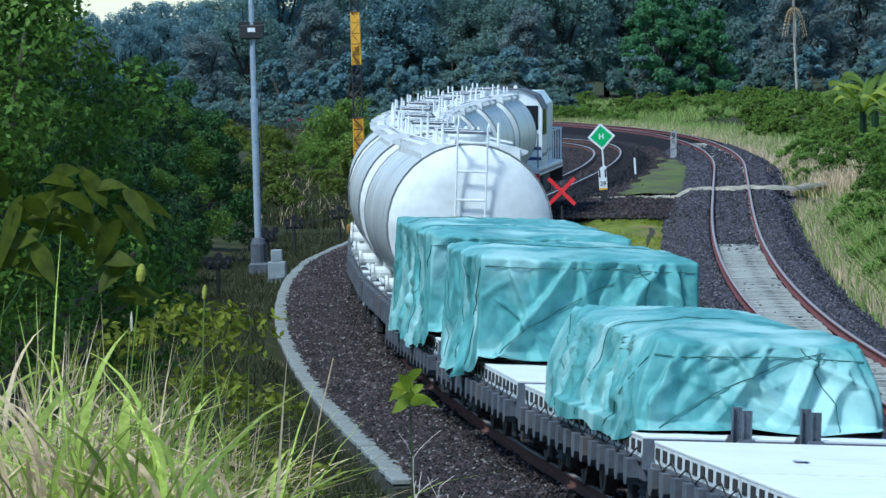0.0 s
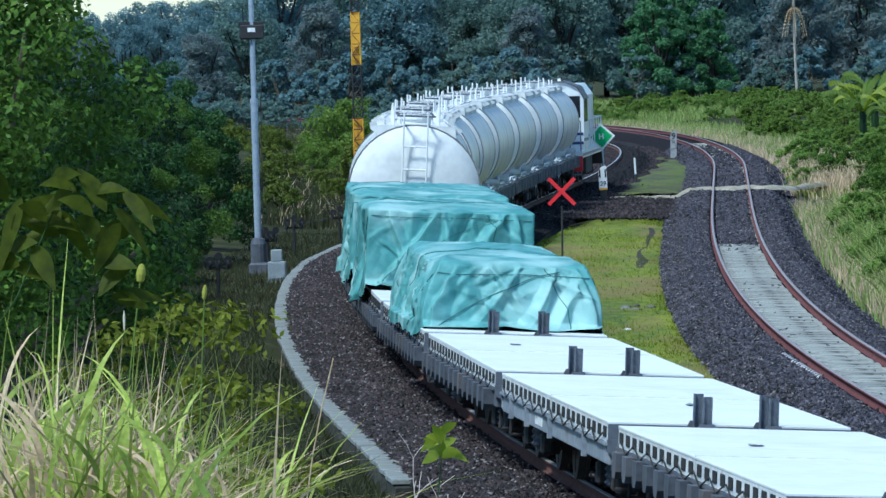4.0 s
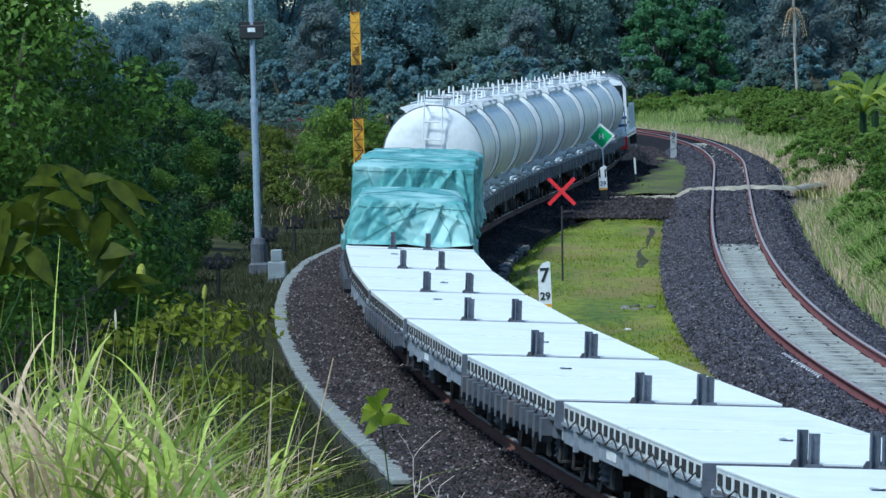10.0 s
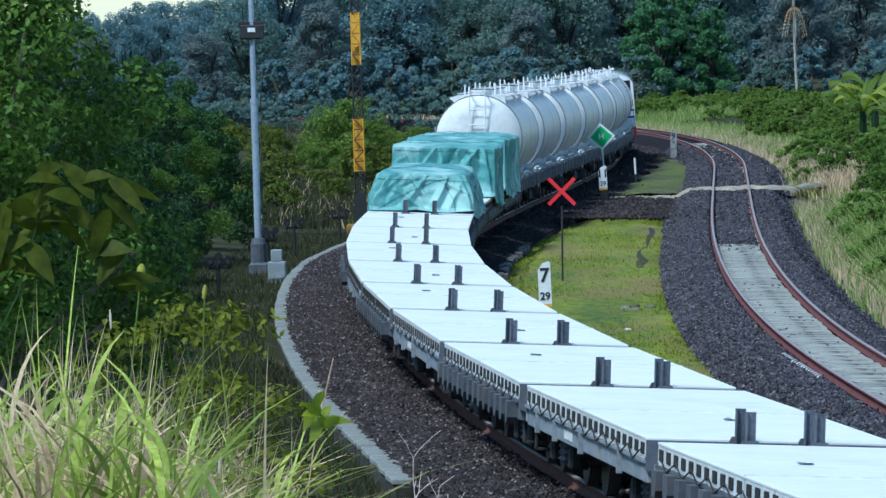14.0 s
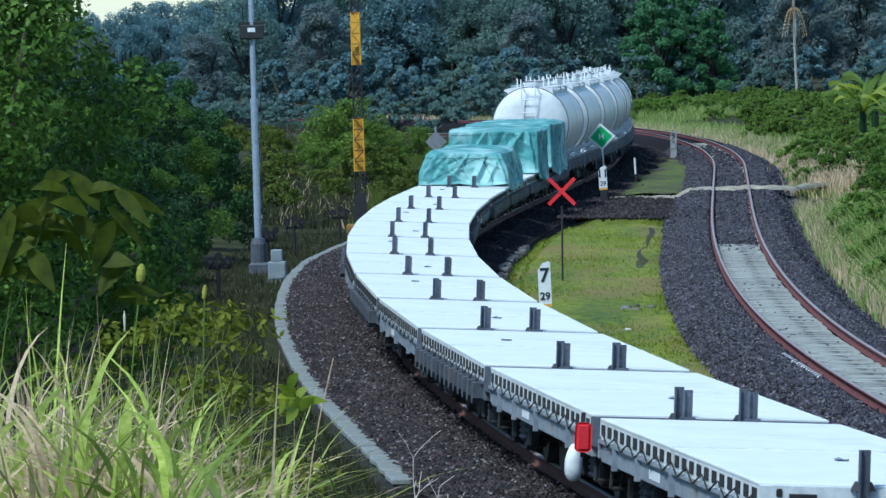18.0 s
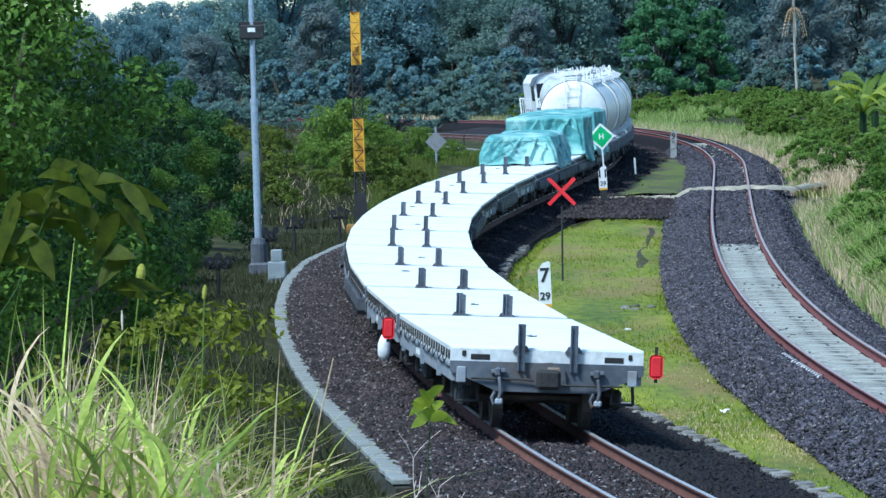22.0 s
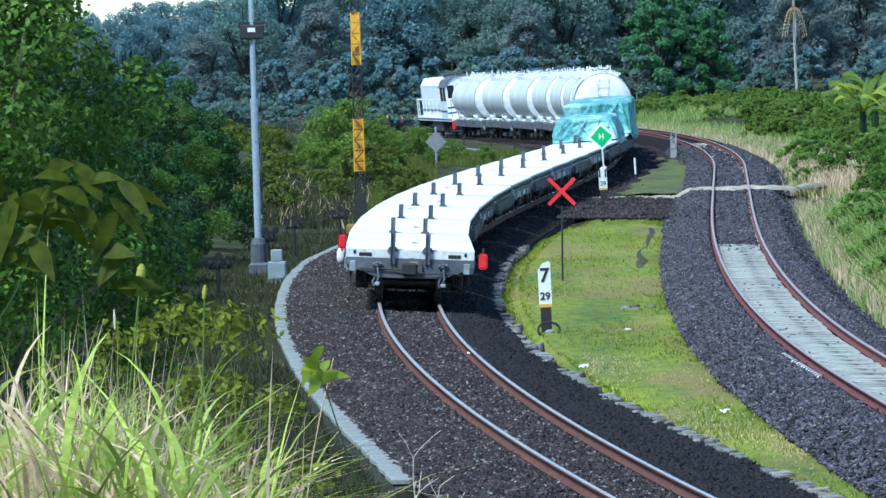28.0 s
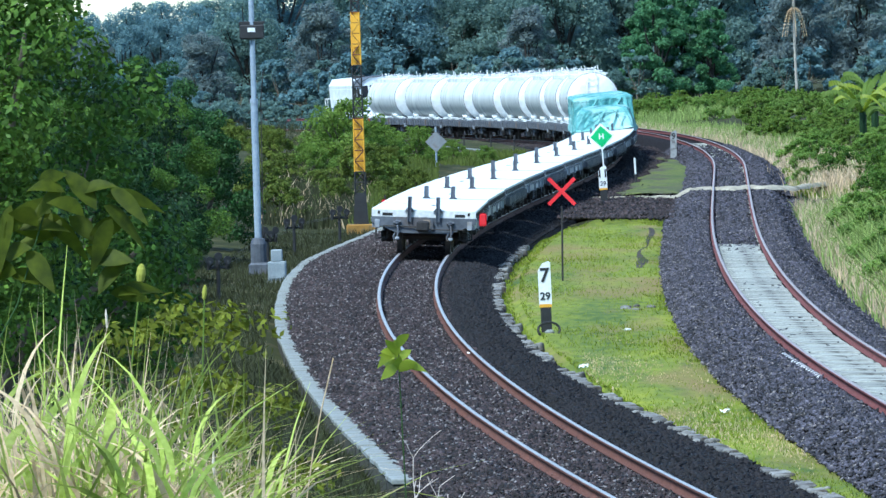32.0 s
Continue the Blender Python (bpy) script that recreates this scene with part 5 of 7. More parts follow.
part("string", rods([((-W - 0.16, PITCH / 2 + 0.4, 0.68), (-W - 0.1, PITCH / 2 + 0.4, 0.9))], 0.012, 5), DARKSTEEL, bag)
train.append((bag, 0.5 * PITCH))


# way of the train's tail at a time
TAIL = (-9.630, 7.003, 0.0214, 0.000279)


def tail_way(t):
    u = t - 16.0
    return S0 + TAIL[0] + TAIL[1] * u + TAIL[2] * u * u + TAIL[3] * u ** 3


# ---- signs, posts and masts ----
def at_ground(x, y):
    return float(ground_z(x, y))


def bars(parent, w, h, cells, material, y, name="figure"):
    """Flat pieces on a sign, each (x0, x1, z0, z1)."""
    for x0, x1, z0, z1 in cells:
        part(name, boxm(x0, x1, y, y + 0.006, z0, z1), material, parent)


def letters(parent, text, size, x, z, y, material, name="letters"):
    cu = bpy.data.curves.new(name, "FONT")
    cu.body, cu.size, cu.align_x, cu.align_y, cu.extrude, cu.offset = text, size, "CENTER", "CENTER", 0.003, size * 0.02
    ob = new(name, cu)
    dg = bpy.context.evaluated_depsgraph_get()
    me = bpy.data.meshes.new_from_object(ob.evaluated_get(dg))
    bpy.data.objects.remove(ob)
    bpy.data.curves.remove(cu)
    me.materials.clear(); me.materials.append(material)
    o = under(name, me, parent)
    o.matrix_basis = pose(x, y, z, 90, 0, 0)
    return o


def km_post(x, y, tilt, top, upper, lower, label, width=0.24, turn=0, foot=0.60, paint=None):
    z = at_ground(x, y)
    t = thing("distance_post", label, "distance post", "distance posts")
    H = top - z
    h = width / 2
    body = part("board", prism(bmesh.new(), [(-h, foot), (h, foot), (h, H - 0.02), (h - 0.03, H), (-h * 0.3, H - 0.04), (-h, H - 0.16)], -0.05, 0.05, "y"), paint or WHITE, t, "painted board")
    part("foot", boxm(-h * 0.85, h * 0.85, -0.05, 0.05, -0.3, foot, 0.01), BLACK, t, "black painted foot")
    if paint is None:
        part("stripe", boxm(-h * 0.98, h * 0.98, -0.053, 0.05, foot - 0.04, foot + 0.02), YELLOW, t, "yellow stripe")
    if upper:
        letters(body, upper, 0.36, 0, H - 0.26, -0.056, BLACK)
    if lower:
        letters(body, lower, 0.19, 0, foot + 0.16, -0.056, BLACK)
    t.matrix_basis = pose(x, y, z, 0, tilt, turn)
    return t


km = km_post(1.85, 128.7, -1.0, 0.88, "7", "29", "white distance post reading 7 over 29 in the grass", 0.23)
hoop = thing("cable_coil", "black cable coil lying at the foot of the post", "cable")
ring = [(0.2 * math.cos(a), -0.10 + 0.02 * math.sin(3 * a), 0.13 + 0.14 * math.sin(a)) for a in np.linspace(0, 2 * math.pi, 17)]
part("coil", rods(list(zip(ring[:-1], ring[1:])), 0.022, 6), BLACK, hoop)
part("stone", box(bmesh.new(), -0.08, 0.1, -0.2, -0.1, -0.02, 0.14, 0.04), CONCRETE, hoop)
hoop.matrix_basis = pose(1.88, 128.4, at_ground(1.88, 128.4) + 0.03)
km_post(5.20, 225.5, -2.0, 0.84, "11", "29", "white distance post with black figures and black foot", 0.26, foot=0.74)
km_post(10.0, 303.3, 1.5, 0.86, "9", "", "slim weathered grey distance post beside the siding", 0.26, foot=0.20, paint=POSTGREY)

# red cross sign on a thin post
xs = thing("cross_sign", "red cross sign on a thin dark post", "sign")
part("post", rods([((0, 0, -0.3), (0, 0, 1.75))], 0.022, 8), DARKSTEEL, xs, "thin dark post")
for a in (45, -45):
    o = part("cross_arm", boxm(-0.41, 0.41, -0.04, -0.02, -0.042, 0.042), RED, xs, "red cross arm")
    o.matrix_basis = pose(0, -0.02 * (a > 0), 2.07, 0, a, 0)
xs.matrix_basis = pose(2.62, 156.0, at_ground(2.62, 156.0), 0, 1.0)

# green lozenge sign with a white rim
hs = thing("lozenge_sign", "green lozenge sign with white rim and letter", "sign")
part("post", rods([((0, 0, -0.3), (0, 0, 1.9))], 0.03, 8), WHITE, hs, "white round post")
def lozenge(r, y0, y1, mt, name, label=""):
    part(name, prism(bmesh.new(), [(-r, 2.17), (0, 2.17 - r), (r, 2.17), (0, 2.17 + r)], y0, y1, "y"), mt, hs, label)
lozenge(0.47, -0.045, -0.03, WHITE, "rim", "white rim")
lozenge(0.375, -0.052, -0.044, GREEN, "plate", "green plate")
letters(hs, "H", 0.26, 0, 2.17, -0.058, WHITE)
hs.matrix_basis = pose(5.62, 241.0, at_ground(5.62, 241.0), 0, -3.0)

th = thing("marker_post", "thin white marker post with dark foot", "post")
part("post", rods([((0, 0, 0.7), (0, 0, 1.28))], 0.035, 8), WHITE, th)
part("foot", rods([((0, 0, -0.3), (0, 0, 0.7))], 0.03, 8), BLACK, th)
th.matrix_basis = pose(6.93, 250.6, at_ground(6.93, 250.6), 0, -2)

# the back of a lozenge sign and short cable posts by the far curve
bk = thing("lozenge_sign", "grey back of a lozenge sign on a post", "sign")
part("post", rods([((0, 0, -0.3), (0, 0, 2.0))], 0.04, 8), POLE, bk)
part("plate", prism(bmesh.new(), [(-0.44, 1.38), (0, 0.94), (0.44, 1.38), (0, 1.82)], -0.05, -0.035, "y"), SIGNBACK, bk, "grey sign back")
bk.matrix_basis = pose(-0.16, 290.0, -0.52)
for i, (px, py) in enumerate(((1.2, 350), (2.5, 346), (3.6, 343))):
    c = thing("cable_post", "short dark cable post with a forked top", "post", "cable posts")
    part("post", rods([((0, 0, -0.3), (0, 0, 0.62))], 0.035, 6), DARKSTEEL, c)
    part("fork", rods([((-0.08, 0, 0.72), (0, 0, 0.6)), ((0.08, 0, 0.72), (0, 0, 0.6))], 0.02, 5), DARKSTEEL, c)
    c.matrix_basis = pose(px, py, at_ground(px, py))

# lamp pole
lp = thing("lamp_pole", "tall blue-grey steel pole with a floodlight box", "pole")
part("lower_tube", rods([((0, 0, -0.4), (0, 0, 4.17))], 0.085, 14), POLE, lp)
part("upper_tube", rods([((0, 0, 4.17), (0, 0, 8.5))], 0.065, 14), POLE, lp)
part("joint", rods([((0, 0, 4.12), (0, 0, 4.22))], 0.10, 14), POLE, lp)
part("footing", boxm(-0.24, 0.24, -0.24, 0.24, -0.3, 0.36, 0.05), FRAMEGREY, lp, "dark stained concrete footing")
part("base_sleeve", lathe([(0.19, 0.34), (0.19, 0.80), (0.15, 0.92), (0.09, 0.95)], 0, 0, 14), BEAM, lp, "blue-grey base sleeve")
fl = part("floodlight", boxm(-0.29, 0.29, -0.16, -0.02, 5.63, 5.97, 0.03), BLACK, lp, "black floodlight box")
part("lens", boxm(-0.10, 0.08, -0.168, -0.158, 5.80, 5.90), WHITE, fl, "pale lens")
part("bracket", boxm(-0.3, 0.3, -0.05, 0.05, 5.97, 6.05, 0.01), BLACK, lp)
part("ladder_wire", rods([((0.12, 0, 1.0), (0.16, 0, 4.2)), ((0.16, 0, 4.2), (0.24, 0, 4.9))], 0.012, 5), DARKSTEEL, lp)
lp.matrix_basis = pose(-4.35, 166.7, -0.5)

# lineside cabinet on a short stem
cb = thing("lineside_cabinet", "pale grey lineside cabinet on a short base", "cabinet")
part("body", boxm(-0.21, 0.21, -0.15, 0.15, -0.02, 0.42, 0.02), CABINET, cb)
part("door", boxm(-0.18, 0.18, -0.165, -0.152, 0.03, 0.38, 0.008), CABINET, cb)
part("cap", boxm(-0.13, 0.13, -0.12, 0.12, 0.42, 0.69, 0.02), CABINET, cb)
part("base", boxm(-0.24, 0.24, -0.18, 0.18, -0.3, -0.02), CONCRETE, cb)
cb.matrix_basis = pose(-3.78, 160.5, at_ground(-3.78, 160.5) + 0.06)

# wire-run pulley posts, dark iron
def pulley(x, y, h, n):
    p = thing("pulley_post", "dark iron signal-wire pulley post", "pulley post", "pulley posts")
    part("post", rods([((0, 0, -0.3), (0, 0, h))], 0.04, 7), BLACK, p)
    part("arm", rods([((-0.2, 0, h - 0.05), (0.2, 0, h - 0.05))], 0.03, 6), BLACK, p)
    for k in range(n):
        x0 = -0.2 + 0.4 * k / max(1, n - 1)
        part("pulley_wheel", rods([((x0, -0.06, h + 0.10 + 0.09 * (k % 2)), (x0, -0.02, h + 0.10 + 0.09 * (k % 2)))], 0.085, 12), BLACK, p)
        part("pulley_wheel", rods([((x0 - 0.02, 0.0, h + 0.02), (x0 + 0.02, 0.0, h + 0.02))], 0.10, 12), BLACK, p)
        part("wheel_fork", boxm(x0 - 0.035, x0 + 0.035, -0.05, 0.05, h - 0.1, h + 0.14, 0.01), BLACK, p)
    p.matrix_basis = pose(x, y, at_ground(x, y), 0, 0, 20)


for x, y, h, n in ((-3.78, 180.0, 0.75, 3), (-4.24, 171.0, 0.72, 4), (-4.78, 149.8, 0.72, 3), (-5.63, 146.2, 0.62, 3), (-2.77, 190.7, 0.75, 3)):
    pulley(x, y, h, n)
wr = thing("signal_wires", "thin dark signal wires between the pulley posts", "wire")
for dx in (-0.12, 0.0, 0.14):
    pts = [(-4.78 + dx, 149.8), (-4.24 + dx, 171.0), (-3.78 + dx, 180.0), (-2.77 + dx, 190.7)]
    hz = [0.70, 0.70, 0.75, 0.75]
    part("wire", rods([((x0, y0, at_ground(x0, y0) + z0), (x1, y1, at_ground(x1, y1) + z1)) for (x0, y0), (x1, y1), z0, z1 in zip(pts[:-1], pts[1:], hz[:-1], hz[1:])], 0.003, 4), DARKSTEEL, wr)

# lattice signal mast, black and yellow, on a yellow block
ms = thing("lattice_mast", "lattice signal mast banded black and yellow", "signal mast")
part("footing", boxm(-0.42, 0.50, -0.3, 0.3, -0.4, 0.42, 0.03), DULLYELLOW, ms, "yellow concrete footing")
part("lower_case", prism(bmesh.new(), [(-0.21, 0.42), (0.21, 0.42), (0.16, 1.30), (-0.16, 1.30)], -0.14, 0.14, "y"), BLACK, ms, "black lower casing")
z, k = 1.30, 0
while z < 7.6:
    mt = BLACK if (z < 1.85 or 3.35 <= z < 4.85 or z > 6.2) else YELLOW
    w = 0.150 - 0.006 * z
    z1 = z + 0.30
    pr = []
    for sx in (-1, 1):
        for sy in (-1, 1):
            pr.append(((sx * w, sy * w, z), (sx * w, sy * w, z1)))
    part("corner_angles", rods(pr, 0.022, 4), mt, ms)
    pr = [((-w, -w, z1), (w, -w, z1)), ((-w, w, z1), (w, w, z1))]
    s = 1 if k % 2 else -1
    pr += [((-s * w, -w, z), (s * w, -w, z1)), ((s * w, w, z), (-s * w, w, z1)), ((-w, -s * w, z), (-w, s * w, z1)), ((w, s * w, z), (w, -s * w, z1))]
    part("lacing", rods(pr, 0.016, 4), mt if mt is BLACK else RUST, ms)
    if mt is YELLOW:
        part("web_plate", boxm(-w, w, -0.004, 0.004, z, z1), YELLOW, ms)
    z, k = z1, k + 1
part("solid_plate", boxm(-0.11, 0.11, -0.125, -0.118, 5.42, 6.32), YELLOW, ms, "yellow plate")
ms.matrix_basis = pose(-2.28, 199.3, -0.55)

# narrow crossing path of pale trodden earth over the siding, and litter
_px = [3.0, 4.2, 5.3, 7.0, 8.4, 9.3, 10.5, 11.4, 12.4, 13.6, 14.6]
_py = [229.5, 229.0, 229.5, 228.0, 227.0, 226.5, 227.0, 230.0, 234.0, 238.5, 241.0]
_v = []
_xs = np.linspace(3.0, 14.6, 150)
for x in _xs:
    yc = float(np.interp(x, _px, _py)) + 0.35 * math.sin(2.1 * x) + 0.2 * math.sin(5.3 * x)
    half = 1.05 + 0.3 * math.sin(1.7 * x + 1) + 0.25 * math.sin(4.1 * x)
    d = x - float(SIDE.x_at(yc))
    zc = float(np.interp(d, [-3.2, -1.75, -1.35, -0.7, 0.7, 1.35, 2.0, 2.8], [-0.30, -0.28, -0.04, -0.02, -0.02, -0.04, -0.14, -0.16]))
    for u in np.linspace(-1, 1, 9):
        y = yc + half * u
        z = zc if d < 2.0 else max(zc, float(ground_z(x, y)) + 0.10)
        _v.append((x, y, z + 0.06 * (1 - u * u) - 0.06 * u ** 8 + 0.015 * math.sin(9 * x + 3 * u)))
_i = (np.arange(len(_xs) - 1)[:, None] * 9 + np.arange(8)[None, :]).ravel()
tagged(new("footpath", indexed("footpath", _v, np.stack([_i, _i + 9, _i + 10, _i + 1], -1), DUST)), "narrow pale earth footpath that crosses the siding", "path", kind="structure")

_v = []
_xs = np.linspace(3.2, 8.6, 40)
for x in _xs:
    y0, y1 = 212.5 + 1.2 * math.sin(1.9 * x), 229.0 + 0.8 * math.sin(2.7 * x)
    for u in np.linspace(0, 1, 9):
        _v.append((x, y0 + (y1 - y0) * u, -0.375 - 0.05 * abs(2 * u - 1) ** 6 - 0.06 * abs(2 * (x - 3.2) / 5.4 - 1) ** 8 + 0.012 * math.sin(4 * x + 9 * u)))
_i = (np.arange(len(_xs) - 1)[:, None] * 9 + np.arange(8)[None, :]).ravel()
tagged(new("trodden_earth", indexed("trodden_earth", _v, np.stack([_i, _i + 9, _i + 10, _i + 1], -1), TRODDEN)), "brown-grey trodden earth between grass and footpath", "ground", kind="structure")

# dark ballast inside the far curve, held by a thin pale kerb
_v = []
_ys = np.arange(304, 432, 2.0)
def far_edge(y):
    return float(np.interp(y, [304, 334.8, 357.7, 400, 432], [5.6, 2.97, 0.32, -4.8, -8.8]))
for y in _ys:
    for u in np.linspace(0, 1, 9):
        x = far_edge(y) + u * (float(MAIN.x_at(y)) - 1.2 - far_edge(y))
        _v.append((x, y, float(np.interp(y, MAIN.y, MAIN.z)) * u - 0.36 - 0.06 * (1 - u) + 0.03 * math.sin(x * 2 + y) * math.sin(y * 0.7)))
_i = (np.arange(len(_ys) - 1)[:, None] * 9 + np.arange(8)[None, :]).ravel()
tagged(new("far_ballast", indexed("far_ballast", _v, np.stack([_i, _i + 1, _i + 10, _i + 9], -1), CINDER)), "dark ballast spread inside the far curve", "ground", kind="structure")
fk = thing("far_kerb", "thin pale kerb below the far curve", "kerb", kind="structure")
bm = boxm(-0.08, 0.08, -0.98, 0.98, -0.4, 0.0, 0.01)
fk_me = bpy.data.meshes.new("kerb_block"); bm.to_mesh(fk_me); bm.free(); fk_me.materials.append(CONCRETE)
for y in np.arange(322, 400, 2.0):
    under("kerb_block", fk_me, fk, m=pose(far_edge(y), y, -0.33, 0, 0, -math.degrees(math.atan((far_edge(y + 1) - far_edge(y - 1)) / 2))))
# flat dark ribbon laid over the turf, for a crack in the grass
_v = []
for k in range(40):
    u = k / 39
    y = 196.0 - 33.0 * u
    x = float(np.interp(u, [0, 0.28, 0.55, 0.8, 1], [5.76, 5.50, 5.0, 4.72, 4.58])) + 0.05 * math.sin(17 * u)
    half = 0.06 + 0.03 * math.sin(9 * u) + 0.06 * math.exp(-((u - 0.85) / 0.1) ** 2)
    for d in (-1, -0.4, 0.4, 1):
        _v.append((x + half * d, y, at_ground(x, y) + 0.118 - 0.02 * abs(d)))
_i = (np.arange(39)[:, None] * 4 + np.arange(3)[None, :]).ravel()
tagged(new("bare_soil", indexed("bare_soil", _v, np.stack([_i, _i + 4, _i + 5, _i + 1], -1), TRODDEN)), "winding dark streak, a flat ribbon for a crack in the grass", "soil", kind="structure")
rb = thing("rubble", "pale broken concrete lying in the grass strip", "rubble")
rr = random.Random(9)
for k in range(7):
    w = rr.uniform(0.03, 0.075)
    ob = part("lump", boxm(-w, w, -w * 1.8, w * 1.8, -0.05, w * 0.5, 0.025), EDGING, rb)
    ob.matrix_basis = pose(rr.uniform(-0.3, 0.3), rr.uniform(-1.6, 1.6), 0, rr.uniform(-10, 10), rr.uniform(-10, 10), rr.uniform(0, 90))
rb.matrix_basis = pose(3.82, 139.0, at_ground(3.82, 139.0) + 0.11)
_v = []
for u in np.linspace(0, 1, 12):
    for d in (-1, -0.5, 0.5, 1):
        x, y = -4.1 + 1.05 * u, 229.7 - 1.2 * u + d * (0.5 + 1.1 * math.sin(math.pi * u))
        _v.append((x, y, at_ground(x, y) + 0.10 - 0.05 * abs(d)))
_i = (np.arange(11)[:, None] * 4 + np.arange(3)[None, :]).ravel()
tagged(new("bare_earth", indexed("bare_earth", _v, np.stack([_i, _i + 4, _i + 5, _i + 1], -1), DUST)), "pale trodden earth beside the lattice mast", "soil", kind="structure")
rp2 = thing("coiled_rope", "white coiled rope stretched over the siding ballast", "rope")
pts = []
for k in range(241):
    u = k / 240
    y = 109.0 - 7.9 * u
    x = 5.20 + 0.17 * u
    d = x - float(SIDE.x_at(y))
    z = float(np.interp(d, [-1.75, -1.25, -0.9], [-0.43, -0.13, -0.13])) + 0.03
    pts.append((x + 0.05 * math.cos(34 * math.pi * u), y, z + 0.045 * math.sin(34 * math.pi * u) + 0.03))
part("rope", tube(pts, 0.014, 6), WHITE, rp2)
rl = random.Random(3)
for x, y in ((1.5, 104.0), (3.9, 99.5), (2.2, 113.0), (4.6, 92), (0.4, 114.0), (3.3, 128.0), (-1.7, 118), (9.3, 280), (9.8, 276)):
    s = rl.uniform(0.05, 0.09)
    l = thing("litter", "scrap of white litter on the ground", "litter", "litter")
    bm = bmesh.new()
    bmesh.ops.create_grid(bm, x_segments=4, y_segments=4, size=s)
    for v in bm.verts:
        v.co.z += rl.uniform(0, s * 0.9)
    part("scrap", bm, WHITE, l)
    d1 = x - float(MAIN.x_at(y))
    z = -0.17 if abs(d1) < 1.2 else at_ground(x, y) + 0.12
    l.matrix_basis = pose(x, y, z + (0.05 if abs(d1) < 2.4 else 0), 0, 0, rl.uniform(0, 90))


# ---- plants ----
def leaf_cloud(name, centres, radii, count, size, material, seed, flat=0.55, droop=0.3):
    """Loose leaf quads spread through lumps; uneven outline, gaps between the lumps."""
    rng = np.random.default_rng(seed)
    c, r = np.asarray(centres, float), np.asarray(radii, float)
    wgt = r ** 2 / np.sum(r ** 2)
    k = rng.choice(len(c), count, p=wgt)
    d = rng.normal(size=(count, 3))
    d /= np.linalg.norm(d, axis=1)[:, None]
    rad = r[k] * (0.55 + 0.5 * rng.uniform(0, 1, count) ** 0.6)
    p = c[k] + d * rad[:, None] * np.array([1, 1, 0.8])
    n = d + rng.normal(0, 0.7, (count, 3)) + np.array([0, 0, 0.5])
    n /= np.linalg.norm(n, axis=1)[:, None]
    u = np.cross(n, rng.normal(size=(count, 3)))
    u /= np.linalg.norm(u, axis=1)[:, None]
    w = np.cross(n, u)
    s = size * rng.uniform(0.6, 1.4, count)
    a, b = u * s[:, None], w * (s * flat)[:, None]
    v = np.stack([p - a, p - 0.1 * a - b, p + a - n * (s * droop)[:, None], p - 0.1 * a + b], 1).reshape(-1, 3)
    return quads(name, v, 4, material)


def limbs(bm, rng, base, tips, r):
    for t in tips:
        a, b = Vector(base), Vector(t)
        mid = a.lerp(b, 0.5) + Vector((rng.uniform(-0.2, 0.2), rng.uniform(-0.2, 0.2), 0.15)) * (b - a).length * 0.4
        rod(bm, a, mid, r, 6, r * 0.7)
        rod(bm, mid, b, r * 0.7, 6, r * 0.25)


def tree(name, label, category, height, spread, trunk_h, lumps, leaves, size, leaf, bark, seed, group="", low=0.0, girth=1.0):
    """Tapered trunk with limbs, and a crown of lumps of small leaves."""
    t = thing(name, label, category, group)
    rng = random.Random(seed)
    cs, rs = [], []
    for i in range(lumps):
        a = rng.uniform(0, 2 * math.pi)
        u = rng.random()
        z = trunk_h * (1 - low) + (height - trunk_h * (1 - low)) * (0.08 + 0.86 * u)
        rr = spread * math.sqrt(rng.random()) * (1.05 - 0.65 * u ** 1.6)
        cs.append((rr * math.cos(a), rr * math.sin(a), z))
        rs.append(rng.uniform(0.16, 0.30) * min(spread, height * 0.5) * (1.1 - 0.4 * u))
    bm = bmesh.new()
    rod(bm, (0, 0, -0.5), (0.05, 0.02, trunk_h), (0.03 * height * 0.6 + 0.03) * girth, 8, (0.02 * height * 0.5 + 0.02) * girth)
    limbs(bm, rng, (0.05, 0.02, trunk_h * 0.9), [cs[i] for i in range(0, lumps, 2)][:14], 0.012 * height * girth)
    tagged(part("trunk", bm, bark, t, "rough trunk and limbs"), kind="stuff" if category == "shrub" else "")
    under("crown", leaf_cloud("crown", cs, rs, leaves, size, leaf, seed), t, "crown of many small leaves")
    return t


def plant_copies(src, spots, seed, sink=0.0, zfun=None):
    """Puts the first at the first spot and copies at the rest; spots are (x, y, scale)."""
    rng = random.Random(seed)
    for i, (x, y, s) in enumerate(spots):
        m = pose(x, y, (at_ground(x, y) if zfun is None else zfun(x, y)) - sink, 0, 0, rng.uniform(0, 360))
        if i == 0:
            src.matrix_basis = m
            first = m
        else:
            ob = copy_thing(src, m)
            ob.scale = (s, s, s)
    src.scale = (spots[0][2],) * 3


# far wood behind the second track
def scatter(n, x0, x1, y0, y1, s0, s1, seed):
    rng = random.Random(seed)
    return [(x0 + (x1 - x0) * (i + rng.random()) / n, rng.uniform(y0, y1), rng.uniform(s0, s1)) for i in range(n)]


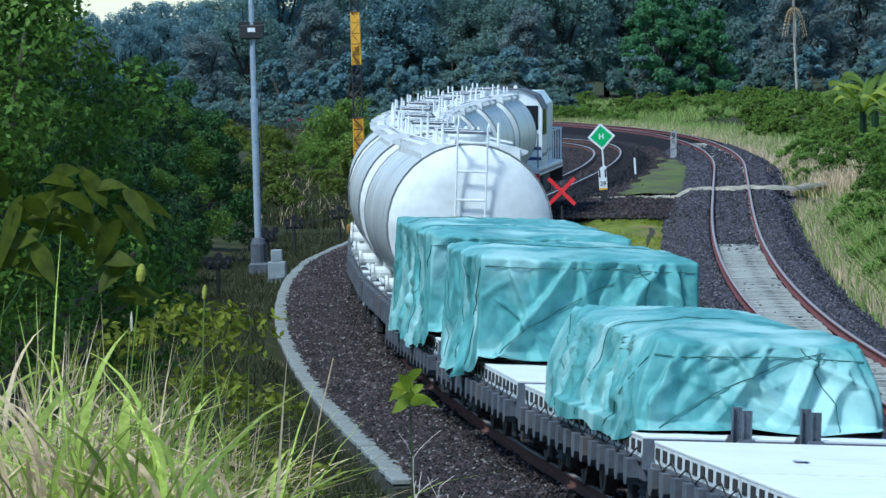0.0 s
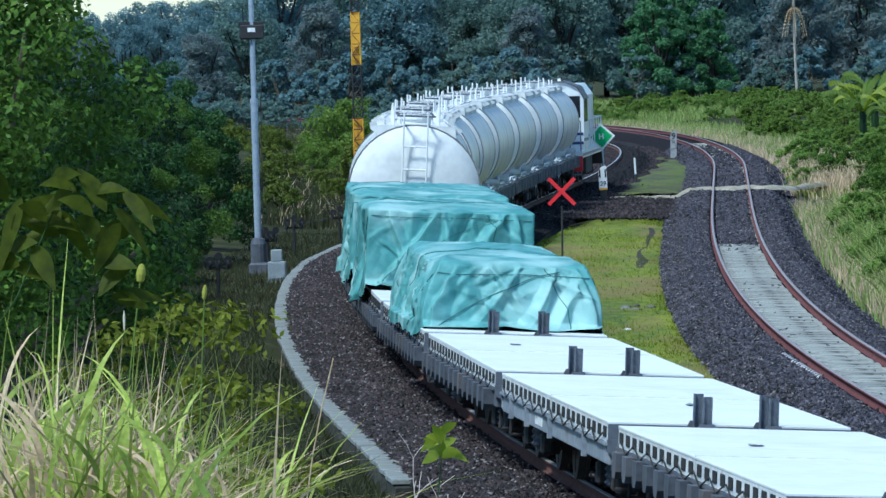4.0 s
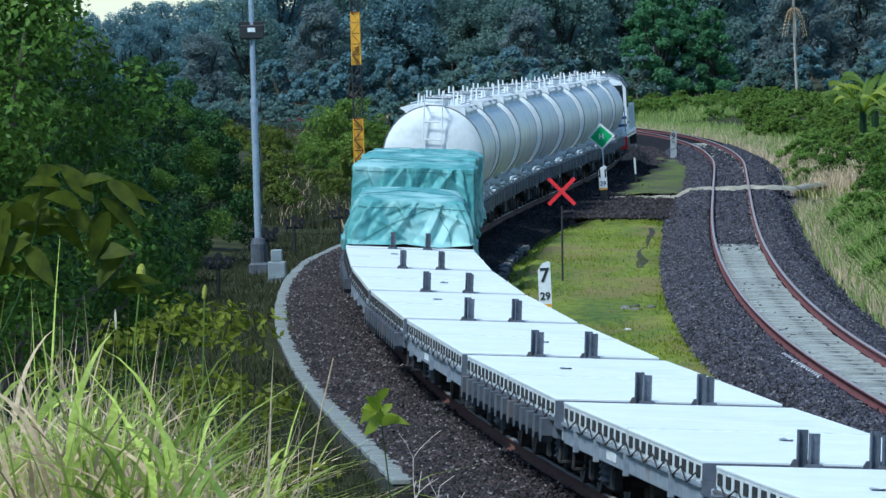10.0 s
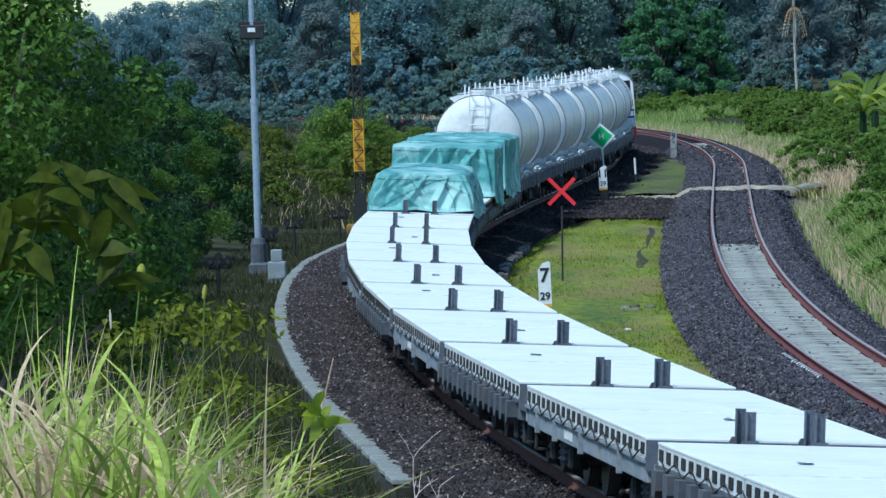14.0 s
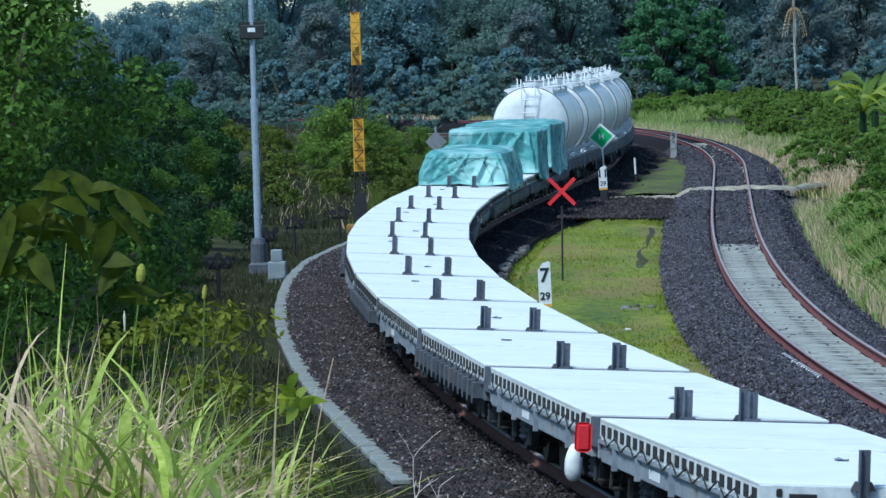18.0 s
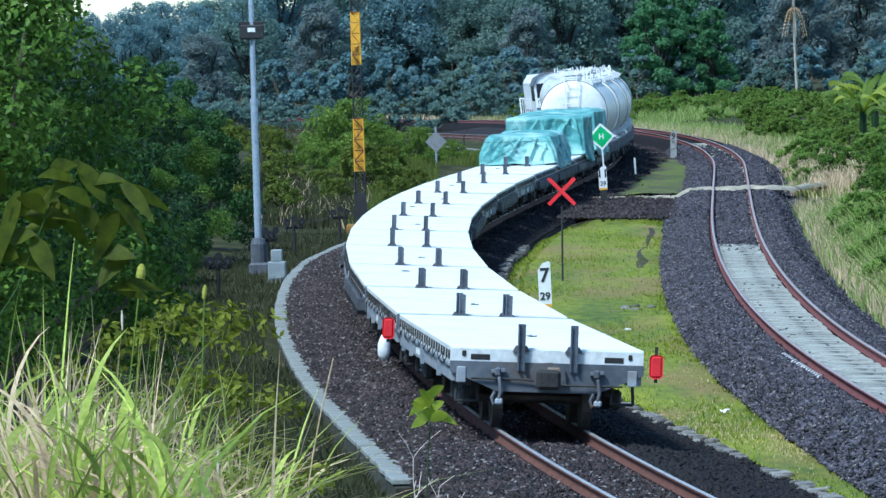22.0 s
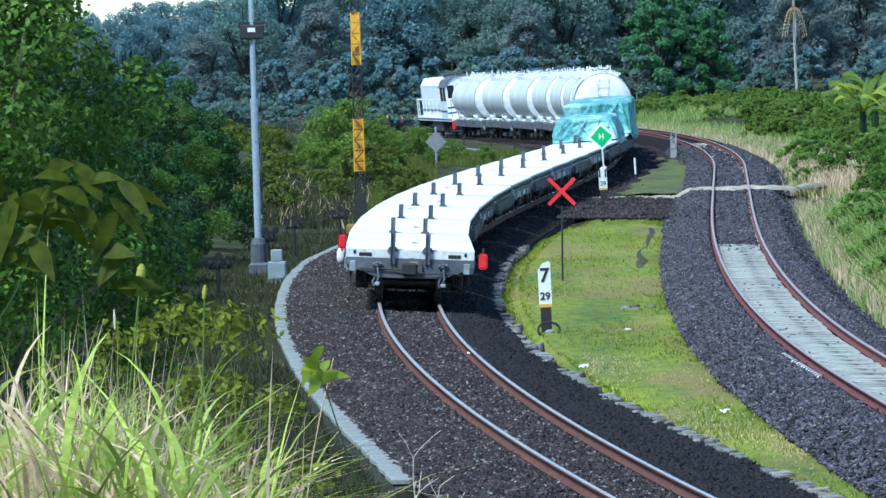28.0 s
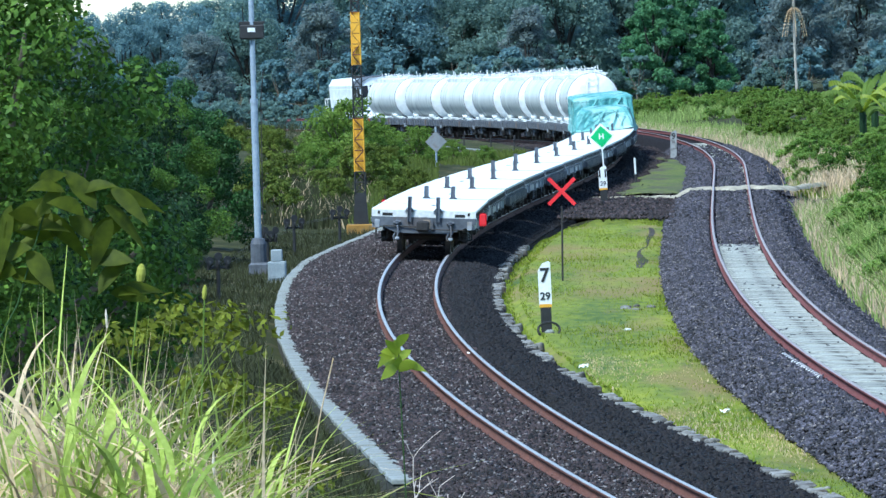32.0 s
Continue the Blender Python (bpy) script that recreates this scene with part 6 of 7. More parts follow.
wood_a = tree("wood_tree", "dark broadleaf tree of the far wood, tinted blue-green for haze", "tree", 11.5, 4.2, 3.2, 90, 17000, 0.12, LEAF_FAR, DARKBARK, 31, "far wood", low=0.6)
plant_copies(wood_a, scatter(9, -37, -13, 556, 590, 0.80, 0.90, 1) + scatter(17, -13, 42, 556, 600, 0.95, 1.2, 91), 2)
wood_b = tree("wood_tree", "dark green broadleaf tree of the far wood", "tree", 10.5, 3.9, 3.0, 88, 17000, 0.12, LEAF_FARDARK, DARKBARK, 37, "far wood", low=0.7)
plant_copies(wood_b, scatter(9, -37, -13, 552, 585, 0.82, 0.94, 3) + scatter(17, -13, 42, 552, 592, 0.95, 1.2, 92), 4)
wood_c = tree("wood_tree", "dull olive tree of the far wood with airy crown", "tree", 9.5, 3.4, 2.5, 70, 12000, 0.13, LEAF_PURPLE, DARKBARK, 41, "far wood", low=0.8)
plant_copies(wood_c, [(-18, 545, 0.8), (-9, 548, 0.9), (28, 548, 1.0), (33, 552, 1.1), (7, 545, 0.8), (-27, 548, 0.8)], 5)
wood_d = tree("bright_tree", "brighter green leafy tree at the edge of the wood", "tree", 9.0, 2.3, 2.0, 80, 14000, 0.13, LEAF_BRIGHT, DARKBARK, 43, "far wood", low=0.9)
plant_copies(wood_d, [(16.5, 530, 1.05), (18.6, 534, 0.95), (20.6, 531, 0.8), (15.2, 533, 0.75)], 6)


# low brush along the far side of the siding
def shrub(name, label, h, spread, leaves, size, leaf, seed, group, lumps=22):
    return tree(name, label, "shrub", h, spread, h * 0.25, lumps, leaves, size, leaf, BARK, seed, group, low=1.0)


brush_a = shrub("brush", "bright green low brush beside the siding", 1.5, 1.8, 7000, 0.07, LEAF_HEDGE, 51, "lineside brush", 60)
plant_copies(brush_a, scatter(44, 6, 28, 425, 470, 0.45, 0.75, 7) + scatter(14, 16.0, 24, 300, 420, 0.5, 0.8, 8), 9)
brush_b = shrub("brush", "mid-green low brush beside the siding", 1.6, 1.7, 7000, 0.07, LEAF_LIGHT, 53, "lineside brush", 60)
plant_copies(brush_b, scatter(44, 5, 32, 440, 505, 0.45, 0.85, 10) + scatter(16, 16.0, 22, 290, 400, 0.6, 0.9, 11), 12)

# bushes on the right slope
bush_r = shrub("bush", "olive green leafy bush on the slope", 2.0, 1.6, 10000, 0.05, LEAF_SUN, 57, "slope bushes", 80)
plant_copies(bush_r, [(13.3, 205, 0.75), (14.0, 216, 0.8), (13.0, 192, 0.7), (12.6, 178, 0.65), (14.6, 236, 0.6), (14.0, 250, 0.7), (12.0, 165, 0.6), (15.0, 226, 0.8), (12.4, 198, 0.7), (11.7, 186, 0.55), (11.0, 170, 0.5), (10.6, 154, 0.5), (10.0, 142, 0.45)], 13)
bush_s = shrub("bush", "yellow-green weedy bush on the slope", 1.3, 1.3, 9000, 0.045, LEAF_HEDGE, 59, "slope bushes", 70)
plant_copies(bush_s, [(10.6, 172, 0.9), (10.0, 158, 0.8), (9.6, 146, 0.8), (11.2, 186, 0.9), (10.4, 152, 0.9), (9.9, 138, 0.9), (9.2, 128, 0.7), (12.6, 244, 0.6), (13.6, 262, 0.8), (14.6, 285, 0.9), (15.6, 296, 0.9), (15.7, 258, 0.95), (16.5, 262, 0.9)], 14)

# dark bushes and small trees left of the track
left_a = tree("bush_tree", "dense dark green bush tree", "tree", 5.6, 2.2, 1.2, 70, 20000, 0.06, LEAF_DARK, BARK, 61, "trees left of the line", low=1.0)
# last six, from (-10.3, 97) on, are unseen trees added to shade the bushes
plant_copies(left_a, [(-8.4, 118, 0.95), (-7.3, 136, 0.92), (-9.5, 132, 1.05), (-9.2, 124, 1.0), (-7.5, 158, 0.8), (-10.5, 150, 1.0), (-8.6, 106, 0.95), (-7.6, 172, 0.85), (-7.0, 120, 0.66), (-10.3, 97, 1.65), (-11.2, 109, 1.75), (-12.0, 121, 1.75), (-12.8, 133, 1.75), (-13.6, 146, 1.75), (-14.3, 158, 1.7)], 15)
left_b = tree("bush_tree", "mid-green leafy bush tree", "tree", 5.0, 2.0, 1.0, 66, 20000, 0.058, LEAF_MID, BARK, 63, "trees left of the line", low=1.0)
plant_copies(left_b, [(-8.0, 126, 0.92), (-7.2, 148, 0.8), (-9.0, 143, 1.05), (-6.2, 184, 0.75), (-7.4, 196, 0.85), (-9.2, 112, 0.95), (-8.4, 205, 0.9), (-6.8, 170, 0.6)], 16)
left_c = tree("bush_tree", "yellow-green bush tree, leaves coloured as sunlit", "tree", 5.0, 1.9, 1.0, 60, 42000, 0.030, LEAF_SUN, BARK, 65, "trees left of the line", low=1.0)
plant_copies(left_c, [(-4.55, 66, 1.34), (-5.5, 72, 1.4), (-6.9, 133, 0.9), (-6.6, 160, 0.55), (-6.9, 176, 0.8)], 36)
# bushes behind the mast, before the far curve
mid_a = shrub("bush", "light green bush beside the lattice mast", 2.4, 1.7, 11000, 0.05, LEAF_LIGHT, 67, "bushes by the mast", 90)
plant_copies(mid_a, [(-3.5, 262, 1.2), (-4.6, 250, 0.55), (-2.6, 285, 0.7), (-1.0, 292, 0.66), (-4.4, 285, 0.5), (-3.0, 252, 0.6), (0.6, 316, 0.42), (-0.6, 326, 0.5), (2.0, 308, 0.34), (-2.2, 330, 0.55)], 17)
mid_b = shrub("bush", "dark olive bush beside the lattice mast", 2.2, 1.7, 11000, 0.055, LEAF_OLIVE, 69, "bushes by the mast", 90)
plant_copies(mid_b, [(-2.6, 245, 0.8), (-5.4, 240, 0.5), (-5.6, 222, 0.6), (-3.6, 300, 0.7), (-2.0, 262, 0.6), (-6.2, 262, 0.6), (-4.1, 236, 0.40), (-3.4, 226, 0.45), (-4.8, 212, 0.5), (-8.6, 300, 0.55), (-9.6, 330, 0.6), (-11.0, 370, 0.6), (-7.2, 290, 0.5), (-12.2, 400, 0.65), (-6.6, 335, 0.5), (-1.3, 238, 0.35), (-0.9, 252, 0.4), (-1.6, 225, 0.3)], 18)


def on_patch(x0, x1, y0, y1, dz=0.0):
    def pick(rng, n):
        x, y = rng.uniform(x0, x1, n), rng.uniform(y0, y1, n)
        return np.stack([x, y, ground_z(x, y) + dz], -1)
    return pick


def beside(way, o0, o1, y0, y1):
    def pick(rng, n):
        y = rng.uniform(y0, y1, n)
        x = way.x_at(y) + rng.uniform(o0, o1, n)
        return np.stack([x, y, ground_z(x, y) - 0.02], -1)
    return pick


tufts("path_grass", 1800, beside(SIDE, 2.1, 6.0, 229, 275), 0.45, 0.035, BLADE, 20, 0.5, "long green grass beyond the footpath", 2)
tufts("rough_grass", 5000, beside(SIDE, 1.85, 6.0, 110, 214), 0.55, 0.035, SLOPE, 21, 0.5, "long pale green grass on the slope", 2)
tufts("dry_path_grass", 2500, beside(SIDE, 2.0, 5.5, 229, 330), 0.4, 0.03, DRY, 19, 0.5, "dry straw-coloured grass beyond the footpath", 2)
tufts("dry_slope_grass", 6000, beside(SIDE, 1.9, 5.0, 110, 216), 0.55, 0.03, DRY, 22, 0.5, "dry straw-coloured grass on the slope", 2)
tufts("hedge_grass", 12000, on_patch(5, 30, 420, 500), 0.6, 0.07, SLOPE, 41, 0.5, "tall green grass among the far brush", 2)
tufts("far_grass", 7000, beside(SIDE, 2.3, 6.5, 300, 470), 0.6, 0.06, SLOPE, 23, 0.4, "pale tall grass along the siding", 2)
tufts("dry_far_grass", 6000, beside(SIDE, 2.1, 4.5, 280, 520), 0.55, 0.05, DRY, 24, 0.4, "dry tall grass along the siding", 2)
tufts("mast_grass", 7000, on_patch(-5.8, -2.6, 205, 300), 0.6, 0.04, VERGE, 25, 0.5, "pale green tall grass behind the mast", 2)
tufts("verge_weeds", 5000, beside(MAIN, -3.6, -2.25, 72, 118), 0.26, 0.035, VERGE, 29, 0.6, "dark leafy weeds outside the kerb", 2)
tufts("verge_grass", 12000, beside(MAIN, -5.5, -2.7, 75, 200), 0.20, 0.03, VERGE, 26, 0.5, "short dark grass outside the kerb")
tufts("dry_mast_grass", 700, on_patch(-5.8, -2.4, 205, 300), 0.6, 0.035, DRY, 37, 0.5, "dry brown grass behind the mast", 2)
tufts("far_verge_grass", 3500, on_patch(-3, 4.0, 296, 334), 0.32, 0.05, DARKBLADE, 45, 0.5, "dull rough grass below the far kerb", 2)
tufts("mast_side_grass", 3500, on_patch(-2.7, -0.1, 205, 300), 0.4, 0.04, DARKBLADE, 46, 0.5, "rough dull grass beside the mast", 2)
tufts("bank_grass", 1800, beside(MAIN, -12.0, -8.6, 240, 420), 0.4, 0.05, VERGE, 27, 0.5, "rough grass below the far curve")
tufts("triangle_grass", 2500, on_patch(6.9, 8.2, 234, 262), 0.20, 0.05, DARKBLADE, 28, 0.4, "short bright grass between the tracks")


def mound(pts, r):
    def pick(rng, n):
        k = rng.integers(0, len(pts), n)
        c = np.asarray(pts, float)[k]
        x, y = c[:, 0] + rng.normal(0, r, n), c[:, 1] + rng.normal(0, r * 2.2, n)
        return np.stack([x, y, ground_z(x, y) - 0.02], -1)
    return pick


tufts("arching_grass", 5500, mound([(11.3, 188), (10.9, 178), (10.5, 168), (10.1, 158), (9.8, 148), (9.4, 138), (12.0, 200), (11.9, 186), (11.2, 164)], 0.45), 1.0, 0.035, SLOPE, 38, 0.9, "mounds of bright green arching grass on the slope", 4)
tufts("tall_dry_grass", 3500, mound([(12.6, 206), (13.2, 236), (14.0, 256), (13.0, 180), (12.0, 160), (11.0, 146)], 0.6), 0.9, 0.03, DRY, 39, 0.6, "tall straw-coloured grass on the slope", 3)

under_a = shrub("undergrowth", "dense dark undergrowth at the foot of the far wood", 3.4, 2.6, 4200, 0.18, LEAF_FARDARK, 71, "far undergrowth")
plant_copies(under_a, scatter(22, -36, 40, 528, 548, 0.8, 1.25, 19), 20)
under_b = shrub("undergrowth", "undergrowth at the foot of the far wood, tinted blue-green for haze", 3.8, 2.4, 4200, 0.18, LEAF_FAR, 73, "far undergrowth")
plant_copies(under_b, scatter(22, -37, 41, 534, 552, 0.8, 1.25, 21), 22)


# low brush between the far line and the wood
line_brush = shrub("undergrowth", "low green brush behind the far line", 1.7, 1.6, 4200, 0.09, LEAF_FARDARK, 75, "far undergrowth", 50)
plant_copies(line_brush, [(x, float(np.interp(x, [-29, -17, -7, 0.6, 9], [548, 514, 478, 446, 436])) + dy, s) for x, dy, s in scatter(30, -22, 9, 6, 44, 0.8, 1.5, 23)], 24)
tufts("line_grass", 5000, on_patch(-24, 9, 430, 535), 0.8, 0.06, VERGE, 43, 0.5, "rough grass behind the far line", 2)


# palm with a pale trunk, and banana-like plants
def frond(bm, root, turn, length, rise, sag, width, n=9, leafy=12):
    """A feather frond: midrib and leaflets on both sides."""
    d = Vector((math.cos(turn), math.sin(turn), 0))
    sd = Vector((-d.y, d.x, 0))
    pts = [Vector(root) + d * (length * u) + Vector((0, 0, rise * u - sag * u * u)) for u in np.linspace(0, 1, n)]
    for a, b in zip(pts[:-1], pts[1:]):
        rod(bm, a, b, 0.018, 4)
    for k in range(leafy):
        u = 0.12 + 0.86 * k / leafy
        i = min(n - 2, int(u * (n - 1)))
        p = pts[i].lerp(pts[i + 1], u * (n - 1) - i)
        for s in (-1, 1):
            w = width * math.sin(math.pi * (0.15 + 0.8 * u))
            q = p + sd * s * w + d * w * 0.5 - Vector((0, 0, w * 0.45))
            h = d * 0.035
            bm.faces.new([bm.verts.new(p - h), bm.verts.new(p + h), bm.verts.new(q + h * 0.3), bm.verts.new(q - h * 0.3)])


pm = thing("palm_tree", "slender palm with pale trunk and drooping dry fronds", "palm tree")
part("trunk", rods([((0, 0, -1), (-0.1, 0, 3.0)), ((-0.1, 0, 3.0), (-0.12, 0, 8.6))], 0.10, 8), PALEBARK, pm, "pale slender trunk")
bm = bmesh.new()
for k in range(13):
    frond(bm, (-0.12, 0, 8.5), k * 0.49, 2.4, 1.2, 2.4, 0.5)
part("fronds", bm, LEAF_BLUE, pm, "green fronds")
bm = bmesh.new()
for k in range(8):
    frond(bm, (-0.1, 0, 6.6), k * 0.8, 0.9, 0.5, 2.6, 0.3)
part("dead_fronds", bm, DRY, pm, "hanging dry fronds")
pm.matrix_basis = pose(26.0, 512.0, at_ground(26.0, 512))
for x, y, h in ((-14.2, 575, 8.0), (-30.0, 580, 8.6), (33.5, 575, 9.6)):
    q = thing("palm_tree", "green palm rising among the far trees", "palm tree")
    part("trunk", rods([((0, 0, -1), (0, 0, h))], 0.15, 8), BARK, q)
    bm = bmesh.new()
    for k in range(15):
        frond(bm, (0, 0, h), k * 0.43, 2.6, 1.5, 2.6, 0.6)
    part("fronds", bm, LEAF_BLUE, q)
    q.matrix_basis = pose(x, y, at_ground(x, y))


def banana(x, y, s, seed):
    """A stem and long torn leaves."""
    b = thing("banana_plant", "light green banana-like plant with arching leaves", "banana plant", "banana plants")
    rng = random.Random(seed)
    part("stem", rods([((0, 0, -0.4), (0, 0, 1.3))], 0.11, 8), LEAF_DARK, b)
    for k in range(9):
        bm = bmesh.new()
        turn, up = k * 0.75 + rng.uniform(-0.2, 0.2), rng.uniform(1.5, 2.6)
        d = Vector((math.cos(turn), math.sin(turn), 0)); sd = Vector((-d.y, d.x, 0))
        rows = []
        for i, u in enumerate(np.linspace(0, 1, 25)):
            p = Vector((0, 0, 1.25)) + d * (1.25 * u) + Vector((0, 0, up * u - 1.4 * u * u))
            w = 0.15 * math.sin(math.pi * min(1, 0.08 + 0.92 * u)) ** 0.6 * (1 if i % 2 else 0.62)
            rows.append([bm.verts.new(p + sd * w + Vector((0, 0, -0.12 * u))), bm.verts.new(p + Vector((0, 0, 0.05))), bm.verts.new(p - sd * w + Vector((0, 0, -0.12 * u)))])
        for r0, r1 in zip(rows[:-1], rows[1:]):
            bm.faces.new((r0[0], r0[1], r1[1], r1[0])); bm.faces.new((r0[1], r0[2], r1[2], r1[1]))
        part("leaf", bm, SPRIG if k % 2 else LEAF_LIGHT, b)
    b.matrix_basis = pose(x, y, at_ground(x, y), 0, 0, rng.uniform(0, 90))
    b.scale = (s, s, s)


banana(16.6, 277, 1.3, 1)
banana(17.5, 284, 1.35, 2)
banana(17.2, 270, 0.9, 3)
for x, y in ((-8.6, 480), (-10.2, 476)):
    bm = bmesh.new()
    f = thing("palm_bush", "low grey-green palm bush by the far line", "palm bush", "palm bushes")
    for k in range(12):
        frond(bm, (0, 0, 0.6), k * 0.53, 1.9, 1.8, 1.6, 0.45)
    part("fronds", bm, LEAF_BLUE, f)
    f.matrix_basis = pose(x, y, at_ground(x, y))


# ---- tall weeds on the near bank ----
def ray_point(px, py, d):
    """A place d metres out, given as shares of the picture: px from the middle, py from the horizon, in view lengths."""
    return px * d, d, EYE - py * d


def reed_clump(name, label, x, y, z0, count, h, w, material, seed, spread, lean, wind=0.25, seeds=False, wild=0.3):
    """Long bending blades that rise from one root area; one mesh, blades as islands."""
    rng = np.random.default_rng(seed)
    root = np.stack([rng.normal(0, spread, count), rng.normal(0, spread * 1.5, count), 0 * np.arange(count)], -1)
    a = rng.normal(0, 1, (count, 2))
    hh = h * rng.uniform(0.55, 1.08, count)
    ww = w * rng.uniform(0.5, 1.2, count)
    low_leaf = np.arange(count) % 5 < 2                        # leaves that arch out from the stems part-way up
    hh = np.where(low_leaf, rng.uniform(0.25, 0.65, count), hh)
    root[:, 2] = np.where(low_leaf, h * rng.uniform(0.30, 0.66, count), 0.0)
    root[:, :2] *= np.where(low_leaf, 1.5, 1.0)[:, None]
    bend = lean * rng.uniform(0.1, 1.0, count) + (rng.uniform(0, 1, count) < wild) * rng.uniform(0.3, 1.25, count)
    bend = np.where(low_leaf, rng.uniform(0.25, 1.15, count), bend * 0.6)
    ww = ww * np.where(low_leaf, rng.uniform(0.4, 0.95, count), 0.55)
    d = np.stack([a[:, 0] + wind, a[:, 1] * 0.5, 0 * hh], -1)
    d /= np.linalg.norm(d, axis=1)[:, None]
    tw = rng.uniform(-0.5, 0.5, count)
    sd = np.stack([np.cos(tw), np.sin(tw), 0 * tw], -1)
    segs = 7
    vs = []
    for k in range(segs + 1):
        u = k / segs
        c = root + np.array([0, 0, 1.0]) * (hh * (u - 0.5 * bend * u ** 3.2))[:, None] + d * (hh * bend * u ** 2.2)[:, None]
        half = sd * (ww * 0.5 * (1 - u ** 2.5) * (0.5 + 0.5 * min(1, 3 * u)))[:, None] + np.array([0, 0, 0.0])
        vs += [c - half, c + half]
    v = np.stack(vs, 1)
    m = 2 * (segs + 1)
    t = thing(name, label, "grass clump", "tall grass on the bank")
    for g in np.array_split(np.arange(count), 3):
        k = np.arange(len(g))
        f = np.concatenate([np.stack([k * m + 2 * q, k * m + 2 * q + 1, k * m + 2 * q + 3, k * m + 2 * q + 2], -1) for q in range(segs)])
        tagged(under("grass_tuft", indexed("grass_tuft", v[g].reshape(-1, 3), f, material), t), kind="stuff")
    if seeds:
        k = int(np.argmax(hh))
        p = (v[k][-1] + v[k][-2]) / 2
        part("seed_head", lathe([(0.002, p[2] - 0.05), (0.005, p[2] - 0.03), (0.006, p[2] + 0.01), (0.002, p[2] + 0.04)], p[0], p[1], 7), STRAWHEAD, t, "pale feathery seed head")
    t.matrix_basis = pose(x, y, z0)
    return t


swaying = []
rng = random.Random(77)
for i in range(92):
    d = rng.uniform(22, 34)
    u = rng.random()
    x = (-0.065 + 0.035 * u + rng.uniform(-0.003, 0.003)) * d
    fresh = rng.random() < 0.56 - 0.48 * u
    deep = fresh and rng.random() < 0.28
    top = 0.0358 + 0.017 * u + rng.uniform(-0.009, 0.016) + (0.003 if deep else 0.0 if fresh else 0.002)
    ztop = EYE - top * d
    z0 = float(ground_z(x, d)) - 0.05
    c = reed_clump("grass_clump", "tall fresh green grass bending in the wind" if fresh else "tall dry straw-coloured grass", x, d, z0, 46, (ztop - z0) * 1.05, rng.choice((0.025, 0.038, 0.055)) if fresh else rng.choice((0.012, 0.018, 0.028)), DEEP if deep else FRESH if fresh else DRY, 100 + i, 0.11, rng.uniform(0.35, 1.0) if fresh else rng.uniform(0.15, 0.6), wind=rng.uniform(-0.7, 0.9), seeds=i % 13 == 0, wild=rng.choice((0.25, 0.5, 0.75)))
    swaying.append((c, rng.uniform(0, 6.28), 1.6 if fresh else 1.2))

# two thin weeds that end in a yellow-green pod
def pod_weed(px, py, d, lean, girth, tall):
    x, y, z = ray_point(px, py, d)
    t = thing("pod_weed", "thin green weed stem with a yellow-green seed pod", "weed", "weeds with pods")
    h = z - float(ground_z(x, y)) + 0.05
    part("stem", tube([(-lean, 0, -h), (-lean * 0.4, 0, -h * 0.4), (0, 0, 0)], 0.003, 6), DEEP, t)
    part("pod", lathe([(r * girth, v * tall) for r, v in ((0.003, -0.045), (0.010, -0.036), (0.013, -0.01), (0.012, 0.012), (0.007, 0.028), (0.002, 0.034))], 0, 0, 10), SEED, t, "yellow-green ribbed pod")
    t.matrix_basis = pose(x, y, z, 0, 6, 0)
    swaying.append((t, 4 * px, 0.5))


pod_weed(-0.0428, 0.0312, 24.0, 0.05, 1.25, 0.85)
pod_weed(-0.0339, 0.0342, 26.0, -0.08, 0.7, 0.72)

# leafy weeds behind the tall grass
weed = tree("weed_bush", "green and yellow leafy weeds on the bank", "weeds", 2.0, 0.42, 0.4, 40, 1300, 0.022, WEED, LEAF_OLIVE, 81, "weeds on the bank", low=1.0, girth=0.14)
plant_copies(weed, [(-1.52, 33, 1.10), (-1.22, 34, 1.20), (-0.98, 33, 1.14), (-0.90, 34.5, 0.98), (-1.9, 35, 1.08), (-1.05, 31, 0.92)], 82)


def blade_leaf(bm, root, way, length, width, droop, face=(0, 0, 1)):
    """A pointed oval leaf with a folded midrib, its upper side turned to face."""
    d = Vector(way).normalized()
    sd = d.cross(Vector(face)).normalized()
    prev = None
    for u in np.linspace(0, 1, 8):
        p = Vector(root) + d * (length * u) - Vector((0, 0, droop * length * u * u))
        w = width * math.sin(math.pi * u ** 0.8) * 0.5
        row = [bm.verts.new(p + sd * w + Vector((0, 0, w * 0.3))), bm.verts.new(p), bm.verts.new(p - sd * w + Vector((0, 0, w * 0.3)))]
        if prev:
            bm.faces.new((prev[0], prev[1], row[1], row[0])); bm.faces.new((prev[1], prev[2], row[2], row[1]))
        prev = row


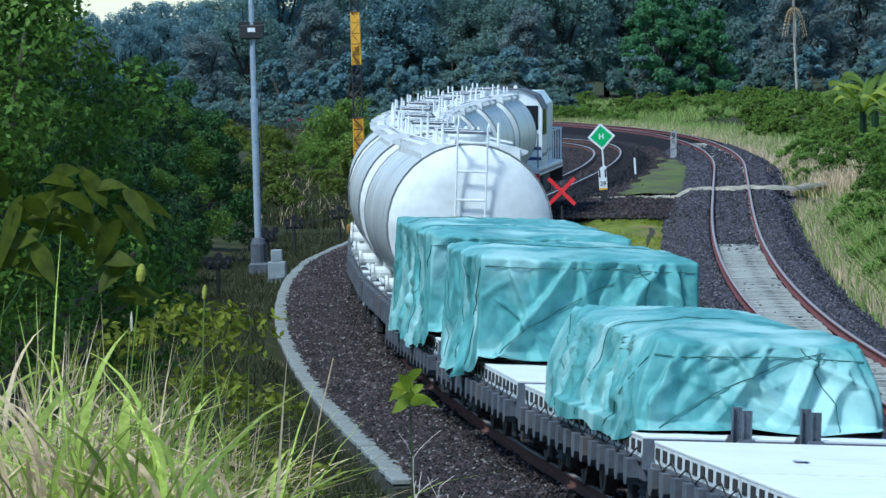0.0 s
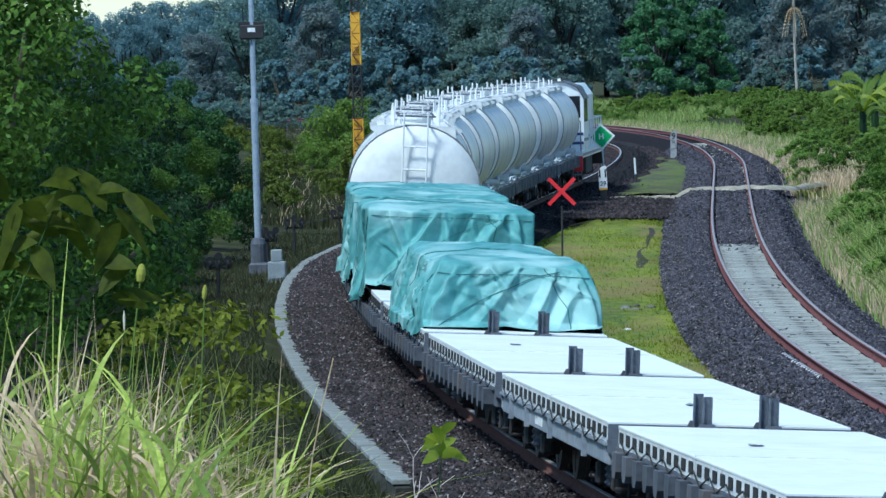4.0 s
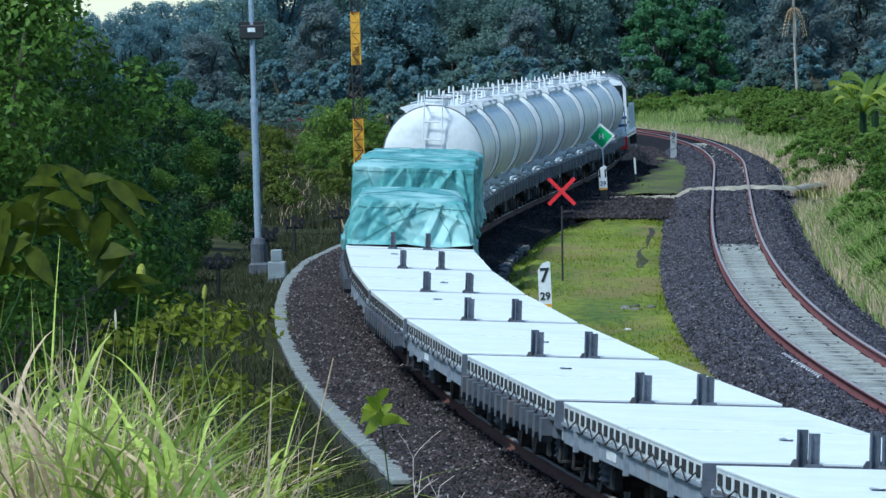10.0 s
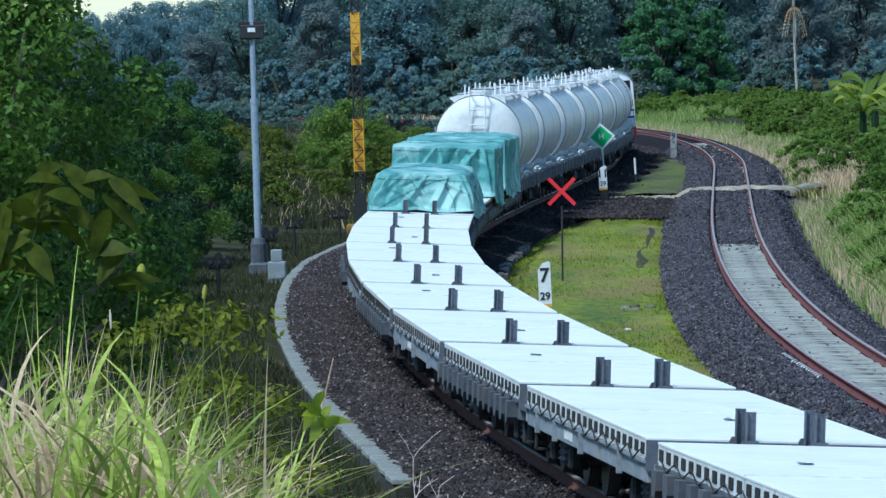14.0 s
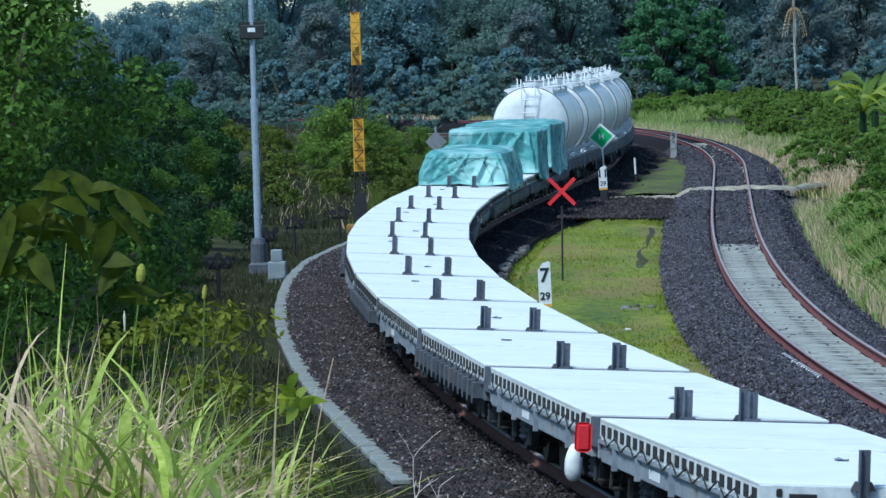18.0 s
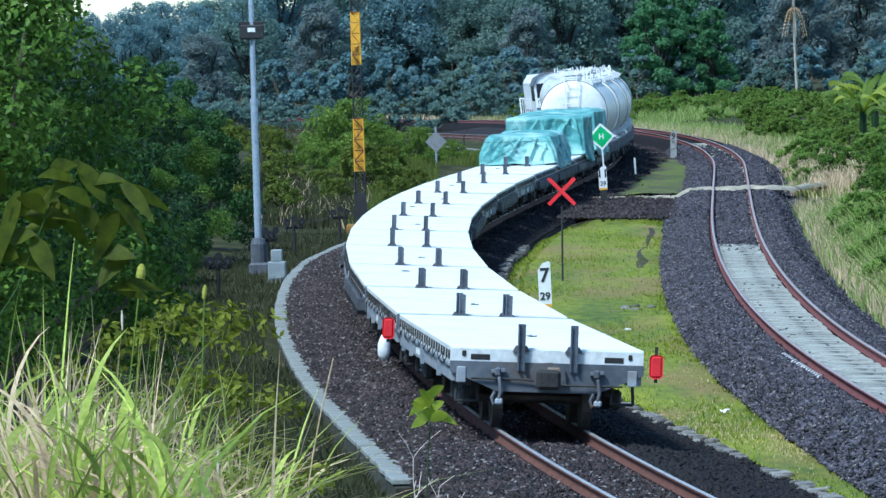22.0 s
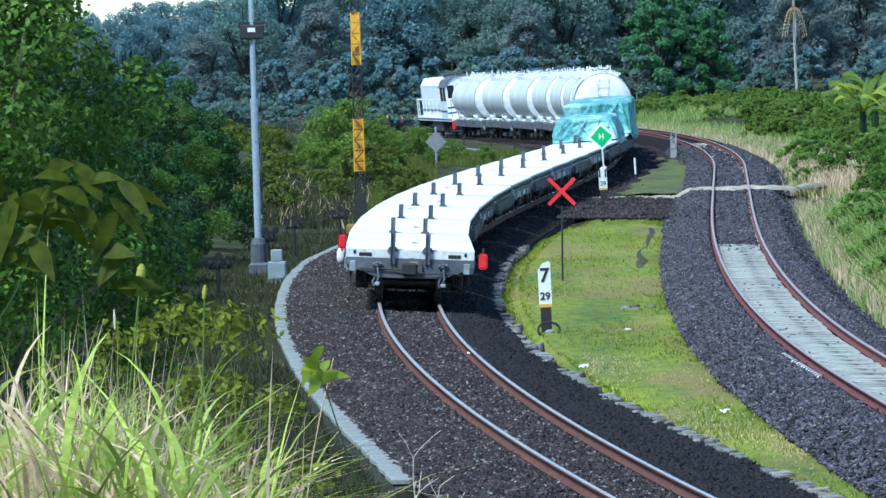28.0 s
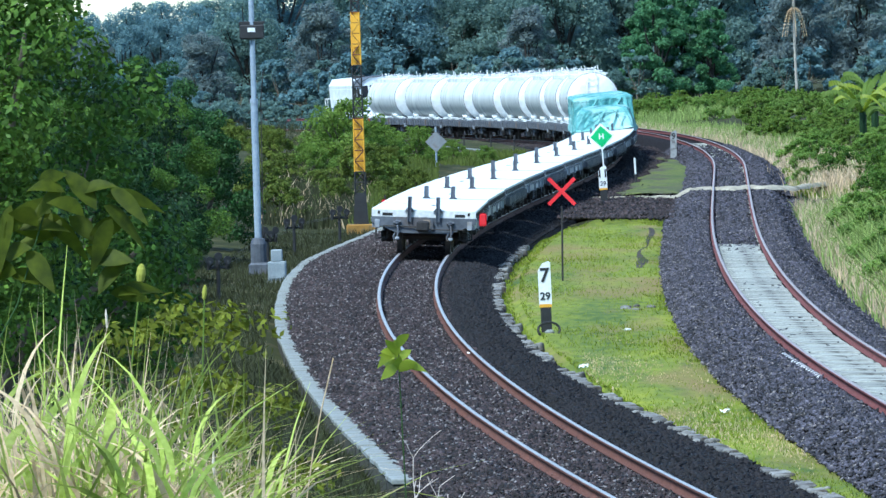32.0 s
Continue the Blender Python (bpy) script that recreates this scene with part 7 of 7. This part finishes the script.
def sapling(name, label, height, leaves, length, width, seed, spread, drop, leaf, down=False):
    t = thing(name, label, "sapling")
    rg = random.Random(seed)
    bend = [(-0.62, 0, -height), (-0.34, 0, -0.6), (-0.10, 0, -0.24), (0, 0, 0)] if down else [(0.03, 0, -height), (0.015, 0, -height * 0.5), (0, 0, 0)]
    part("stem", tube(bend, 0.0018, 6), LEAF_MID, t, "thin green stem")
    for k in range(leaves):
        bm = bmesh.new()
        a = -1.9 + 3.8 * ((k * 0.618) % 1.0) + rg.uniform(-0.2, 0.2)
        if down:
            a = rg.uniform(0.4, 2.9) * rg.choice((1, -1))
        root = (rg.uniform(-1, 1) * spread, rg.uniform(-0.03, 0.03), -rg.random() * drop)
        blade_leaf(bm, root, (math.sin(a), rg.uniform(-0.5, 0.5), math.cos(a)), length * rg.uniform(0.65, 1.1), width * rg.uniform(0.8, 1.1), rg.uniform(0.1, 0.4), (rg.uniform(-0.8, 0.8), -1, rg.uniform(-0.2, 1.2)))
        part("leaf", bm, leaf, t, smooth=True)
    return t


sprig = sapling("sapling", "bright green sapling swaying before the ballast", 1.75, 14, 0.068, 0.026, 4, 0.006, 0.06, SPRIG)
leafy = sapling("sapling", "broad-leaved sapling with large green leaves", 1.9, 32, 0.125, 0.040, 9, 0.13, 0.25, BROAD, True)
# bare dry twigs at the kerb's end
tw = thing("dry_twigs", "bare pale dry twigs in front of the ballast", "twigs")
rt = random.Random(6)


def fork(p, way, length, r, depth):
    """A crooked twig that splits again and again."""
    pts = [p]
    for k in range(4):
        way = (way + Vector((rt.uniform(-0.28, 0.28), rt.uniform(-0.2, 0.2), rt.uniform(-0.1, 0.12)))).normalized()
        pts.append(pts[-1] + way * length / 4)
    part("branch", tube(pts, r, 5), TWIG, tw)
    if depth:
        for i, sd in ((2, 1), (3, -1), (4, 1), (4, -1)):
            if rt.random() < 0.8:
                turn = Matrix.Rotation(sd * rt.uniform(0.4, 0.95), 3, "Y")
                fork(pts[i], turn @ way, length * rt.uniform(0.35, 0.55), r * 0.7, depth - 1)


for x, lean, length in ((-0.08, -0.5, 0.14), (-0.05, 0.12, 0.34), (-0.03, 0.4, 0.22), (-0.09, 0.05, 0.20), (0.0, 0.7, 0.16)):
    fork(Vector((x, 0, -0.25)), Vector((lean, 0, 1)).normalized(), length, 0.0024, 1)
tw.matrix_basis = pose(*ray_point(-0.0022, 0.0615, 30))
st = thing("grass_stalk", "single thin dry grass stalk before the kerb", "stalk")
part("stalk", tube([(-0.05, 0, -0.35), (-0.01, 0, -0.1), (0.03, 0, 0.08), (0.075, 0, 0.25), (0.085, 0, 0.29)], 0.0028, 5), DRY, st)
st.matrix_basis = pose(*ray_point(-0.0190, 0.0545, 28))


# ---- what moves ----
def motions():
    for ob, off in train:
        walk(ob, [(t * 1.0, MAIN.stand(tail_way(t) + off)) for t in range(0, 33)])
    # wheels of the last four wagons roll
    for ob, off in train[:4]:
        for ws in [c for c in ob.children_recursive if c.name.startswith('wheelset')]:
            y = ws.matrix_basis.translation.y
            walk(ws, [(k / 15, pose(0, y, 0.39, -math.degrees((tail_way(k / 15) - tail_way(0)) / 0.39), 0, 0)) for k in range(481)])
    # the sapling's head, swung by the wind: shares of the view across and down
    head = [(0, 178, 167), (0.5, 178, 157), (1, 221, 178), (1.5, 231, 198), (2, 198, 162), (2.5, 180, 154), (3, 196, 186), (3.5, 191, 193), (5.5, 200, 169), (6, 202, 164), (6.5, 172, 156), (7, 165, 158), (7.5, 163, 160), (8, 172, 155), (8.5, 192, 155), (9, 202, 163), (9.5, 191, 179), (10, 164, 176), (10.5, 160, 182), (11, 181, 192), (11.5, 174, 184), (12, 161, 180), (12.5, 164, 164), (13, 188, 164), (13.5, 190, 166), (14, 137, 178), (14.5, 165, 174), (16.5, 145, 170), (17, 137, 170), (17.5, 151, 172), (18, 126, 170), (18.5, 150, 165), (19, 136, 169), (19.5, 153, 162), (20, 182, 170), (20.5, 193, 172), (21, 183, 164), (21.5, 172, 168), (22, 187, 174), (22.5, 177, 173), (23, 177, 170), (23.5, 208, 171), (24, 216, 169), (24.5, 149, 167), (25, 149, 167), (25.5, 199, 181), (27.5, 173, 157), (28, 137, 158), (28.5, 165, 155), (29, 200, 163), (29.5, 181, 162), (30, 172, 164), (30.5, 199, 171), (31, 192, 164), (31.5, 171, 158), (32, 173, 152)]
    rows = []
    for t, a, b in head:
        u, v = (a * 4.04 - 784) / 12510, (b * 4.04 - 75.5 - 0.0297 * (784 - a * 4.04)) / 12510
        rows.append((t, pose(*ray_point(u, v, 17.0), 0, (a - 174) * 0.42, 0)))
    walk(sprig, rows)
    rows = []
    for k in range(65):
        t = k * 0.5
        sw = math.sin(t * 1.7) + 0.6 * math.sin(t * 2.9 + 1)
        rows.append((t, pose(*ray_point(-0.0538 + 0.0011 * sw, 0.0180 + 0.0008 * math.sin(t * 2.2), 15.0), 0, 4 * sw, 0)))
    walk(leafy, rows)
    for ob, ph, amp in swaying:
        m = ob.matrix_basis.copy()
        walk(ob, [(t * 0.5, m @ pose(0, 0, 0, 0, amp * (math.sin(t * 0.85 + ph) + 0.5 * math.sin(t * 1.9 + 2 * ph)), 0)) for t in range(65)])


motions()
